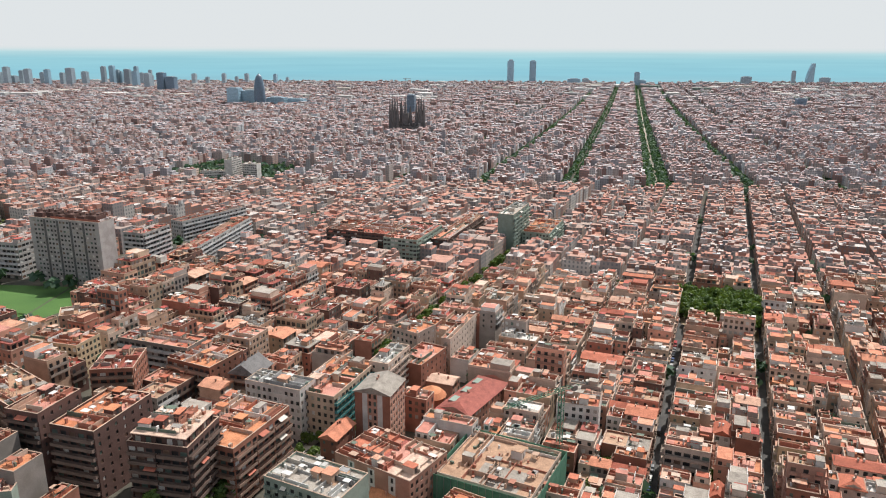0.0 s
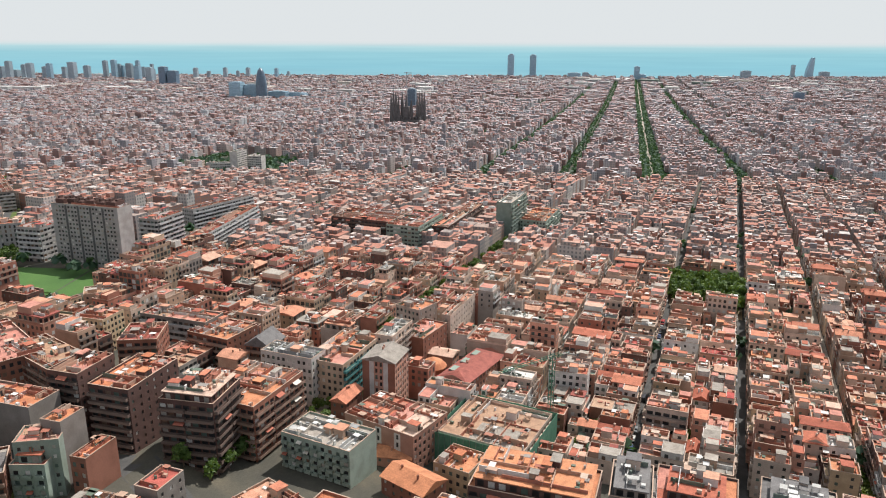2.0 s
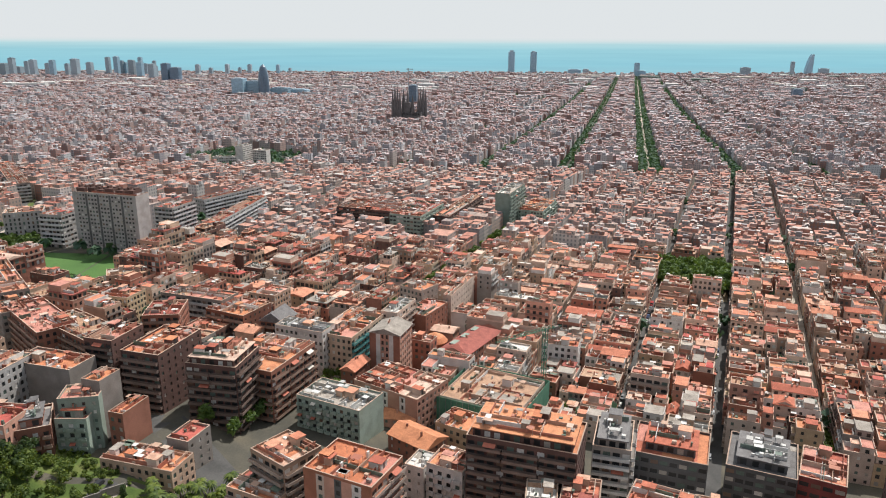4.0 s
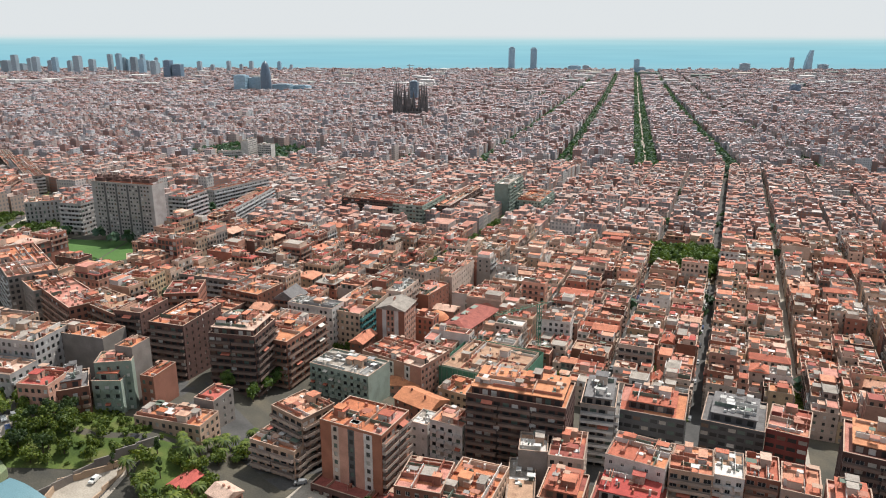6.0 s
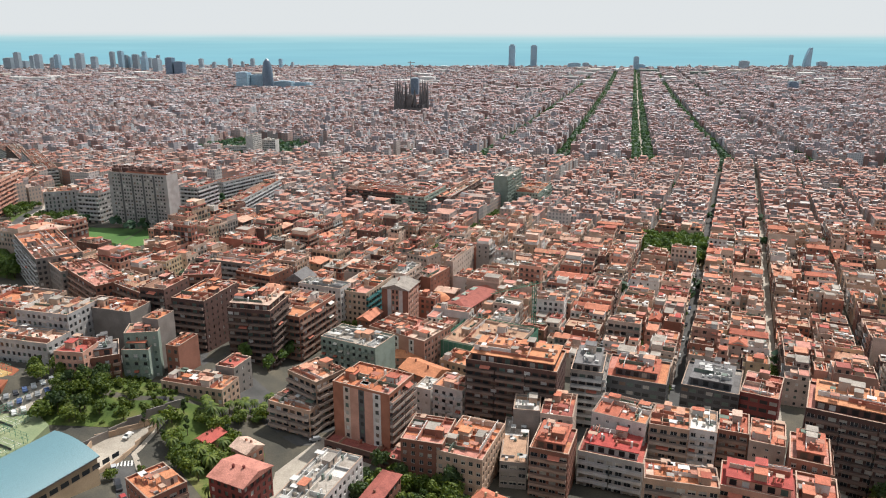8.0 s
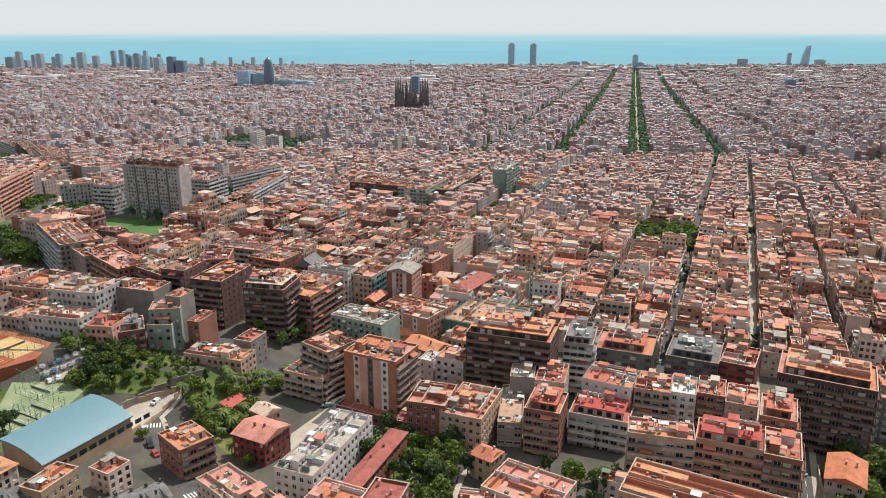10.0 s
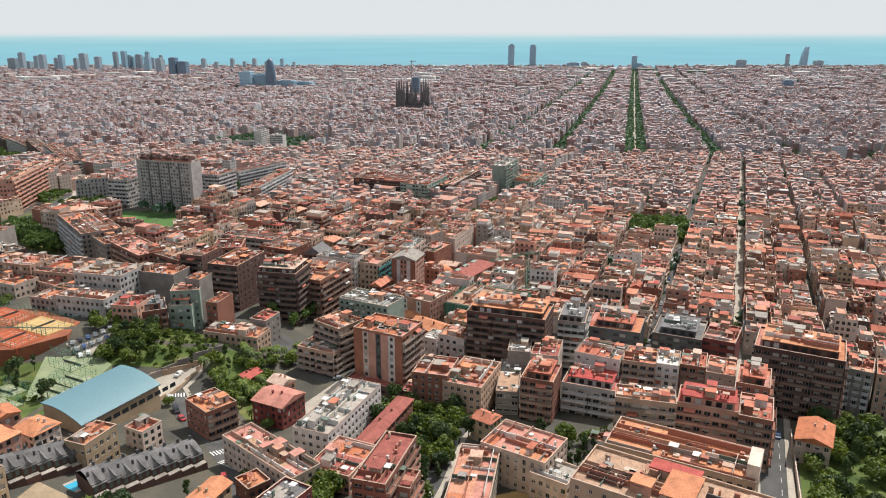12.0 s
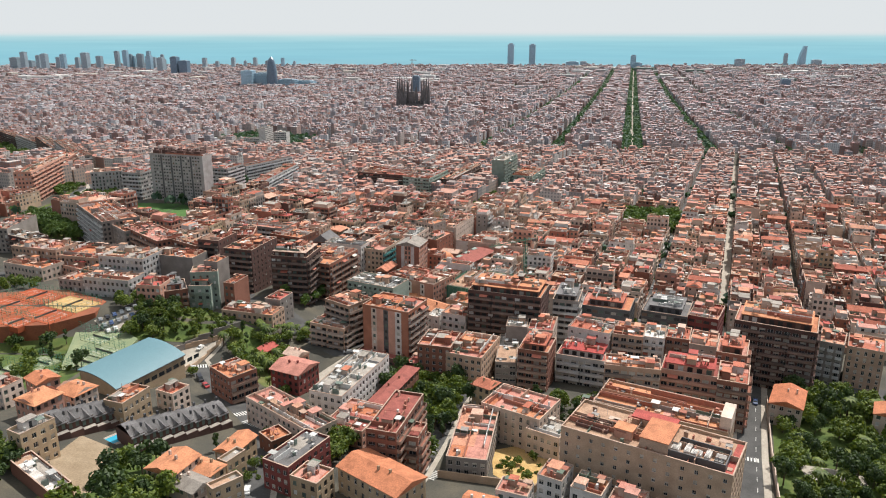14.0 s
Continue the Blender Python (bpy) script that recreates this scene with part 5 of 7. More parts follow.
flats(42.6, 1.8, 8.5, 8.5, -28, 13, wall="pale", roof="pink", front="door", right="win", left="win", near=True, huts=2, clutter=6, label="cream house with white trimmed pink terraces")
flats(50, 121.3, 20.8, 14.7, -20.3, 13, wall="slabwhite", roof="red", front="strip", right="win", left="win", near=True, attic=2.2, clutter=8, label="grey flats with red terraces stepped back")
flats(63.2, 92.9, 20.4, 10.3, -12.3, 20, wall="beige", roof="terrace", front="strip", right="win", left="win", near=True, huts=2, clutter=10, label="beige flats with small balconies")
flats(84.6, 91.1, 20.2, 13.3, -20.8, 20, wall="salmon", roof="red", front="strip", right="win", left="win", near=True, attic=1.8, huts=2, clutter=10, label="beige flats with long balconies and red terraces")
flats(99, 86.5, 10.6, 17.2, -22, 20, wall="brick", roof="terrace", front="strip", right="strip", left="win", near=True, huts=2, clutter=8, label="brick corner flats with balconies")
flats(55.4, 133.6, 18.1, 15.6, -26.1, 21, wall="white", roof="terrace", front="small", right="win", left="small", near=True, huts=2, clutter=10, label="white rear wall of flats with tiled terraces")
flats(69.7, 129, 12.6, 15, -17.4, 20.5, wall="beige", roof="terrace", front="strip", right="win", left="blank", near=True, huts=2, clutter=8, label="grey flats with deep balconies")
flats(80.1, 126.8, 8.6, 14.7, -18, 20.5, wall="white", roof="white", front="door", right="win", left="blank", near=True, huts=1, clutter=5, label="narrow white flats with balconies")
flats(89.7, 125.9, 9.4, 13.8, -19.9, 20.5, wall="brick", roof="terrace", front="strip", right="win", left="blank", near=True, huts=1, clutter=6, label="dark red brick flats")
flats(98.3, 119.4, 10.5, 15.5, -22, 20.5, wall="pale", roof="terrace", front="small", right="win", left="blank", near=True, huts=2, clutter=6, label="plain beige rear wall of flats")
flats(104.5, 104.4, 11.1, 16.5, -22.9, 23.5, wall="brick", roof="terrace", front="win", right="strip", left="win", near=True, attic=2.0, huts=2, clutter=8, label="brick corner flats stepping up to terraces")
flats(129.5, 125.7, 31, 21.3, -26.1, 28, wall="brown", roof="orange", front="strip", right="strip", left="win", near=True, attic=2.5, huts=4, clutter=14, label="long dark brown brick flats with continuous balconies")
flats(155.7, 130, 9.8, 15.1, -29.7, 18, wall="grey", roof="terrace", front="door", right="win", left="win", near=True, huts=2, clutter=8, label="cream corner house with stone balconies")
flats(167.1, 124.6, 13.6, 16.3, -28, 18, wall="beige", roof="terrace", front="tall", right="win", left="win", near=True, huts=2, clutter=8, label="ornate beige town house")
flats(121.9, 90.5, 11, 16.3, -28, 9, wall="pale", roof="orange", front="win", right="win", left="win", near=True, gab=2.0, name="villa", label="white villa with a weathered orange tiled roof among trees")
flats(156, 84, 9, 10, -30, 8, wall="pale", roof="orange", front="win", right="win", left="win", gab=1.8, name="villa", label="villa with a bright orange roof in a garden")
flats(49, 169.3, 11.9, 19.5, -14.9, 24, wall="grey", roof="slate", front="strip", right="strip", left="win", near=True, attic=1.5, clutter=8, label="grey flats with white continuous balconies")
flats(68.4, 171.2, 23.3, 20.5, -19.6, 20, wall="slate", roof="terrace", front="bands", right="win", left="win", near=True, attic=4.0, huts=2, clutter=12, label="dark clad block with a red painted roof terrace")
flats(95.1, 164.3, 20.3, 22.1, -23.1, 20, wall="slate", roof="slate", front="bands", right="win", left="win", near=True, attic=3.0, huts=2, clutter=10, label="dark clad block with a slate roof storey")
flats(111.5, 158.2, 13, 19.6, -27.1, 20, wall="crimson", roof="pink", front="bands", right="win", left="win", near=True, huts=2, clutter=8, label="crimson block with pink roof terraces")
flats(20.1, 159.4, 33.8, 19.4, -17.1, 30, wall="brown", roof="orange", front="strip", right="win", left="win", near=True, attic=1.6, huts=3, clutter=12, label="tall dark brick flats with continuous balconies and an orange roof")
flats(23.1, 141.3, 9.2, 11.2, -7.8, 19, wall="grey", roof="grey", front="blank", right="win", left="win", near=True, huts=1, clutter=4, label="plain grey concrete tower with a flat roof")
flats(18.3, 128, 8.7, 28.6, -6.7, 11, wall="grey", roof="grey", front="bands", right="win", left="win", near=True, huts=0, clutter=3, label="low grey school block with a gravel roof")
flats(34.2, 140.6, 11.1, 17.1, -13.5, 19, wall="pale", roof="terrace", front="win", right="win", left="win", near=True, huts=2, clutter=8, label="pale flats with salmon terraces")
flats(29.5, 115.6, 12.3, 15.7, -18.1, 18, wall="brick", roof="terrace", front="strip", right="win", left="win", near=True, attic=1.8, huts=1, clutter=7, label="red brick flats with white banded balconies")
flats(3.4, 121, 15.4, 23.9, -20, 15, wall="beige", roof="orange", front="win", right="win", left="win", near=True, huts=3, clutter=14, label="brick and cream flats with orange roof terraces")
flats(-10.9, 122.1, 14.1, 16.6, -14, 17, wall="brick", roof="pink", front="win", right="win", left="win", near=True, huts=2, clutter=8, label="brick flats with pink roof terraces and huts")
flats(-31.2, 140.4, 22.7, 17.4, -24.4, 24.7, segs=((2.5, "blank", "orange"), (1.6, "win", "pale"), (2, "blank", "salmon"), (1.4, "win", "slate"), (2, "blank", "salmon"), (1.8, "win", "white"), (2, "blank", "orange")), wall="orange", roof="orange", front="win", right="strip", left="small", near=True, huts=3, clutter=8, label="orange brick tower with pale window columns")
flats(-27.5, 137, 34, 25, -24, 5, wall="brown", roof="brownred", front="loggia", right="loggia", left="win", near=True, huts=0, clutter=8, name="podium_building", label="dark brown podium at the foot of a tower")
flats(-57.2, 151.5, 18.2, 24, -24.2, 11.5, wall="beige", roof="terrace", front="strip", right="strip", left="win", near=True, huts=0, clutter=12, label="stepped pinkish flats with planted terraces")
flats(-53.7, 151.8, 15.6, 14.5, -37.3, 20.5, wall="beige", roof="terrace", front="strip", right="strip", left="win", near=True, huts=2, clutter=6, label="upper storeys of stepped pinkish flats")
flats(-46.6, 205.8, 28.2, 16.3, -25.4, 13.5, wall="green", roof="grey", front="door", right="blank", left="win", near=True, huts=2, clutter=14, label="grey green concrete flats with a cluttered gravel roof")
flats(-25.2, 225.8, 31.4, 21.6, -31.8, 13.7, segs=((2, "blank", "salmon"), (1, "tall", "white"), (2, "blank", "salmon"), (1, "tall", "white"), (2, "blank", "salmon"), (1, "tall", "white"), (2, "blank", "salmon")), wall="salmon", roof="terrace", front="tall", right="win", left="win", huts=3, clutter=12, label="salmon striped flats with pale window bays")
flats(-32.4, 257.8, 14.2, 14.8, -16.6, 25.0, segs=((1.2, "blank", "brick"), (0.8, "blank", "white"), (1.6, "tall", "salmon"), (0.8, "blank", "white"), (1.2, "blank", "brick")), wall="salmon", roof="grey", front="small", right="win", left="win", gab=2.5, label="salmon tower under a grey faceted roof")
flats(-19.8, 310.1, 13, 22.9, -27.1, 18, wall="brick", roof="pink", front="blank", right="small", left="blank", huts=0, clutter=2, name="church", label="red brick church mass beside orange domes")
flats(12.1, 227.5, 33.2, 30.8, -24.9, 12, wall="pale", roof="tan", front="loggia", right="loggia", left="win", huts=2, clutter=3, name="unfinished_building", label="unfinished flats with a pale roof slab behind green netting")
flats(3.7, 279.9, 14.3, 34, -29.8, 12, wall="salmon", roof="brownred", front="win", right="win", left="win", gab=2.4, name="workshop_hall", label="long hall with a red roof and pale green skylights")
flats(44.5, 267, 16.1, 12.8, -15.3, 18, wall="white", roof="terrace", front="win", right="win", left="win", huts=2, clutter=6, label="pale flats with white vertical bays")
flats(-89.7, 205, 19.7, 19.1, -9.7, 25.5, wall="brown", roof="terrace", front="strip", right="strip", left="win", attic=1.2, huts=4, clutter=16, label="big dark brown brick flats with orange roofs")
flats(-77.9, 224.9, 23.3, 30.9, -20.5, 21.5, wall="brick", roof="orange", front="strip", right="strip", left="win", huts=4, clutter=14, label="brown flats with a broad orange terrace")
flats(-115.5, 212.6, 16.3, 26.3, -15, 25.4, wall="brown", roof="orange", front="strip", right="small", left="win", huts=2, clutter=10, label="brick and green flats with a grey party wall")
flats(-132.6, 210.3, 12.4, 17.5, -15, 28, wall="brown", roof="pink", front="strip", right="small", left="win", huts=2, clutter=10, label="pale flats with pink terraces")
flats(-123.5, 180.2, 7.5, 9.9, -15, 23.6, wall="grey", roof="orange", front="blank", right="blank", left="small", huts=0, clutter=3, label="grey blind party wall under an orange terrace")
flats(-113.5, 177.1, 5.8, 13.2, -15, 13.8, wall="brick", roof="orange", front="win", right="blank", left="win", huts=0, clutter=3, label="slim brick house with a blind grey side")
flats(-148.9, 195.8, 26.3, 12.9, -15, 17, wall="grey", roof="orange", front="blank", right="blank", left="blank", huts=1, clutter=6, label="big blind grey party wall")
flats(-100.5, 159, 26.7, 11.3, -15, 5.5, wall="beige", roof="orange", front="win", right="win", left="win", huts=4, clutter=14, label="row of low old beige houses with orange terraces")
flats(-90.7, 169.7, 8.5, 11.5, -18.5, 11.5, wall="grey", roof="red", front="blank", right="small", left="win", huts=0, clutter=3, label="small grey house with a red flat roof")
flats(-169.9, 189.1, 25.2, 18, -12, 18, wall="slabwhite", roof="tan", front="win", right="win", left="win", huts=3, clutter=12, label="white flats with roof pergolas")
flats(-172.1, 172.6, 25.3, 12.5, -13, 10, wall="slabwhite", roof="terrace", front="win", right="door", left="win", huts=1, clutter=4, label="low white flats with terraces")
flats(-233.5, 221.1, 30.3, 16.3, -15, 17, wall="beige", roof="terrace", front="win", right="win", left="win", huts=3, clutter=10, label="cream flats with rows of windows")
flats(-211.5, 221.2, 42.6, 24.9, -12, 14, wall="beige", roof="terrace", front="win", right="win", left="win", huts=2, clutter=8, label="ochre flats with tiled terraces")
flats(-189.4, 181.6, 19.4, 20, -15, 8, wall="grey", roof="orange", front="win", right="win", left="win", huts=1, clutter=6, label="low grey flats with an orange roof")
flats(-67.5, 100.5, 13.5, 13, -25, 10, wall="crimson", roof="pink", front="win", right="win", left="win", gab=2.0, name="villa", label="crimson house with a pale pink hipped roof")
flats(-87.1, 129.4, 5.9, 8.8, -25, 3.5, wall="brick", roof="red", front="small", right="small", left="small", gab=1.2, name="small_house", label="small house with a bright red roof")
slab_block = flats(-227, 410, 49, 12, -16, 38, segs=((2, "blank", "slabwhite"), (6, "cells", "slabwhite"), (1.3, "blank", "slate"), (6, "cells", "slabwhite"), (1.3, "blank", "slate"), (6, "cells", "slabwhite"), (1.3, "blank", "slate"), (6, "cells", "slabwhite"), (1.3, "blank", "slate"), (6, "cells", "slabwhite"), (2, "blank", "slabwhite")), wall="slabwhite", roof="brownred", front="cells", right="blank", left="win", huts=0, clutter=6, fh=2.6, label="tall grey slab block with a dark roof")
flats(-267, 424, 17, 24, -12, 22, wall="slabwhite", roof="red", front="strip", right="bands", left="strip", huts=2, clutter=8, label="white banded block with a red terrace beside a pitch")
flats(-301, 436, 24, 16, 24, 20, wall="slabwhite", roof="terrace", front="tall", right="tall", left="win", huts=3, clutter=10, label="grey white flats with vertical bays by an avenue")
flats(-207, 462, 15, 26, -16, 25, wall="slabwhite", roof="red", front="strip", right="strip", left="win", huts=2, clutter=6, label="tall white banded block with long balconies and red terrace")
flats(-185.5, 515.0, 120.9, 12, 82.9, 15, wall="slabwhite", roof="red", front="strip", right="win", left="win", back="strip", huts=3, clutter=12, label="long low white banded slab with a red terrace")
flats(-206.0, 577.0, 66.2, 13, 61.1, 20, wall="slabwhite", roof="red", front="strip", right="strip", left="win", huts=3, clutter=10, label="long white banded slab with a red roof")
flats(-716.0, 977.0, 101.8, 16, -45.0, 25, wall="brown", roof="terrace", front="strip", right="strip", left="strip", huts=4, clutter=10, label="dark brown flats in a long row above an avenue")
flats(-641.0, 902.0, 99.0, 16, -45.0, 25, wall="grey", roof="terrace", front="strip", right="strip", left="strip", huts=4, clutter=10, label="grey brown flats in a long row above an avenue")
flats(-555.0, 802.5, 153.2, 16, -52.2, 25, wall="brown", roof="terrace", front="strip", right="strip", left="strip", huts=4, clutter=10, label="dark flats with long balconies above an avenue")
flats(-460.0, 679.0, 145.6, 16, -52.8, 25, wall="grey", roof="terrace", front="strip", right="strip", left="strip", huts=4, clutter=10, label="grey brown flats closing a long row above an avenue")
flats(38.6, 587.4, 12.5, 48.7, -19, 37, wall="green", roof="grey", front="blank", right="strip", left="blank", huts=1, clutter=3, label="slim pale green apartment tower")
flats(64.6, 604.3, 21.7, 54, -19, 20, wall="green", roof="orange", front="win", right="strip", left="win", huts=2, clutter=8, label="broad block with an orange roof")
flats(-78.5, 570.2, 51.9, 37.6, -20, 24, wall="brown", roof="terrace", front="strip", right="win", left="win", huts=2, clutter=8, label="long dark brown slab")
flats(-40.3, 553.7, 26.9, 52.4, -19, 24, wall="green", roof="pink", front="bands", right="strip", left="win", huts=1, clutter=8, label="wide block with a pink roof")
flats(-5.7, 585.5, 13.2, 90.8, -19, 22, wall="brown", roof="pink", front="bands", right="strip", left="win", huts=2, clutter=8, label="long block with a banded side")
flats(-25, 335.6, 15.5, 14.4, -35, 22, wall="pale", roof="orange", front="win", right="small", left="win", huts=1, clutter=5, label="cream corner flats with an orange roof")
flats(-32.5, 295.1, 8.8, 21.7, -20, 24, wall="pale", roof="grey", front="small", right="strip", left="win", huts=1, clutter=6, label="slim pale flats with balconies")
flats(-3.1, 342.7, 4.7, 36.8, -20, 20, wall="pale", roof="terrace", front="door", right="small", left="win", huts=2, clutter=6, label="slim flats with a blind brick side")
flats(-72.5, 266.1, 25, 11.3, -20.5, 23.5, wall="white", roof="slate", front="win", right="win", left="win", huts=3, clutter=12, label="white flats with a blue grey roof storey")
flats(-52.6, 275.8, 18.8, 34.7, -20.5, 22, wall="turq", roof="orange", front="win", right="strip", left="win", huts=3, clutter=14, label="flats with turquoise balconies and orange terraces")
flats(131, 372, 10.7, 20, -21.9, 10, wall="beige", roof="terrace", front="win", right="win", left="win", huts=2, clutter=6, label="houses beside a small green square")
flats(-105.3, 329.2, 15.8, 15.3, -20, 18, wall="beige", roof="terrace", front="win", right="win", left="win", huts=1, clutter=6, label="plain beige flats with tiled terraces")
flats(-134.7, 304.9, 36.9, 13.7, -18, 20, wall="grey", roof="terrace", front="strip", right="win", left="win", huts=3, clutter=12, label="grey flats with roof gardens")
flats(-139.3, 273.2, 16.3, 19.7, 8.2, 20, wall="brick", roof="brownred", front="strip", right="win", left="win", huts=2, clutter=8, label="red brick flats with long balconies")
flats(-110.8, 291.3, 23.1, 20.3, -24.3, 20, wall="brick", roof="orange", front="strip", right="small", left="win", huts=2, clutter=8, label="brick flats with orange roofs and green blinds")
flats(-320, 1004, 12, 26, -14, 33, wall="white", roof="white", front="blank", right="bands", left="blank", huts=1, clutter=3, name="hospital_block", label="tall white hospital slab with a blind end wall")
flats(-296, 1008, 22, 12, -14, 26, wall="white", roof="white", front="bands", right="blank", left="win", huts=1, clutter=4, name="hospital_block", label="pale hospital block with bands of windows")
flats(-346, 996, 34, 12, 14, 17, wall="white", roof="white", front="bands", right="win", left="win", huts=2, clutter=6, name="hospital_block", label="long low white hospital wing")
flats(-378, 990, 24, 14, -6, 20, wall="pale", roof="white", front="win", right="win", left="win", huts=2, clutter=6, name="hospital_block", label="pale hospital wing among trees")
flats(-16.4, 192.6, 18, 12, -37.3, 8.0, wall="brick", roof="orange", front="small", right="small", left="small", gab=2.6, name="old_house", label="old house with a steep orange tiled roof")
flats(-0.9, 204.6, 13.9, 14, -29.1, 10, wall="ochre", roof="orange", front="win", right="win", left="win", huts=2, clutter=8, name="old_house", label="ochre old house with an orange terrace")
flats(-13.5, 167.5, 7, 10, -24.6, 13.4, wall="white", roof="white", front="small", right="small", left="blank", huts=0, clutter=4, label="narrow white house with a blind side")
flats(-3.2, 162.9, 12.5, 12, -24.9, 17, wall="white", roof="pink", front="door", right="win", left="blank", huts=2, clutter=8, label="white flats with pink terraces in a narrow plot")
flats(-24.2, 213.9, 12.8, 10, -7.9, 4.8, wall="salmon", roof="orange", front="small", right="win", left="win", gab=1.6, name="old_house", label="low salmon house with an orange tiled roof")
flats(-41.2, 289.6, 18.3, 12, 5.8, 12, wall="brick", roof="orange", front="blank", right="small", left="blank", gab=2.2, name="church_nave", label="brick church nave with an orange tiled roof")
flats(-88.7, 281.2, 12.3, 13, -14.6, 20, wall="brick", roof="slate", front="strip", right="win", left="win", gab=4.5, label="brick house under a steep slate roof")
flats(-229.7, 288.0, 60.0, 22.2, -49.8, 22.2, wall="grey", roof="pink", front="strip", right="win", left="strip", huts=3, clutter=10, label="grey banded flats at the end of a curved row")
flats(-209.8, 267.8, 44.6, 15.4, -45.9, 21.2, wall="grey", roof="orange", front="tall", right="win", left="win", huts=2, clutter=8, label="grey striped flats of a curved row")
flats(-183.3, 246.4, 47.1, 15.9, -43.3, 21.8, wall="brick", roof="pink", front="strip", right="win", left="win", huts=2, clutter=8, label="brick flats of a curved row beside an avenue")
flats(-158.8, 235.5, 39.5, 16, -35.5, 20, wall="brick", roof="tan", front="strip", right="win", left="win", huts=3, clutter=8, label="brick flats with white roof boxes in a curved row")
flats(-176.2, 298.5, 27.5, 14.3, -14.1, 16.2, wall="ochre", roof="pink", front="win", right="win", left="win", huts=3, clutter=10, label="cream flats with pale terraces behind a curved row")
flats(-188.4, 337.6, 18.1, 12.9, 24.4, 13.9, wall="beige", roof="tan", front="small", right="win", left="win", huts=3, clutter=8, label="pale cream flats with a grey roof")
flats(-353.6, 432.3, 82.8, 12.7, 100.8, 26, wall="salmon", roof="terrace", front="strip", right="win", left="win", huts=4, clutter=10, label="long salmon flats along an avenue")
flats(-372.2, 503.3, 46.4, 12.1, 105.6, 26, wall="brick", roof="terrace", front="strip", right="win", left="win", huts=1, clutter=6, label="brown flats closing a long salmon row")
flats(-146.8, 161.2, 11.8, 14, -6.3, 11, wall="salmon", roof="red", front="win", right="win", left="win", huts=1, clutter=8, label="pinkish flats with a red terrace")
flats(-141, 166.3, 12.3, 16, 25.7, 9, wall="brick", roof="slate", front="door", right="win", left="win", attic=2.5, huts=2, clutter=18, label="brick flats with planted cluttered terraces")
flats(-128.2, 174, 10.5, 16, 2.2, 13, wall="green", roof="terrace", front="door", right="blank", left="win", attic=2.0, huts=1, clutter=14, label="pale green flats with stepped terraces")
flats(-127.5, 174.6, 12.8, 10, 11.4, 19, wall="green", roof="pink", front="small", right="blank", left="win", huts=1, clutter=6, label="upper pale green flats with a blind side")
flats(-291.7, 285.6, 35.0, 13.0, 92.3, 14.8, wall="grey", roof="terrace", front="blank", right="blank", left="win", huts=2, clutter=8, label="flats with a blind grey green party wall")
flats(-273.6, 269.2, 28.5, 11.5, -28, 11.5, wall="brown", roof="grey", front="strip", right="win", left="win", huts=2, clutter=8, label="dark flats with long balconies")
flats(-232.2, 206.3, 28.7, 14, -21.2, 9, wall="pale", roof="orange", front="win", right="win", left="win", huts=2, clutter=8, label="low cream houses with orange roofs")
flats(-213.1, 211.4, 38.2, 12, -27.5, 8, wall="salmon", roof="red", front="win", right="win", left="win", huts=2, clutter=8, label="low salmon houses with red terraces")



def lift_houses(root, spots, h):
    """Dark brick lift and tank houses along the roof of the slab block."""
    top = float(land(root.location.x, root.location.y)) + h - root.location.z - 0.8
    for x, w, hh in spots:
        a = Acc()
        a.box(x, 0, top, w, 8, hh)
        a.box(x - w * 0.3, -1, top + hh, w * 0.25, 3, 1.6)
        a.box(x + w * 0.28, 1, top + hh, w * 0.3, 4, 1.0)
        put_part("lift_house", a.mesh("lift_house", [WALLS["brown"]]), root, "dark brown lift house")


lift_houses(slab_block, ((-19.5, 6, 3.0), (-11, 5, 3.6), (-4.5, 4, 2.6), (3, 6, 3.6), (11, 5, 3.0), (18.5, 6, 3.6)), 38)


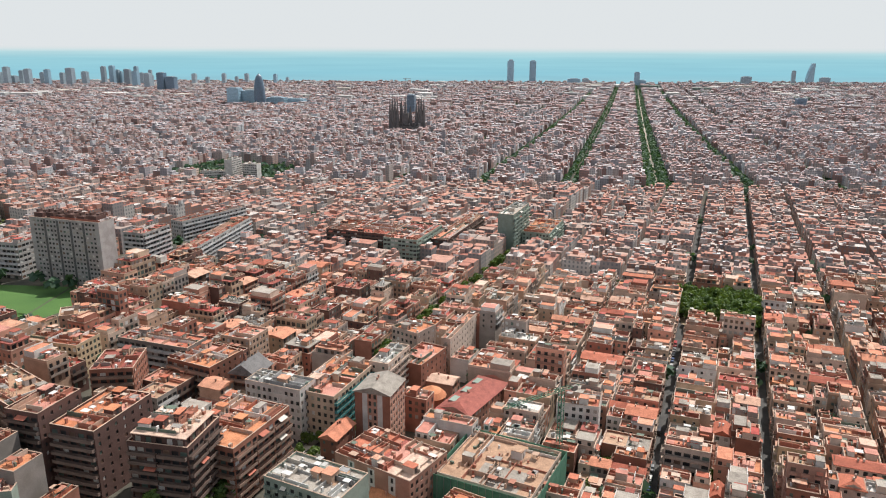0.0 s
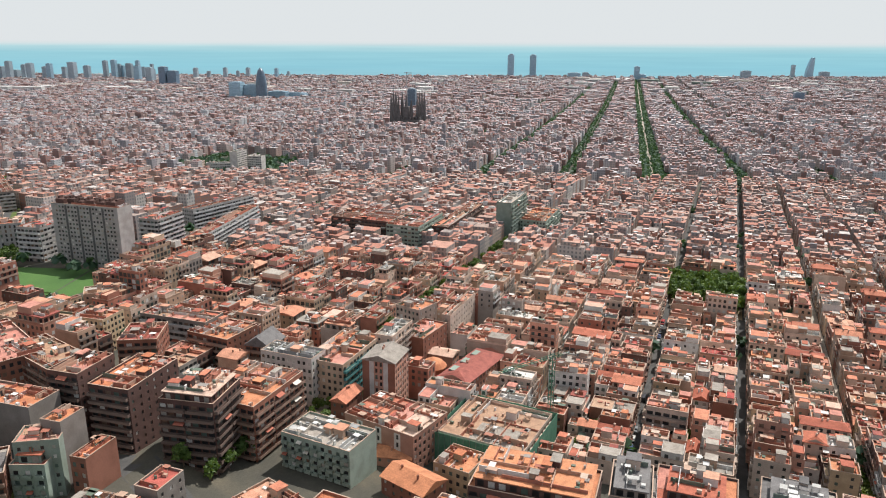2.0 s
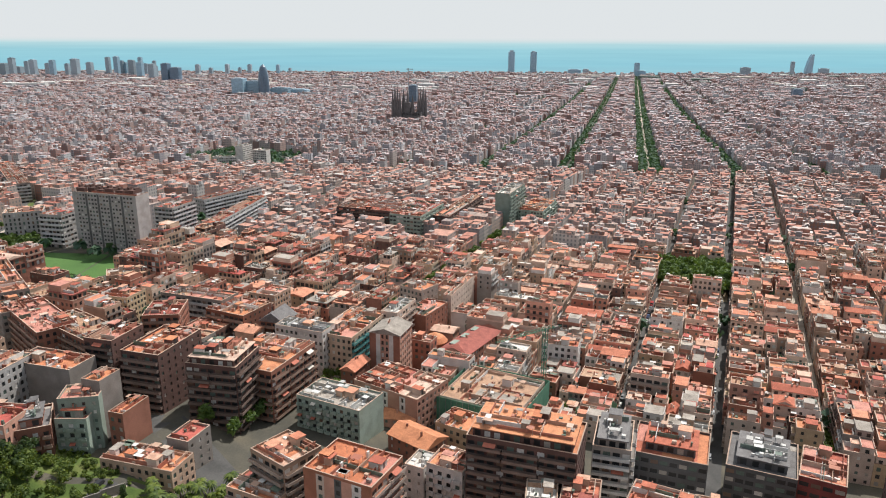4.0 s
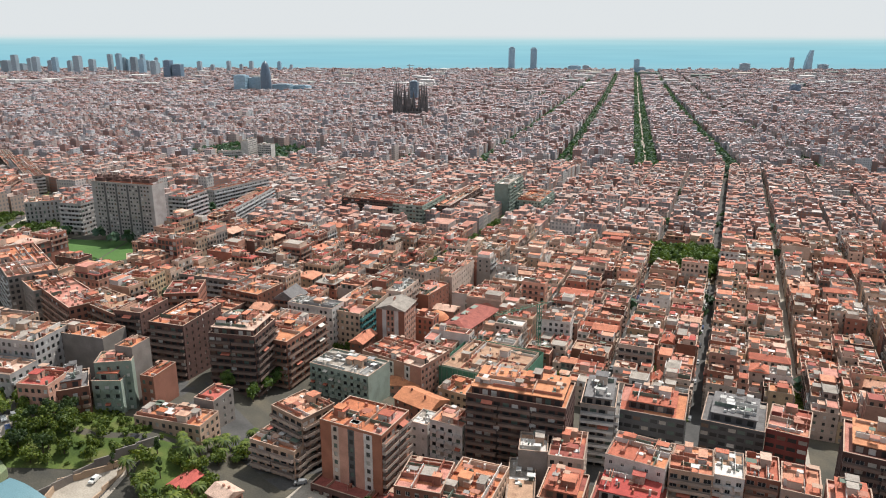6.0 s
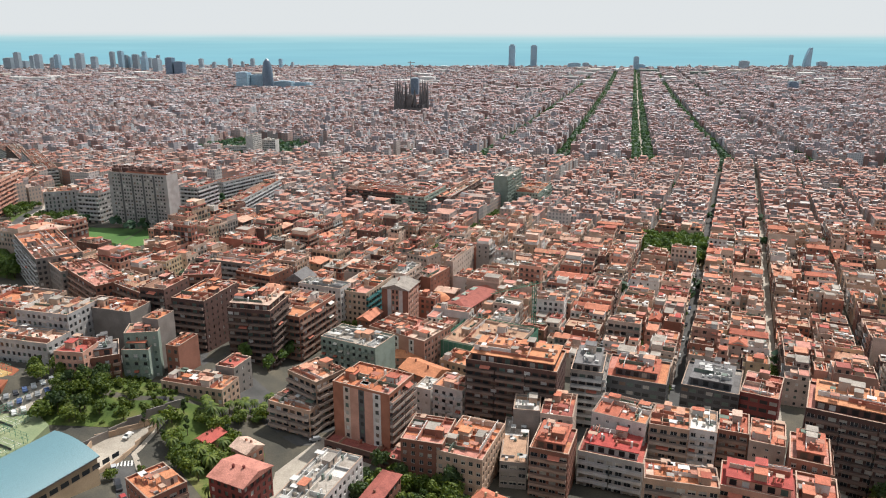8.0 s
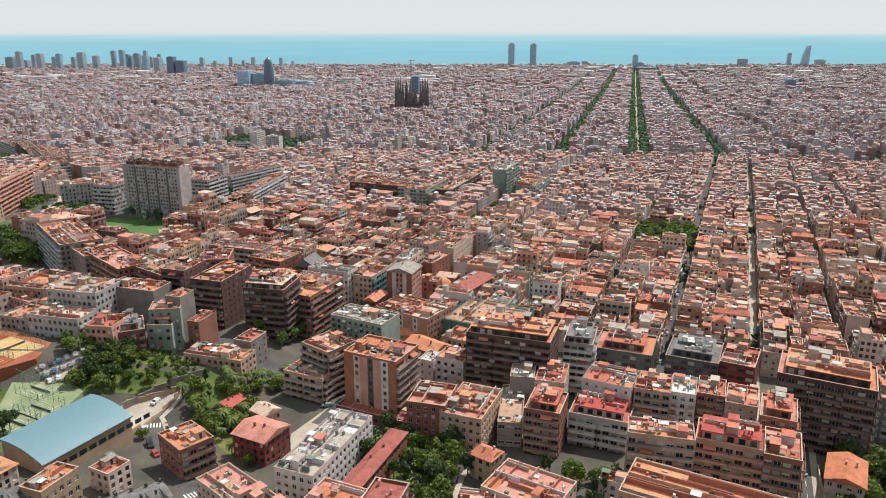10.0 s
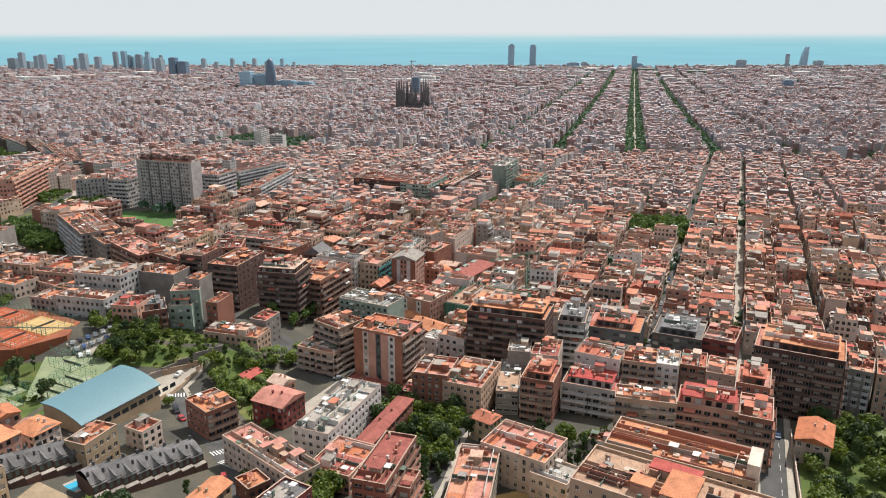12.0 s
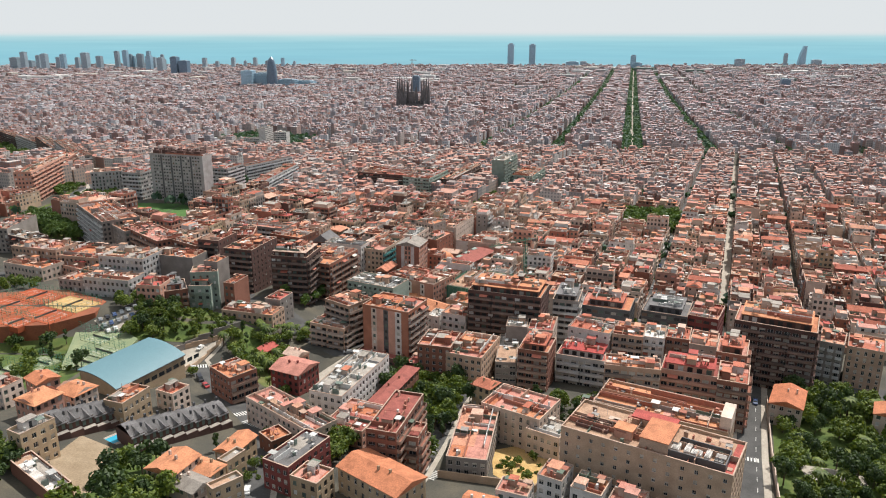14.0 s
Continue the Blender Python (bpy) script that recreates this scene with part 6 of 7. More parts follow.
def institute_roof(root, rear):
    """Raised blocks, a sunken plant deck with louvred machines, red terrace and light wells of the big institute."""
    zt = float(land(51.4, 16.6)) + 25 - root.location.z - 0.76
    zr = float(land(63.7, 49.6)) + 22 - rear.location.z - 0.76

    def blk(name, x, y, w, d, z, h, wall, roof, label=""):
        a = Acc()
        a.box(x, y, z, w, d, h)
        ob = put_part(name, a.mesh(name, [wall]), root, label)
        c = Acc()
        c.box(x, y, z + h, w + 0.4, d + 0.4, 0.25)
        put_part("block_roof", c.mesh("block_roof", [roof]), ob)
        return ob

    blk("raised_block", 2.5, -2.0, 7.5, 11.5, zt, 3.4, WALLS["beige"], ROOFS["orange"], "raised stair block with an orange roof")
    blk("raised_block", -6.5, -3.4, 5.0, 4.0, zt, 2.6, WALLS["salmon"], ROOFS["orange"], "small raised block with an orange roof")
    blk("raised_block", -1.0, 6.2, 12.0, 4.5, zt, 2.2, WALLS["beige"], ROOFS["red"], "low raised block with a red roof")
    a = Acc()
    for x, y, w, d in ((13.0, -7.2, 15.5, 0.3), (13.0, 0.6, 15.5, 0.3), (5.4, -3.3, 0.3, 7.6), (20.6, -3.3, 0.3, 7.6)):
        a.box(x, y, zt, w, d, 2.0)
    put_part("deck_screen", a.mesh("deck_screen", [WALLS["slate"]]), root, "dark screen round the roof machinery")
    for k, (x, y, w, d) in enumerate(((7.4, -3.6, 2.0, 3.6), (10.4, -3.0, 1.5, 4.2), (12.8, -4.0, 2.6, 2.4), (15.6, -3.0, 1.4, 4.4), (18.6, -3.6, 2.2, 3.8))):
        m_ = Acc()
        m_.box(x, y, zt, w, d, 1.5)
        for j in range(int(d / 0.6)):
            m_.box(x, y - d / 2 + 0.4 + j * 0.6, zt + 1.5, w * 0.8, 0.3, 0.16)
        put_part("air_unit", m_.mesh("air_unit", [ROOFS["white"]]), root, "white louvred air conditioning unit")
    a = Acc()
    a.box(21.7, 0, zt - 0.1, 1.9, 16.6, 0.16)
    a.box(13.0, -8.2, zt - 0.1, 15.4, 1.0, 0.16)
    put_part("red_terrace", a.mesh("red_terrace", [ROOFS["red"]]), root, "bright red terrace floor")
    a = Acc()
    ring = [[(-15.5 + sx_ * (4.6 - e_), -3.0 + sy_ * (2.4 - e_), z_) for sx_, sy_ in ((-1, -1), (1, -1), (1, 1), (-1, 1))] for e_, z_ in ((0, zt - 0.05), (0, zt + 1.0), (0.3, zt + 1.0), (0.3, zt - 0.05))]
    a.add([p for q_ in ring for p in q_], [(4 * r_ + i, 4 * r_ + (i + 1) % 4, 4 * r_ + 4 + (i + 1) % 4, 4 * r_ + 4 + i) for r_ in range(3) for i in range(4)])
    well = put_part("light_well", a.mesh("light_well", [WALLS["brown"]]), root, "sunken light well with skylights")
    for k in range(6):
        a = Acc()
        a.box(-18.8 + k * 1.3, -3.0, zt, 0.7, 3.2, 0.5)
        put_part("skylight", a.mesh("skylight", [WALLS["brown"]]), well)
    for k in range(3):
        a = Acc()
        a.box(-18 + 13 * k, 4.2, zt, 1.1, 0.9, 1.8)
        a.box(-18 + 13 * k, 4.2, zt + 1.8, 1.4, 1.2, 0.2)
        put_part("chimney", a.mesh("chimney", [WALLS["beige"]]), root)
    a = Acc()
    a.box(19.4, -2.0, zr, 3.2, 10, 4.6)
    put_part("lift_tower", a.mesh("lift_tower", [WALLS["pale"]]), rear, "pale green lift tower")
    for k, x in enumerate((-14, -7, 1, 8, 14)):
        a = Acc()
        a.box(x, 3.0 - (k % 2) * 7, zr, 1.3, 1.3, 0.5)
        put_part("skylight", a.mesh("skylight", [WALLS["slate"]]), rear)


institute_roof(institute, rear_wing)



# ---------------------------------------------------------------- houses that fill the quarter
NEAR_END, THING_END = 475, 266


def fill_quarter():
    for x, y, dep, length, h, side, rnd in quarter_lots(150, NEAR_END):
        r = min(dep, length) * 0.42
        if y < front_line(x) or not clear_of(x, y, r) or any(inside(p, x, y) for p in OPEN):
            continue
        if beside(TRAV, x, y, 7.5 + r) or beside(LEFT_AVENUE, x, y, 16 + r):
            continue
        wall = rnd.choice(["beige", "beige", "pale", "pale", "pale", "salmon", "salmon", "pale", "brick", "brick", "brown", "grey", "ochre", "ochre", "white", "white"])
        if xy_uv(x, y)[1] < -160:
            wall = rnd.choice(["brick", "brick", "brown", "brown", "grey", "beige", "beige", "salmon", "salmon", "ochre", "pale"])
        roof = rnd.choice(["terrace", "terrace", "tan", "tan", "brownred", "brownred", "grey", "red"] if xy_uv(x, y)[1] < -160 else ["terrace"] * 5 + ["orange", "orange", "pink", "pink", "tan", "red", "grey", "white", "brownred"])
        street = rnd.choice(["door", "win", "strip", "door"])
        front = rnd.choice(["blank", "small", "small", "win"])
        inner = rnd.choice(["win", "strip", "small"])
        if rnd.random() < 0.04:
            h, front = h + rnd.uniform(4, 9), rnd.choice(["door", "strip", "win"])
        pitched = rnd.uniform(1.0, 2.0) if rnd.random() < 0.1 else None
        flats(x, y, dep, length, -20.5, h, wall=wall, roof="terrace" if pitched else roof, front=front, back="blank", right=inner if side == 0 else street, left=street if side == 0 else inner,
              huts=rnd.choice([0, 1, 1, 2]), clutter=rnd.randint(2, 6), upper=rnd.random() < 0.3, gab=pitched, attic=rnd.choice([0, 0, 0, 0, 1.6]) if min(dep, length) > 8 else 0,
              label=f"old {wall} house with a {'pitched' if pitched else 'tiled'} {'terracotta' if pitched or roof == 'terrace' else roof} roof", name="town_house", group="houses of the old quarter", joined=y > THING_END)


fill_quarter()
for key, (acc, mats) in COLLECT.items():
    structure("old_quarter_houses", acc.mesh("old_quarter_houses", mats), "dense old town houses with terraces, joined", "houses", "stuff")


# ---------------------------------------------------------------- the city beyond
GRID_V, PITCH_V = 43.0, 114.0  # the tree lined avenue of the planned grid, and the pitch of its streets
FOOT.append((-138, 1740, 50, 32, 1, 0))


def far_city():
    rnd = random.Random(5)
    rows = []
    for x, y, dep, length, h, side, _ in quarter_lots(NEAR_END, 935):
        if clear_of(x, y, 4) and not any(inside(p, x, y) for p in OPEN):
            rows.append((x, y, dep, length, radians(-20.5), h))
    # side quarters beyond the lanes
    for u in np.arange(300, 1000, 12.0):
        for v in np.arange(-900, 900, 13.0):
            if -480 < v < 515:
                continue
            x, y = uv_xy(u + rnd.uniform(-1, 1), v)
            if not in_view(x, y) or y > 935 or y < 330 or (int(u / 12) % 7 == 0) or (int((v + 900) / 13) % 4 == 0) or any(inside(p, x, y) for p in OPEN):
                continue
            rows.append((x, y, 12.2, 11.8, radians(-20.5), rnd.choice([11, 14, 14, 17, 18, 21])))
    near_rows = np.array(rows)
    # the planned grid, turned by 12 degrees
    az = radians(12.1)
    gu, gv = (math.sin(az), math.cos(az)), (math.cos(az), -math.sin(az))
    rows = []
    low = []
    for i in range(-34, 38):
        for j in range(-2, 38):
            v0, u0 = GRID_V + PITCH_V * (i + 0.5), 955 + PITCH_V * (j + 0.5)
            x, y = u0 * gu[0] + v0 * gv[0], u0 * gu[1] + v0 * gv[1]
            if not in_view(x, y, 120) or y < 880 or y > 4780 + 0.033 * x:
                continue
            half = 49.0
            inset_l, inset_r = 13 if i == 0 else 4 if i in (-2, -1, 1) else 0, 13 if i == -1 else 4 if i in (-3, -2, 0) else 0
            far, mid_ = y > 2600, y > 1600
            step = 19.0 if far else 11.0 if mid_ else 8.5
            depth = 21.0
            usual = rnd.choice([15, 17, 19, 20])
            for side in range(4):
                s = -half + (8 if side % 2 == 0 else depth + 2)
                end = half - (8 if side % 2 == 0 else depth + 2)
                while s < end - 4:
                    ln = min(step * rnd.uniform(0.6, 1.45), end - s)
                    mid = s + ln / 2
                    h = usual + rnd.choice([-6, -3, -3, 0, 0, 0, 0, 3, 3, 6]) + rnd.uniform(-1, 1)
                    cut = rnd.uniform(0.45, 0.7)
                    bands = ((0.0, 1.0, h),) if mid_ else ((0.0, cut, h), (cut, 1.0, h - rnd.choice([0, 3, 3, 6, 9, -3])))
                    s += ln + 0.1
                    for b0, b1, hh in bands:
                        off = half - depth * (b0 + b1) / 2
                        pu, pv = {0: (-off, mid), 2: (off, mid), 1: (mid, off), 3: (mid, -off)}[side]
                        pv += inset_l if side == 3 else -inset_r if side == 1 else 0
                        bx, by = (u0 + pu) * gu[0] + (v0 + pv) * gv[0], (u0 + pu) * gu[1] + (v0 + pv) * gv[1]
                        if by < 945 or by > 4770 + 0.033 * bx or not clear_of(bx, by, 8) or any(inside(p, bx, by) for p in OPEN):
                            continue
                        dd = depth * (b1 - b0) * (rnd.uniform(0.85, 1.0) if b1 == 1.0 else 1.0)
                        w_, d_ = (ln, dd) if side % 2 == 0 else (dd, ln)
                        rows.append((bx, by, w_ * 0.99, d_, -az, hh))
            for k in range(2 if far else 5):
                pu, pv = rnd.uniform(-24, 24), rnd.uniform(-24, 24)
                bx, by = (u0 + pu) * gu[0] + (v0 + pv) * gv[0], (u0 + pu) * gu[1] + (v0 + pv) * gv[1]
                if 945 < by < 4770 + 0.033 * bx and not any(inside(p, bx, by) for p in OPEN):
                    low.append((bx, by, rnd.uniform(10, 20), rnd.uniform(10, 18), -az, rnd.uniform(4, 9)))
    grid_rows = np.array(rows)
    low_rows = np.array(low)
    g = np.random.default_rng(3)
    for name, R, label in (("far_houses", near_rows, "dense old houses with tiled terraces"), ("far_city_blocks", grid_rows, "dense grid of city blocks with flat roofs"), ("far_courtyard_roofs", low_rows, "low roofs inside city blocks")):
        a = Acc()
        x, y, w, d, r, h = R.T
        z = land(x, y) - 3
        k = len(x)
        a.boxes(x, y, z, w, d, h + 3, r, 0, 1, True, g.uniform(0.1, 3, k))
        # parapets and terraces at two levels
        if name != "far_courtyard_roofs":
            for rep in range(4):
                f = g.uniform(-0.38, 0.38, (2, k))
                hx, hy = x + f[0] * w * np.cos(r) - f[1] * d * np.sin(r), y + f[0] * w * np.sin(r) + f[1] * d * np.cos(r)
                some = g.random(k) < (0.9, 0.6, 0.5, 0.4)[rep]
                near_ = y < 2600
                keep = some & (near_ | (rep < 1)) & ((y < 1500) | (rep < 2))
                sx, sy, sz = g.uniform(1.4, 5.5, k), g.uniform(1.4, 5.5, k), g.uniform(1.2, 3.6, k)
                a.boxes(hx[keep], hy[keep], (z + h + 3)[keep] - 0.02, np.minimum(sx, w * 0.5)[keep], np.minimum(sy, d * 0.5)[keep], sz[keep], r[keep], 2, 1 if rep == 0 else 2, True)
            keep = (g.random(k) < 0.3) & (y < 1800)
            a.boxes(x[keep], y[keep], (z + h + 3)[keep] - 0.02, (w * g.uniform(0.45, 0.8, k))[keep], (d * g.uniform(0.4, 0.75, k))[keep], np.full(keep.sum(), 2.9), r[keep], 0, 1, True, g.uniform(0.1, 3, keep.sum()))
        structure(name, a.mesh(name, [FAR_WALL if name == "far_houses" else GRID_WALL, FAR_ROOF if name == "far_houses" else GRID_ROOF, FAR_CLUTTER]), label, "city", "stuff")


far_city()


# ---------------------------------------------------------------- trees
def clump_crown(seed, radius, height, lobes, n, size, flat=1.0):
    """Many small leaf tufts over several lobes, uneven, with gaps."""
    g = np.random.default_rng(seed)
    c = g.normal(0, 1, (lobes, 3))
    c /= np.linalg.norm(c, axis=1)[:, None]
    c *= g.uniform(0.25, 0.72, (lobes, 1)) * np.array((radius, radius, height * 0.5))
    r = g.uniform(0.34, 0.6, lobes) * min(radius, height * 0.5)
    which = g.integers(0, lobes, n)
    p = g.normal(0, 1, (n, 3))
    p /= np.linalg.norm(p, axis=1)[:, None]
    p[:, 2] = np.abs(p[:, 2]) * 1.15 - 0.3
    pos = c[which] + p * (r[which] * g.uniform(0.75, 1.12, n))[:, None] * np.array((1, 1, flat))
    nor = p + g.normal(0, 0.45, (n, 3))
    nor /= np.linalg.norm(nor, axis=1)[:, None]
    a = np.cross(nor, g.normal(0, 1, (n, 3)))
    a /= np.linalg.norm(a, axis=1)[:, None]
    b = np.cross(nor, a)
    s = size * g.uniform(0.6, 1.35, (n, 1))
    V = np.stack([pos - a * s, pos - b * s * 0.7 - nor * s * 0.25, pos + a * s, pos + b * s * 0.7 - nor * s * 0.25], 1)
    k = Acc()
    k.add(V, np.arange(n * 4).reshape(-1, 4))
    return k


def trunk_mesh(height, r, seed):
    """Tapered trunk with a few limbs."""
    rnd = random.Random(seed)
    bm = bmesh.new()
    bmesh.ops.create_cone(bm, cap_ends=True, segments=7, radius1=r, radius2=r * 0.55, depth=height, matrix=Matrix.Translation((0, 0, height / 2)))
    for k in range(4):
        a = k * 1.57 + rnd.uniform(-0.4, 0.4)
        m = Matrix.Translation((0, 0, height * 0.75)) @ Euler((0, rnd.uniform(0.5, 0.9), a), "XYZ").to_matrix().to_4x4() @ Matrix.Translation((0, 0, height * 0.35))
        bmesh.ops.create_cone(bm, cap_ends=True, segments=5, radius1=r * 0.45, radius2=r * 0.12, depth=height * 0.7, matrix=m)
    me = bpy.data.meshes.new("trunk")
    bm.to_mesh(me)
    bm.free()
    me.materials.append(BARK)
    return me


TREES = {}


def tree(kind, x, y, size, rnd):
    """A broad tree, pine, cypress, shrub or palm; the first of a kind is built, the rest are copies."""
    seed = rnd.randrange(3)
    key = (kind, seed)
    m = pose(x, y, float(land(x, y)) - 0.1, 0, 0, rnd.uniform(0, 360))
    label, cat = {"broad": ("leafy green broadleaf tree with a rounded uneven crown", "tree"), "pine": ("dark green pine tree with a spreading crown", "tree"), "cypress": ("slim dark green cypress tree", "tree"),
                  "shrub": ("low dense green shrub on grass", "shrub"), "palm": ("palm tree with arching green fronds", "palm tree"), "plane": ("bright green plane tree along a street", "tree")}[kind]
    if key not in TREES:
        root = thing({"shrub": "shrub", "palm": "palm_tree", "cypress": "cypress_tree", "pine": "pine_tree", "plane": "plane_tree"}.get(kind, "tree"), 0, 0, 0, 0, label, cat, {"shrub": "shrubs", "palm": "palms"}.get(kind, "trees"))
        if kind == "palm":
            bm = bmesh.new()
            bmesh.ops.create_cone(bm, cap_ends=True, segments=8, radius1=0.3, radius2=0.22, depth=6.5, matrix=Matrix.Translation((0, 0, 3.25)))
            part("trunk", bm, BARK, root)
            a = Acc()
            for k in range(34):
                an, up = k * 2.4, 0.9 - (k % 5) * 0.38
                pts = []
                for t_ in (0, 0.35, 0.7, 1.0):
                    r_ = 2.9 * t_
                    z = 6.5 + 1.9 * up * t_ - 2.1 * t_ * t_
                    pts.append((r_ * math.cos(an), r_ * math.sin(an), z))
                side = (-math.sin(an), math.cos(an))
                wd = (0.08, 0.38, 0.34, 0.04)
                V = [(p[0] + e * side[0] * w_, p[1] + e * side[1] * w_, p[2] - abs(w_) * 0.3) for p, w_ in zip(pts, wd) for e in (-1, 1)]
                a.add(V, [(0, 1, 3, 2), (2, 3, 5, 4), (4, 5, 7, 6)])
            put_part("crown", a.mesh("crown", [LEAF]), root)
        else:
            h, r, ch, lob, n, sz, lm = {"broad": (1.5, 4.0, 7.0, 15, 540, 0.56, LEAF), "pine": (3.2, 4.0, 6.4, 14, 540, 0.54, PINE), "cypress": (0.5, 1.3, 10.5, 14, 560, 0.34, PINE),
                                        "shrub": (0.1, 2.1, 3.0, 9, 420, 0.30, LEAF), "plane": (2.4, 3.4, 5.8, 12, 300, 0.7, PLANE)}[kind]
            put_part("trunk", trunk_mesh(h + ch * 0.3, 0.24 if kind != "shrub" else 0.08, seed), root)
            k = clump_crown(seed * 7 + len(kind), r, ch, lob, n, sz)
            k.v = [v + np.array((0, 0, h + ch * 0.42)) for v in k.v]
            put_part("crown", k.mesh("crown", [lm]), root)
        root.matrix_basis = m
        TREES[key] = root
        root.scale = (size,) * 3
        return root
    ob = copy_thing(TREES[key], m)
    ob.scale = (size,) * 3
    return ob


PLANTED = []


def grove(poly, n, kinds, smin, smax, seed, gap=2.5):
    rnd = random.Random(seed)
    xs, ys = [p[0] for p in poly], [p[1] for p in poly]
    made = tries = 0
    while made < n and tries < n * 30:
        tries += 1
        x, y = rnd.uniform(min(xs), max(xs)), rnd.uniform(min(ys), max(ys))
        if not inside(poly, x, y) or not clear_of(x, y, 1.2) or any(math.hypot(x - a, y - b) < gap for a, b in PLANTED):
            continue
        PLANTED.append((x, y))
        tree(rnd.choice(kinds), x, y, rnd.uniform(smin, smax), rnd)
        made += 1


grove([(-151, 143), (-144, 157), (-138, 160), (-132, 148), (-136, 134), (-148, 130)], 30, ["broad", "broad", "shrub", "pine"], 0.65, 1.05, 1, 2.3)
grove([(-144, 157), (-135, 168), (-119, 164), (-104, 154), (-122, 152)], 22, ["broad", "shrub", "shrub"], 0.55, 0.9, 2, 2.4)
grove([(-136, 134), (-132, 150), (-112, 152), (-100, 150), (-107, 139), (-124, 135)], 24, ["shrub", "shrub", "shrub", "broad"], 0.5, 0.85, 3, 2.6)
grove([(-200, 122), (-172, 128), (-160, 112), (-148, 92), (-176, 78), (-205, 100)], 40, ["broad", "pine", "shrub", "cypress"], 0.6, 1.0, 4, 3)
grove([(-170, 158), (-160, 164), (-148, 152), (-156, 146)], 7, ["broad", "cypress"], 0.7, 0.9, 5, 3)
grove([(-101, 18), (-90, 24), (-78, 4), (-80, -14), (-104, -10)], 17, ["pine", "pine", "broad"], 0.9, 1.35, 6, 3)
grove([(-146, 34), (-134, 38), (-124, 14), (-118, -4), (-138, -4)], 16, ["broad", "pine"], 0.8, 1.2, 7, 3)
grove([(-33, 96), (-27, 128), (-2, 112), (-4, 72), (-12, 40), (-19, 36), (-14, 62), (-18, 84)], 46, ["broad", "broad", "pine", "cypress"], 0.8, 1.25, 8, 2.6)
grove([(92, 22), (127, 110), (160, 102), (178, 70), (140, 20)], 118, ["broad", "broad", "pine", "pine", "palm", "shrub"], 0.65, 1.2, 9, 2.5)
grove([(126, 112), (200, 90), (195, 76), (130, 97)], 34, ["broad", "pine"], 0.9, 1.3, 27, 2.8)
grove([(158, 102), (192, 92), (235, 60), (178, 20)], 46, ["pine", "broad", "pine"], 0.9, 1.3, 24, 3)
grove([(-92, 110), (-108, 137), (-93, 148), (-80, 134), (-68, 126), (-66, 104), (-76, 96)], 40, ["broad", "broad", "palm", "shrub", "cypress"], 0.7, 1.1, 10, 2.4)
grove([(-100, 146), (-74, 160), (-70, 150), (-92, 134)], 16, ["broad", "palm"], 0.6, 0.95, 11, 3)
grove([(92, 22), (127, 110), (160, 102), (215, 70), (178, 20)], 64, ["shrub", "shrub", "broad"], 0.6, 1.2, 41, 2.2)
grove([(-243, 186), (-229, 200), (-208, 178), (-229, 174)], 10, ["broad"], 0.6, 0.9, 42, 3)
grove([uv_xy(*q) for q in ((170, -146), (170, -131), (236, -131), (240, -146))], 12, ["plane", "broad"], 0.7, 1.0, 43, 4)
grove(PARK, 62, ["plane"], 1.4, 1.9, 12, 3.8)
grove(BANK, 60, ["plane"], 0.9, 1.4, 13, 3.6)
grove([(-344, 425), (-357, 499), (-338, 465), (-332, 412)], 26, ["plane"], 0.8, 1.1, 25, 3.5)
grove([(-304, 416), (-288, 426), (-274, 403), (-291, 394)], 14, ["plane"], 0.8, 1.1, 26, 4)
grove(SLOPE, 70, ["plane"], 1.7, 2.4, 14, 6)
grove([(-320, 416), (-299, 440), (-281, 411), (-301, 392)], 16, ["plane"], 0.8, 1.1, 15, 4)
grove([(10, 40), (14, 50), (29, 56), (29, 42), (18, 30)], 7, ["shrub", "broad"], 0.45, 0.6, 16, 4)
grove([(10, 36), (12, 44), (18, 40), (17, 28)], 4, ["shrub"], 0.6, 0.9, 17, 3)
grove([(26, 72), (44, 96), (52, 90), (40, 66)], 9, ["broad", "cypress"], 0.8, 1.2, 18, 3)
grove([(-48, 44), (-38, 50), (-34, 40), (-42, 34)], 4, ["broad"], 0.8, 1.0, 19, 4)
grove([(-72, 20), (-64, 40), (-58, 44), (-60, 18)], 8, ["broad", "shrub"], 0.4, 0.6, 20, 3)
grove([(38, 224), (46, 250), (56, 246), (50, 220)], 10, ["broad"], 0.8, 1.1, 21, 3.5)
grove([(78, 232), (84, 268), (92, 266), (88, 230)], 12, ["broad"], 0.7, 1.0, 22, 3)
grove([(128, 190), (130, 215), (140, 214), (138, 188)], 8, ["broad"], 0.7, 1.0, 23, 3)
rnd_t = random.Random(31)
for kind, x, y, size in (("cypress", 24, 91, 0.9), ("cypress", 27, 94, 1.0), ("cypress", 29, 97, 0.9), ("broad", 35, 92, 1.1), ("broad", 38, 90, 0.9), ("broad", -31, 130, 0.9), ("broad", -2, 96, 1.2), ("pine", 2, 92, 1.0), ("broad", -39, 47, 1.3), ("plane", -34, 158, 0.9), ("plane", 4, 178, 0.8), ("broad", 8, 190, 0.8), ("palm", -106, 131, 1.0),
                         ("cypress", -112, 134, 0.7), ("cypress", -103, 128, 0.7), ("broad", -110, 104, 0.6), ("shrub", -104, 112, 1.0), ("broad", -70, 92, 0.7), ("shrub", -60, 70, 1.0), ("shrub", -58, 62, 1.1), ("broad", -66, 52, 0.5), ("cypress", -78, 38, 0.8), ("shrub", -70, 58, 1.0)):
    if clear_of(x, y, 0.8):
        tree(kind, x, y, size, rnd_t)
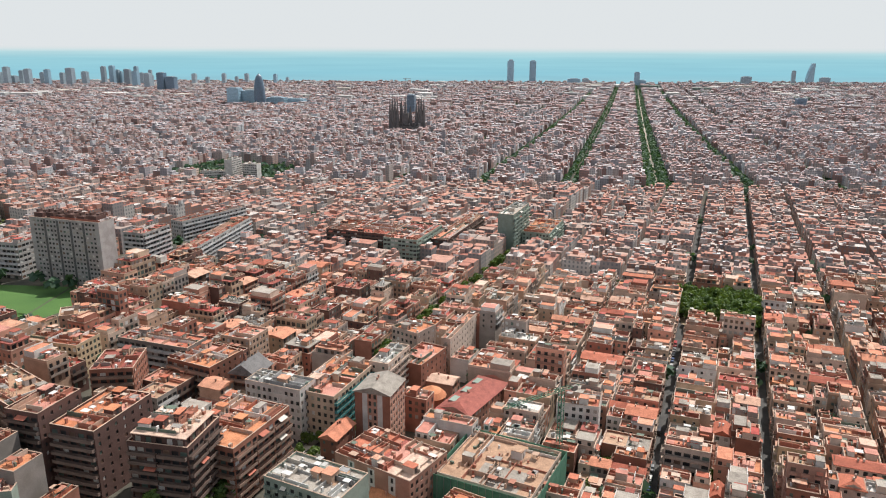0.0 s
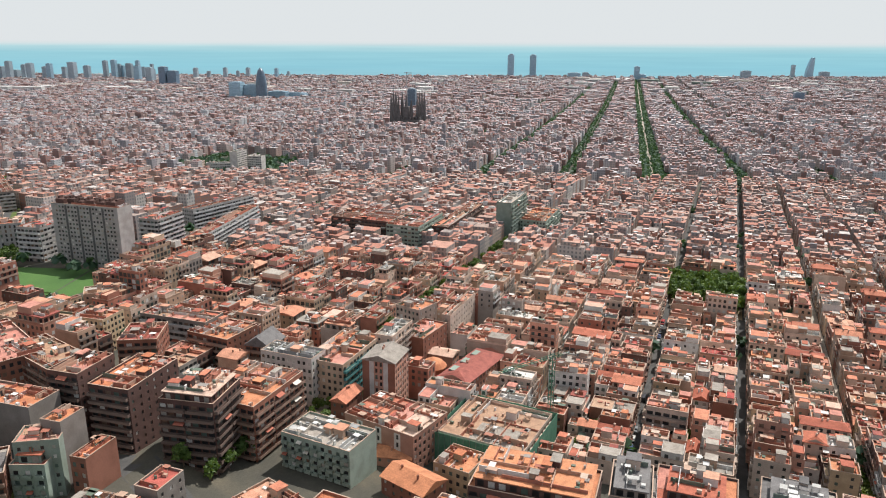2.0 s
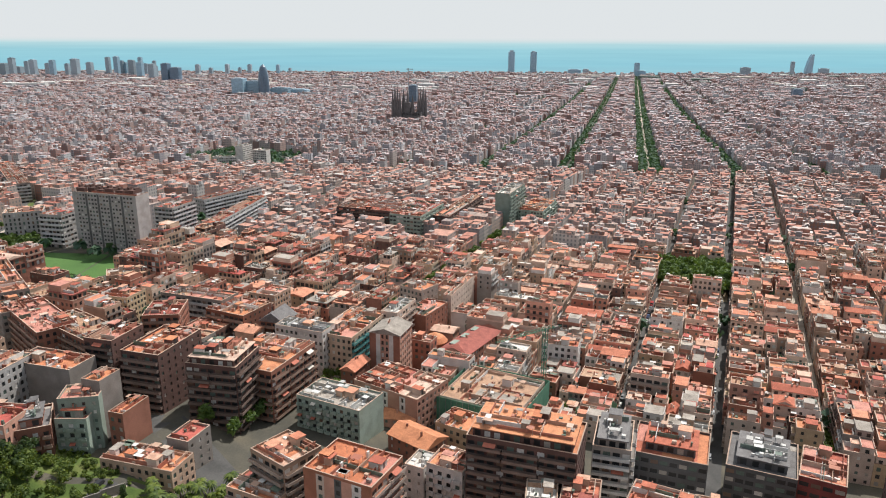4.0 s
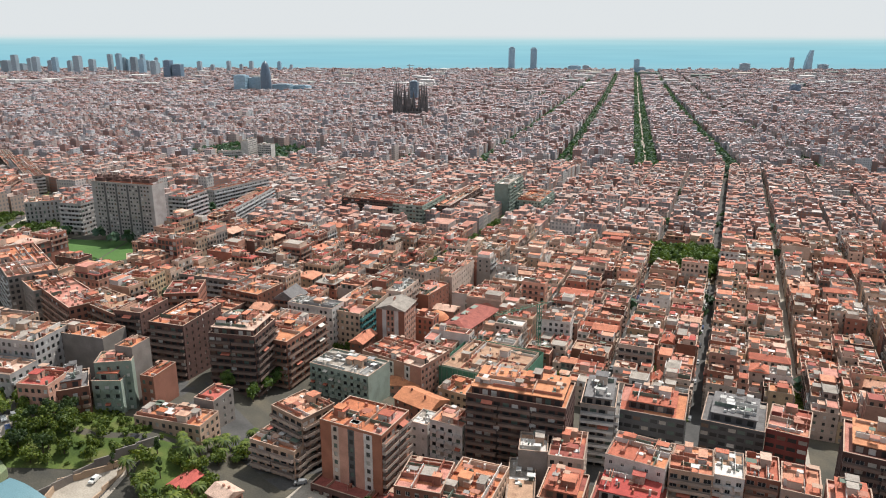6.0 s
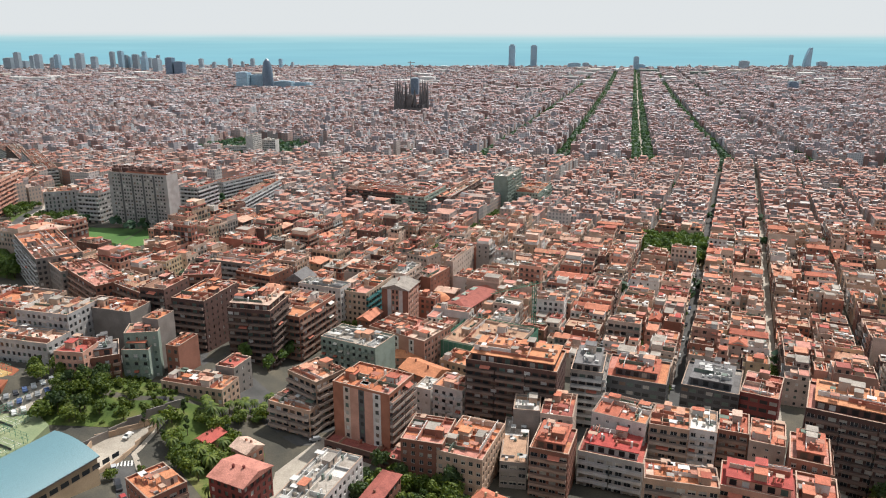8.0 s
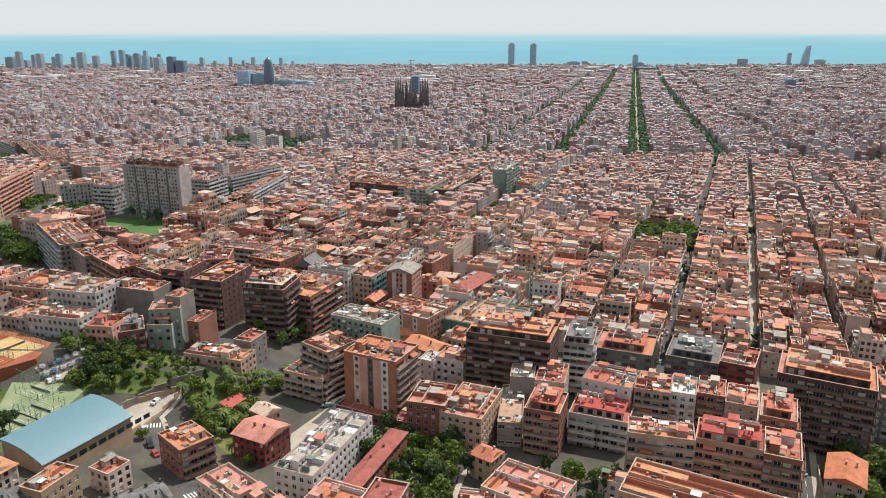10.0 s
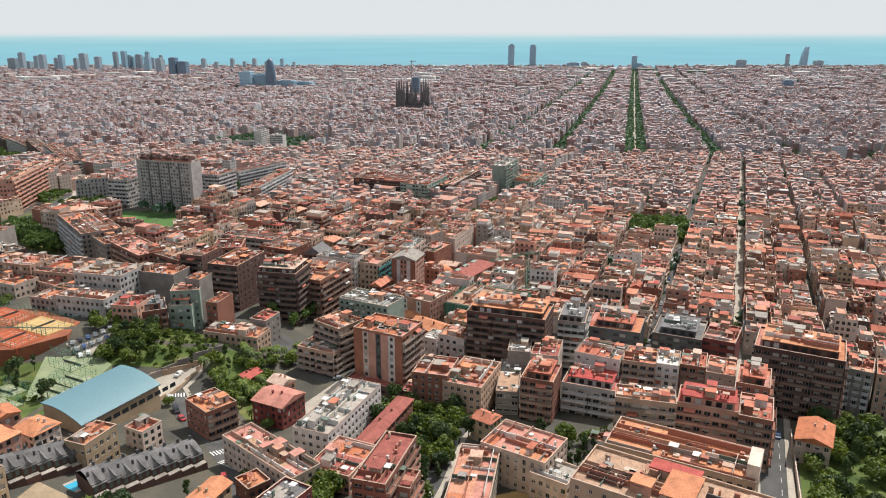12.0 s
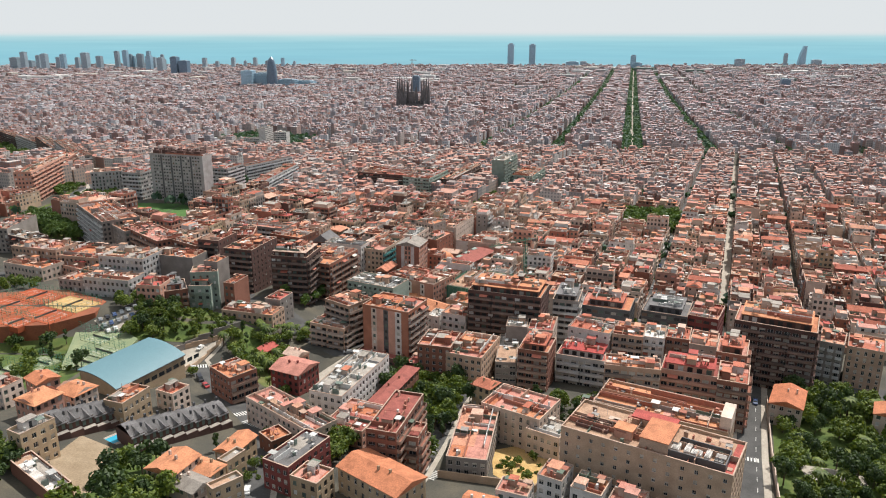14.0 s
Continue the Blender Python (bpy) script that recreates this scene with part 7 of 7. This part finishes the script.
for x, y in ((118, 122), (126, 117), (134, 115), (143, 111), (151, 109), (160, 105), (169, 102), (178, 98), (108, 143), (92, 148), (76, 154)):
    if clear_of(x, y, 0.8):
        tree("broad" if x > 110 else "plane", x, y, rnd_t.uniform(0.8, 1.15), rnd_t)
for u in range(150, 620, 9):
    for o in (-5.6, 5.6):
        if rnd_t.random() < 0.75:
            x, y = uv_xy(u + rnd_t.uniform(-1, 1), lane_v(7, u) + o)
            if clear_of(x, y, 0.8):
                tree("plane", x, y, rnd_t.uniform(1.1, 1.5), rnd_t)
for u in range(200, 430, 11):
    x, y = uv_xy(u, lane_v(11, u) - 3.6)
    tree("plane", x, y, rnd_t.uniform(0.4, 0.6), rnd_t)


def far_trees():
    """Avenue and street trees of the far grid, parks: tufts past counting."""
    g = np.random.default_rng(9)
    az = radians(12.1)
    spots = []

    def line(v, u0, u1, step, size, jit=1.0):
        u = np.arange(u0, u1, step)
        u = u + g.uniform(-step / 3, step / 3, len(u))
        vv = v + g.uniform(-jit, jit, len(u))
        x, y = u * math.sin(az) + vv * math.cos(az), u * math.cos(az) - vv * math.sin(az)
        ok = (np.abs(x) < 0.63 * (y + 175) + 60) & (y < 4740 + 0.033 * x)
        spots.append(np.column_stack([x[ok], y[ok], size * g.uniform(0.75, 1.25, ok.sum())]))

    for v in (21, 26, 31, 36, 50, 55, 60, 65):
        line(v, 960, 4700, 7.5, 4.6, 1.5)
    for i in range(-26, 30):
        v = GRID_V + PITCH_V * i
        if i == 0:
            continue
        dense = i in (-2, -1, 1)
        for o in (-6.5, 6.5):
            line(v + o, 960, 4600 if dense else 3300, 7 if dense else 14, 4.6 if dense else 3.0)
    for u, v in zip(g.uniform(190, 930, 420), g.uniform(-480, 500, 420)):
        x, y = uv_xy(u, v)
        if in_view(x, y, 0) and y > front_line(x) + 10:
            spots.append(np.array([[x + g.uniform(-2, 2), y + g.uniform(-2, 2), g.uniform(2.6, 4.2)] for _ in range(2)]))
    S = np.concatenate(spots)
    hosp = g.uniform((-440, 950), (-205, 1200), (420, 2))
    hosp = np.array([p for p in hosp if inside(HOSP, *p) and clear_of(*p, 4)])
    S = np.concatenate([S, np.column_stack([hosp, g.uniform(4, 6.5, len(hosp))])])
    shore = np.column_stack([g.uniform(-0.66, 0.5, 1900), g.uniform(2750, 4700, 1900)])
    shore[:, 0] *= shore[:, 1] + 160
    green = np.sin(shore[:, 0] / 210 + 1.3) + np.sin(shore[:, 1] / 130) > 0.35
    S = np.concatenate([S, np.column_stack([shore[green], g.uniform(7, 12, green.sum())])])
    near = S[:, 1] < 1800
    a = Acc()
    for some, per in ((near, 12), (~near, 6)):
        T = np.repeat(S[some], per, 0)
        n = len(T)
        p = g.normal(0, 1, (n, 3))
        p /= np.linalg.norm(p, axis=1)[:, None]
        pos = np.column_stack([T[:, 0], T[:, 1], land(T[:, 0], T[:, 1]) + 6.5]) + p * T[:, 2:3] * g.uniform(0.45, 1.0, (n, 1)) * np.array((1, 1, 0.8))
        nor = p + g.normal(0, 0.5, (n, 3)) + np.array((0, 0, 0.4))
        nor /= np.linalg.norm(nor, axis=1)[:, None]
        e = np.cross(nor, g.normal(0, 1, (n, 3)))
        e /= np.linalg.norm(e, axis=1)[:, None]
        f = np.cross(nor, e)
        s = T[:, 2:3] * g.uniform(0.35, 0.7, (n, 1))
        V = np.stack([pos - e * s, pos - f * s, pos + e * s, pos + f * s], 1)
        a.add(V, np.arange(n * 4).reshape(-1, 4))
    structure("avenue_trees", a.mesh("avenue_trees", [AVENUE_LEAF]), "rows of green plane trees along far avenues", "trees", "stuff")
    line_pts = [(u * math.sin(az) + GRID_V * math.cos(az), u * math.cos(az) - GRID_V * math.sin(az)) for u in range(960, 4700, 60)]
    ribbon("promenade", line_pts, 9, PAVING, "pale central promenade of a tree lined avenue", 0.4)


far_trees()


# ---------------------------------------------------------------- far landmarks
def spire(root, x, y, r, h, z0=0.0):
    bm = bmesh.new()
    prof = [(0, 1.0), (0.35, 0.92), (0.6, 0.72), (0.8, 0.45), (0.93, 0.2), (1.0, 0.05)]
    rings = []
    for t_, k in prof:
        rings.append([bm.verts.new((x + r * k * math.cos(a * math.pi / 5), y + r * k * math.sin(a * math.pi / 5), z0 + h * t_)) for a in range(10)])
    for a_, b_ in zip(rings, rings[1:]):
        for i in range(10):
            bm.faces.new((a_[i], a_[(i + 1) % 10], b_[(i + 1) % 10], b_[i]))
    bm.faces.new(rings[-1])
    part("spire", bm, STONE, root)


def basilica(x, y):
    z = float(land(x, y))
    top = 30 - z
    root = thing("basilica", x, y, z, -12, "brown stone basilica with clustered pointed spires", "church")
    a = Acc()
    a.box(0, 0, 0, 70, 30, 24)
    for k in range(-4, 5):
        a.box(k * 7.5, 0, 24, 2.6, 24, 7)
    put_part("nave", a.mesh("nave", [STONE]), root)
    a = Acc()
    a.box(-4, 0, 24, 14, 14, 30)
    put_part("crossing_tower", a.mesh("crossing_tower", [STONE]), root)
    for dx, h in ((-37, 0.98), (-31, 1.08), (-25, 1.06), (-19, 0.96)):
        spire(root, dx, -14, 4.4, top * h)
    for dx, h in ((37, 1.0), (31, 1.07), (25, 1.02), (19, 0.9)):
        spire(root, dx, 12, 4.4, top * h)
    for dx, h in ((-14, 0.98), (-4, 0.94), (8, 0.8)):
        spire(root, dx, 0, 6.0, top * h)
    for dx in (-4,):
        b = Acc()
        b.box(dx, 6, 0, 1.6, 1.6, top + 45)
        b.box(dx + 3, 6, top + 42, 18, 1.2, 1.4)
        put_part("crane", b.mesh("crane", [METAL]), root)


basilica(-138, 1740)


def bullet_tower(x, y):
    z = float(land(x, y))
    h = 43 - z
    root = thing("bullet_tower", x, y, z, 0, "dark glass bullet shaped tower", "tower")
    bm = bmesh.new()
    rings = []
    for k in range(15):
        t_ = k / 14
        r = 20 * (1 if t_ < 0.35 else math.sqrt(max(0.003, 1 - ((t_ - 0.35) / 0.65) ** 2.3)))
        rings.append([bm.verts.new((r * math.cos(a * math.pi / 10), r * math.sin(a * math.pi / 10), h * t_)) for a in range(20)])
    for a_, b_ in zip(rings, rings[1:]):
        for i in range(20):
            bm.faces.new((a_[i], a_[(i + 1) % 20], b_[(i + 1) % 20], b_[i]))
    part("shell", bm, TOWERDARK, root)


bullet_tower(-754, 2729)


def tower(x, y, w, d, top, material, label="far high rise tower block", cap=0.0, rot=-8):
    z = float(land(x, y)) - 2
    h = top - z
    root = thing("tower_block", x, y, z, rot, label, "tower", "far towers")
    a = Acc()
    nf = max(4, int(h / 9))
    levels = []
    for k in range(nf):
        levels += [(h * k / nf, 1.0), (h * (k + 0.7) / nf, 1.0), (h * (k + 0.7) / nf + 0.05, 0.93), (h * (k + 1) / nf - 0.05, 0.93)]
    levels += [(h, 1.0), (h + 1.2, 1.0)]
    V = [(ex * w / 2 * s_, ey * d / 2 * s_, z_) for z_, s_ in levels for ex, ey in ((-1, -1), (1, -1), (1, 1), (-1, 1))]
    F = [(4 * r + i, 4 * r + (i + 1) % 4, 4 * r + 4 + (i + 1) % 4, 4 * r + 4 + i) for r in range(len(levels) - 1) for i in range(4)]
    q = 4 * (len(levels) - 1)
    a.add(V, F + [(q, q + 1, q + 2, q + 3)])
    put_part("shaft", a.mesh("shaft", [material]), root)
    b = Acc()
    b.box(0, 0, h + 1.2, w * 0.6, d * 0.6, max(3.0, cap))
    put_part("roof_plant", b.mesh("roof_plant", [TOWERPALE]), root)


tower(274, 4740, 40, 40, 44, TOWER, "slim dark twin tower by the sea", 8)
tower(411, 4740, 40, 40, 42, TOWER, "slim dark twin tower by the sea", 6)
tower(1016, 4560, 32, 32, -16, TOWER)
tower(1045, 4580, 60, 40, -62, TOWER)
tower(1226, 2799, 34, 30, -42, TOWERDARK, "dark office tower over the old town")
tower(660, 4680, 80, 40, -60, TOWER)
tower(730, 4680, 40, 40, -58, TOWERPALE)
tower(1709, 4690, 60, 30, -44, TOWERPALE)
tower(1988, 4680, 22, 22, -8, TOWERPALE, "slim far tower near the harbour")
tower(2230, 4790, 60, 30, -52, TOWERPALE)
for x, y, w, top in ((-2560, 4150, 55, -2), (-2440, 4150, 60, -12), (-2330, 4150, 50, -14), (-2200, 4150, 70, -6), (-2060, 4250, 44, 0), (-2010, 4250, 50, 4), (-1985, 4300, 40, -30),
                     (-1920, 4250, 52, -16), (-1850, 4200, 38, 2), (-1745, 3950, 56, -14), (-1660, 3900, 60, -22), (-1560, 4300, 44, -40), (-1420, 4400, 40, -42), (-2640, 4200, 90, -34), (-1300, 4450, 40, -44), (-1130, 4450, 36, -46)):
    tower(x, y, w * 0.55, w * 0.5, top + 14, TOWER if (x // 10) % 2 else TOWERPALE)
    tower(x + 62, y + 40, w * 0.45, w * 0.4, top - 6, TOWERPALE)
for x, y, w, top in ((-855, 2760, 46, -12), (-800, 2780, 60, -22), (-700, 2760, 70, -45), (-640, 2790, 80, -52)):
    tower(x, y, w, 40, top, TOWER)
tower(-1492, 3665, 36, 36, 5, TOWERDARK, "dark slim tower block")
tower(-1445, 3665, 48, 36, -14, TOWERDARK, "dark broad tower block")
tower(-168, 2292, 24, 26, -2, TOWERDARK, "dark slab tower behind the basilica")


def sail_hotel(x, y):
    z = float(land(x, y))
    h = 36 - z
    root = thing("sail_hotel", x, y, z, 0, "sail shaped glass hotel by the sea", "tower")
    bm = bmesh.new()
    prof = [(-24 + 40 * (k / 10) ** 2.2 * 0.75, h * k / 10) for k in range(11)]
    left = [[bm.verts.new((px, e * 14, pz)) for px, pz in prof] for e in (-1, 1)]
    right = [[bm.verts.new((20, e * 14, pz)) for px, pz in prof] for e in (-1, 1)]
    for k in range(10):
        bm.faces.new((left[0][k], left[0][k + 1], left[1][k + 1], left[1][k]))
        bm.faces.new((right[0][k], right[1][k], right[1][k + 1], right[0][k + 1]))
        for e in (0, 1):
            bm.faces.new((left[e][k], right[e][k], right[e][k + 1], left[e][k + 1]))
    bm.faces.new((left[0][10], right[0][10], right[1][10], left[1][10]))
    bmesh.ops.recalc_face_normals(bm, faces=bm.faces[:])
    part("shell", bm, TOWER, root)


sail_hotel(2130, 4775)


# ---------------------------------------------------------------- cars
CAR_PAINT = []
for nm, col in (("white", (0.7, 0.7, 0.68)), ("grey", (0.25, 0.26, 0.27)), ("black", (0.03, 0.03, 0.035)), ("red", (0.40, 0.04, 0.04)), ("blue", (0.06, 0.10, 0.22)), ("silver", (0.48, 0.49, 0.50))):
    cm, _, _, cb = mat("car_paint_" + nm, 0.3)
    cb.inputs["Base Color"].default_value = (*col, 1)
    cb.inputs["Coat Weight"].default_value = 0.5
    CAR_PAINT.append((nm, cm))
TYRE = mat("rubber", 0.9)[0]
TYRE.node_tree.nodes["Principled BSDF"].inputs["Base Color"].default_value = (0.02, 0.02, 0.02, 1)
CARS = {}


def car(x, y, rot, k, van=False):
    m = pose(x, y, float(land(x, y)) + 0.12, 0, 0, rot)
    key = (k, van)
    if key in CARS:
        return copy_thing(CARS[key], m)
    nm, paint = CAR_PAINT[k]
    root = thing("van" if van else "car", 0, 0, 0, 0, f"{nm} {'delivery van' if van else 'small family car'} parked on asphalt", "van" if van else "car", "parked cars")
    L, W = (5.2, 1.95) if van else (4.2, 1.75)
    prof = [(-L / 2, 0.3), (-L / 2, 0.85), (-L * 0.42, 0.95), (-L * 0.36, 1.42), (L * 0.12, 1.45), (L * 0.28, 0.98), (L * 0.47, 0.85), (L / 2, 0.6), (L / 2, 0.3)]
    if van:
        prof = [(-L / 2, 0.35), (-L / 2, 2.0), (-L * 0.45, 2.15), (L * 0.25, 2.15), (L * 0.38, 1.3), (L * 0.48, 1.1), (L / 2, 0.8), (L / 2, 0.35)]
    bm = bmesh.new()
    rows = [[bm.verts.new((px, e * W / 2 * (0.86 if pz > 1.1 else 1.0), pz)) for px, pz in prof] for e in (-1, 1)]
    for i in range(len(prof) - 1):
        bm.faces.new((rows[0][i], rows[0][i + 1], rows[1][i + 1], rows[1][i]))
    bm.faces.new(rows[0])
    bm.faces.new(rows[1])
    bmesh.ops.recalc_face_normals(bm, faces=bm.faces[:])
    part("body", bm, paint, root)
    a = Acc()
    if van:
        a.add([(L * 0.265, -0.8, 2.08), (L * 0.265, 0.8, 2.08), (L * 0.385, 0.85, 1.34), (L * 0.385, -0.85, 1.34)], [(0, 1, 2, 3)])
    else:
        a.add([(L * 0.135, -0.7, 1.42), (L * 0.135, 0.7, 1.42), (L * 0.285, 0.78, 1.0), (L * 0.285, -0.78, 1.0)], [(0, 1, 2, 3)])
    put_part("windscreen", a.mesh("windscreen", [PANE]), root, "", Matrix.Translation((0.03, 0, 0.03)))
    w_ = bpy.data.meshes.new("wheel")
    bm = bmesh.new()
    bmesh.ops.create_cone(bm, cap_ends=True, segments=12, radius1=0.31, radius2=0.31, depth=0.2, matrix=Euler((math.pi / 2, 0, 0)).to_matrix().to_4x4())
    bm.to_mesh(w_)
    bm.free()
    w_.materials.append(TYRE)
    for sx in (-0.32, 0.31):
        for e in (-1, 1):
            put_part("wheel", w_, root, "", Matrix.Translation((L * sx, e * (W / 2 - 0.08), 0.31)))
    root.matrix_basis = m
    CARS[key] = root
    return root


rnd_c = random.Random(77)
for i in range(3):
    for j in range(6):
        x, y = -165 + j * 2.5 + i * 3.4, 141 + j * 1.7 - i * 3.6
        if rnd_c.random() < 0.9:
            car(x, y, 125 + rnd_c.uniform(-4, 4), rnd_c.randrange(6))


def along(line, off, step, seed, chance=0.7, van=0.1):
    rnd = random.Random(seed)
    for (ax, ay), (bx, by) in zip(line, line[1:]):
        L = math.hypot(bx - ax, by - ay)
        r = math.degrees(math.atan2(by - ay, bx - ax))
        k = 3.0
        while k < L - 2:
            if rnd.random() < chance:
                t_ = k / L
                x, y = ax + (bx - ax) * t_ - math.sin(radians(r)) * off, ay + (by - ay) * t_ + math.cos(radians(r)) * off
                if clear_of(x, y, 0.9):
                    car(x, y, r + rnd.choice((0, 180)), rnd.randrange(6), rnd.random() < van)
            k += step


along(CURVED, -2.6, 6.5, 1, 0.4)
along(ZEBRA, 2.2, 6.5, 2, 0.4)
along(STRAIGHT, -1.9, 14, 3, 0.3)
along(TRAV[3:], 4.8, 11, 4, 0.25, 0.2)
along(TRAV[3:], -4.8, 11, 5, 0.25)
along([uv_xy(u, lane_v(11, u)) for u in (190, 300, 420)], 1.9, 7.5, 6, 0.35)
along([uv_xy(u, lane_v(10, u)) for u in (190, 300, 420)], 1.6, 7.5, 7, 0.35)
along([uv_xy(u, lane_v(7, u)) for u in (150, 260, 380)], 3.6, 7.5, 8, 0.35)


# ---------------------------------------------------------------- swimming pools, walls
def basin(x, y, w, d, rot, label):
    z = float(land(x, y))
    root = thing("swimming_pool", x, y, z, rot, label, "pool")
    a = Acc()
    a.box(0, 0, -1.0, w + 2.4, d + 2.4, 1.15)
    put_part("surround", a.mesh("surround", [PAVING]), root)
    b = Acc()
    b.box(0, 0, 0.1, w, d, 0.08)
    put_part("water", b.mesh("water", [POOL]), root)


basin(-111.3, 38.5, 4.5, 8.5, -39, "turquoise swimming pool with a pale surround")


def garden_wall(name, line, h, material, label, thick=0.35):
    a = Acc()
    for (ax, ay), (bx, by) in zip(line, line[1:]):
        L = math.hypot(bx - ax, by - ay)
        n = max(1, int(L / 6))
        for k in range(n):
            t0, t1 = k / n, (k + 1) / n
            x, y = ax + (bx - ax) * (t0 + t1) / 2, ay + (by - ay) * (t0 + t1) / 2
            a.box(x, y, float(land(x, y)) - 1, L / n + 0.1, thick, h + 1, rot=math.atan2(by - ay, bx - ax))
    structure(name, a.mesh(name, [material]), label, "wall")


garden_wall("wall_garden", [(88, 12), (104, 58), (120, 104)], 2.6, WALLS["pale"], "pale garden wall along a street")
garden_wall("wall_school", [(-8, 30), (10, 27), (19, 22), (31, 38)], 2.6, WALLS["tan"], "tan school yard wall")
garden_wall("wall_woods", [(-102, 146), (-118, 134), (-134, 112), (-142, 98)], 3.0, WALLS["grey"], "grey retaining wall of a sports club")
garden_wall("wall_ramp", RAMP[:3], 2.4, WALLS["tan"], "tan rendered wall of a ramp")
garden_wall("wall_ramp", [RAMP[4], RAMP[3], RAMP[2]], 1.6, WALLS["tan"], "low tan rendered wall of a ramp")
garden_wall("wall_park", [(-5, 112), (-12, 60), (-18, 34)], 2.2, WALLS["beige"], "beige garden wall beside a street")

# small houses and sheds among the gardens
rnd_h = random.Random(21)
SMALL = [((-62, 98), 9, 8), ((-72, 122), 8, 7), ((-84, 128), 7, 8), ((-50, 46), 7, 8), ((-42, 12), 9, 8), ((-36, 30), 7, 7), ((-8, 14), 9, 9), ((4, 6), 8, 8), ((14, 12), 9, 7), ((26, 8), 8, 8), ((-92, 62), 8, 7), ((-104, 70), 8, 8),
         ((-84, 50), 7, 8), ((-140, 84), 9, 8), ((-152, 72), 9, 8), ((-158, 60), 8, 8), ((-150, 46), 9, 8), ((100, 8), 9, 8), ((112, 14), 9, 8), ((56, -6), 9, 8), ((70, -2), 9, 8), ((178, 84), 9, 8), ((8, 92), 8, 7), ((48, 84), 9, 6)]
for (x, y), w_, d_ in SMALL:
    if clear_of(x, y, 3.4) and not beside(CURVED, x, y, 7.5) and not beside(ZEBRA, x, y, 7.5) and not beside(STRAIGHT, x, y, 8.5):
        pitched = rnd_h.random() < 0.6
        flats(x, y, w_, d_, rnd_h.choice((-20, -25, -35)), rnd_h.uniform(5.5, 9.5), wall=rnd_h.choice(["pale", "ochre", "salmon", "white"]), roof=rnd_h.choice(["orange", "terrace", "pink"]), gab=rnd_h.uniform(1.2, 1.9) if pitched else None,
              huts=1, clutter=4, name="small_house", label="small house with tiled roof among gardens", group="small houses")


def far_sheds():
    """Large pale industrial roofs near the coast."""
    g = np.random.default_rng(44)
    n = 110
    y = g.uniform(3000, 4600, n)
    x = g.uniform(-0.62, 0.62, n) * (y + 170)
    a = Acc()
    a.boxes(x, y, land(x, y) - 2, g.uniform(40, 120, n), g.uniform(25, 60, n), g.uniform(20, 30, n), g.uniform(-0.5, 0.2, n), 0, 0)
    structure("far_sheds", a.mesh("far_sheds", [PALE_CLUTTER]), "large pale industrial roofs far off", "sheds", "stuff")


far_sheds()
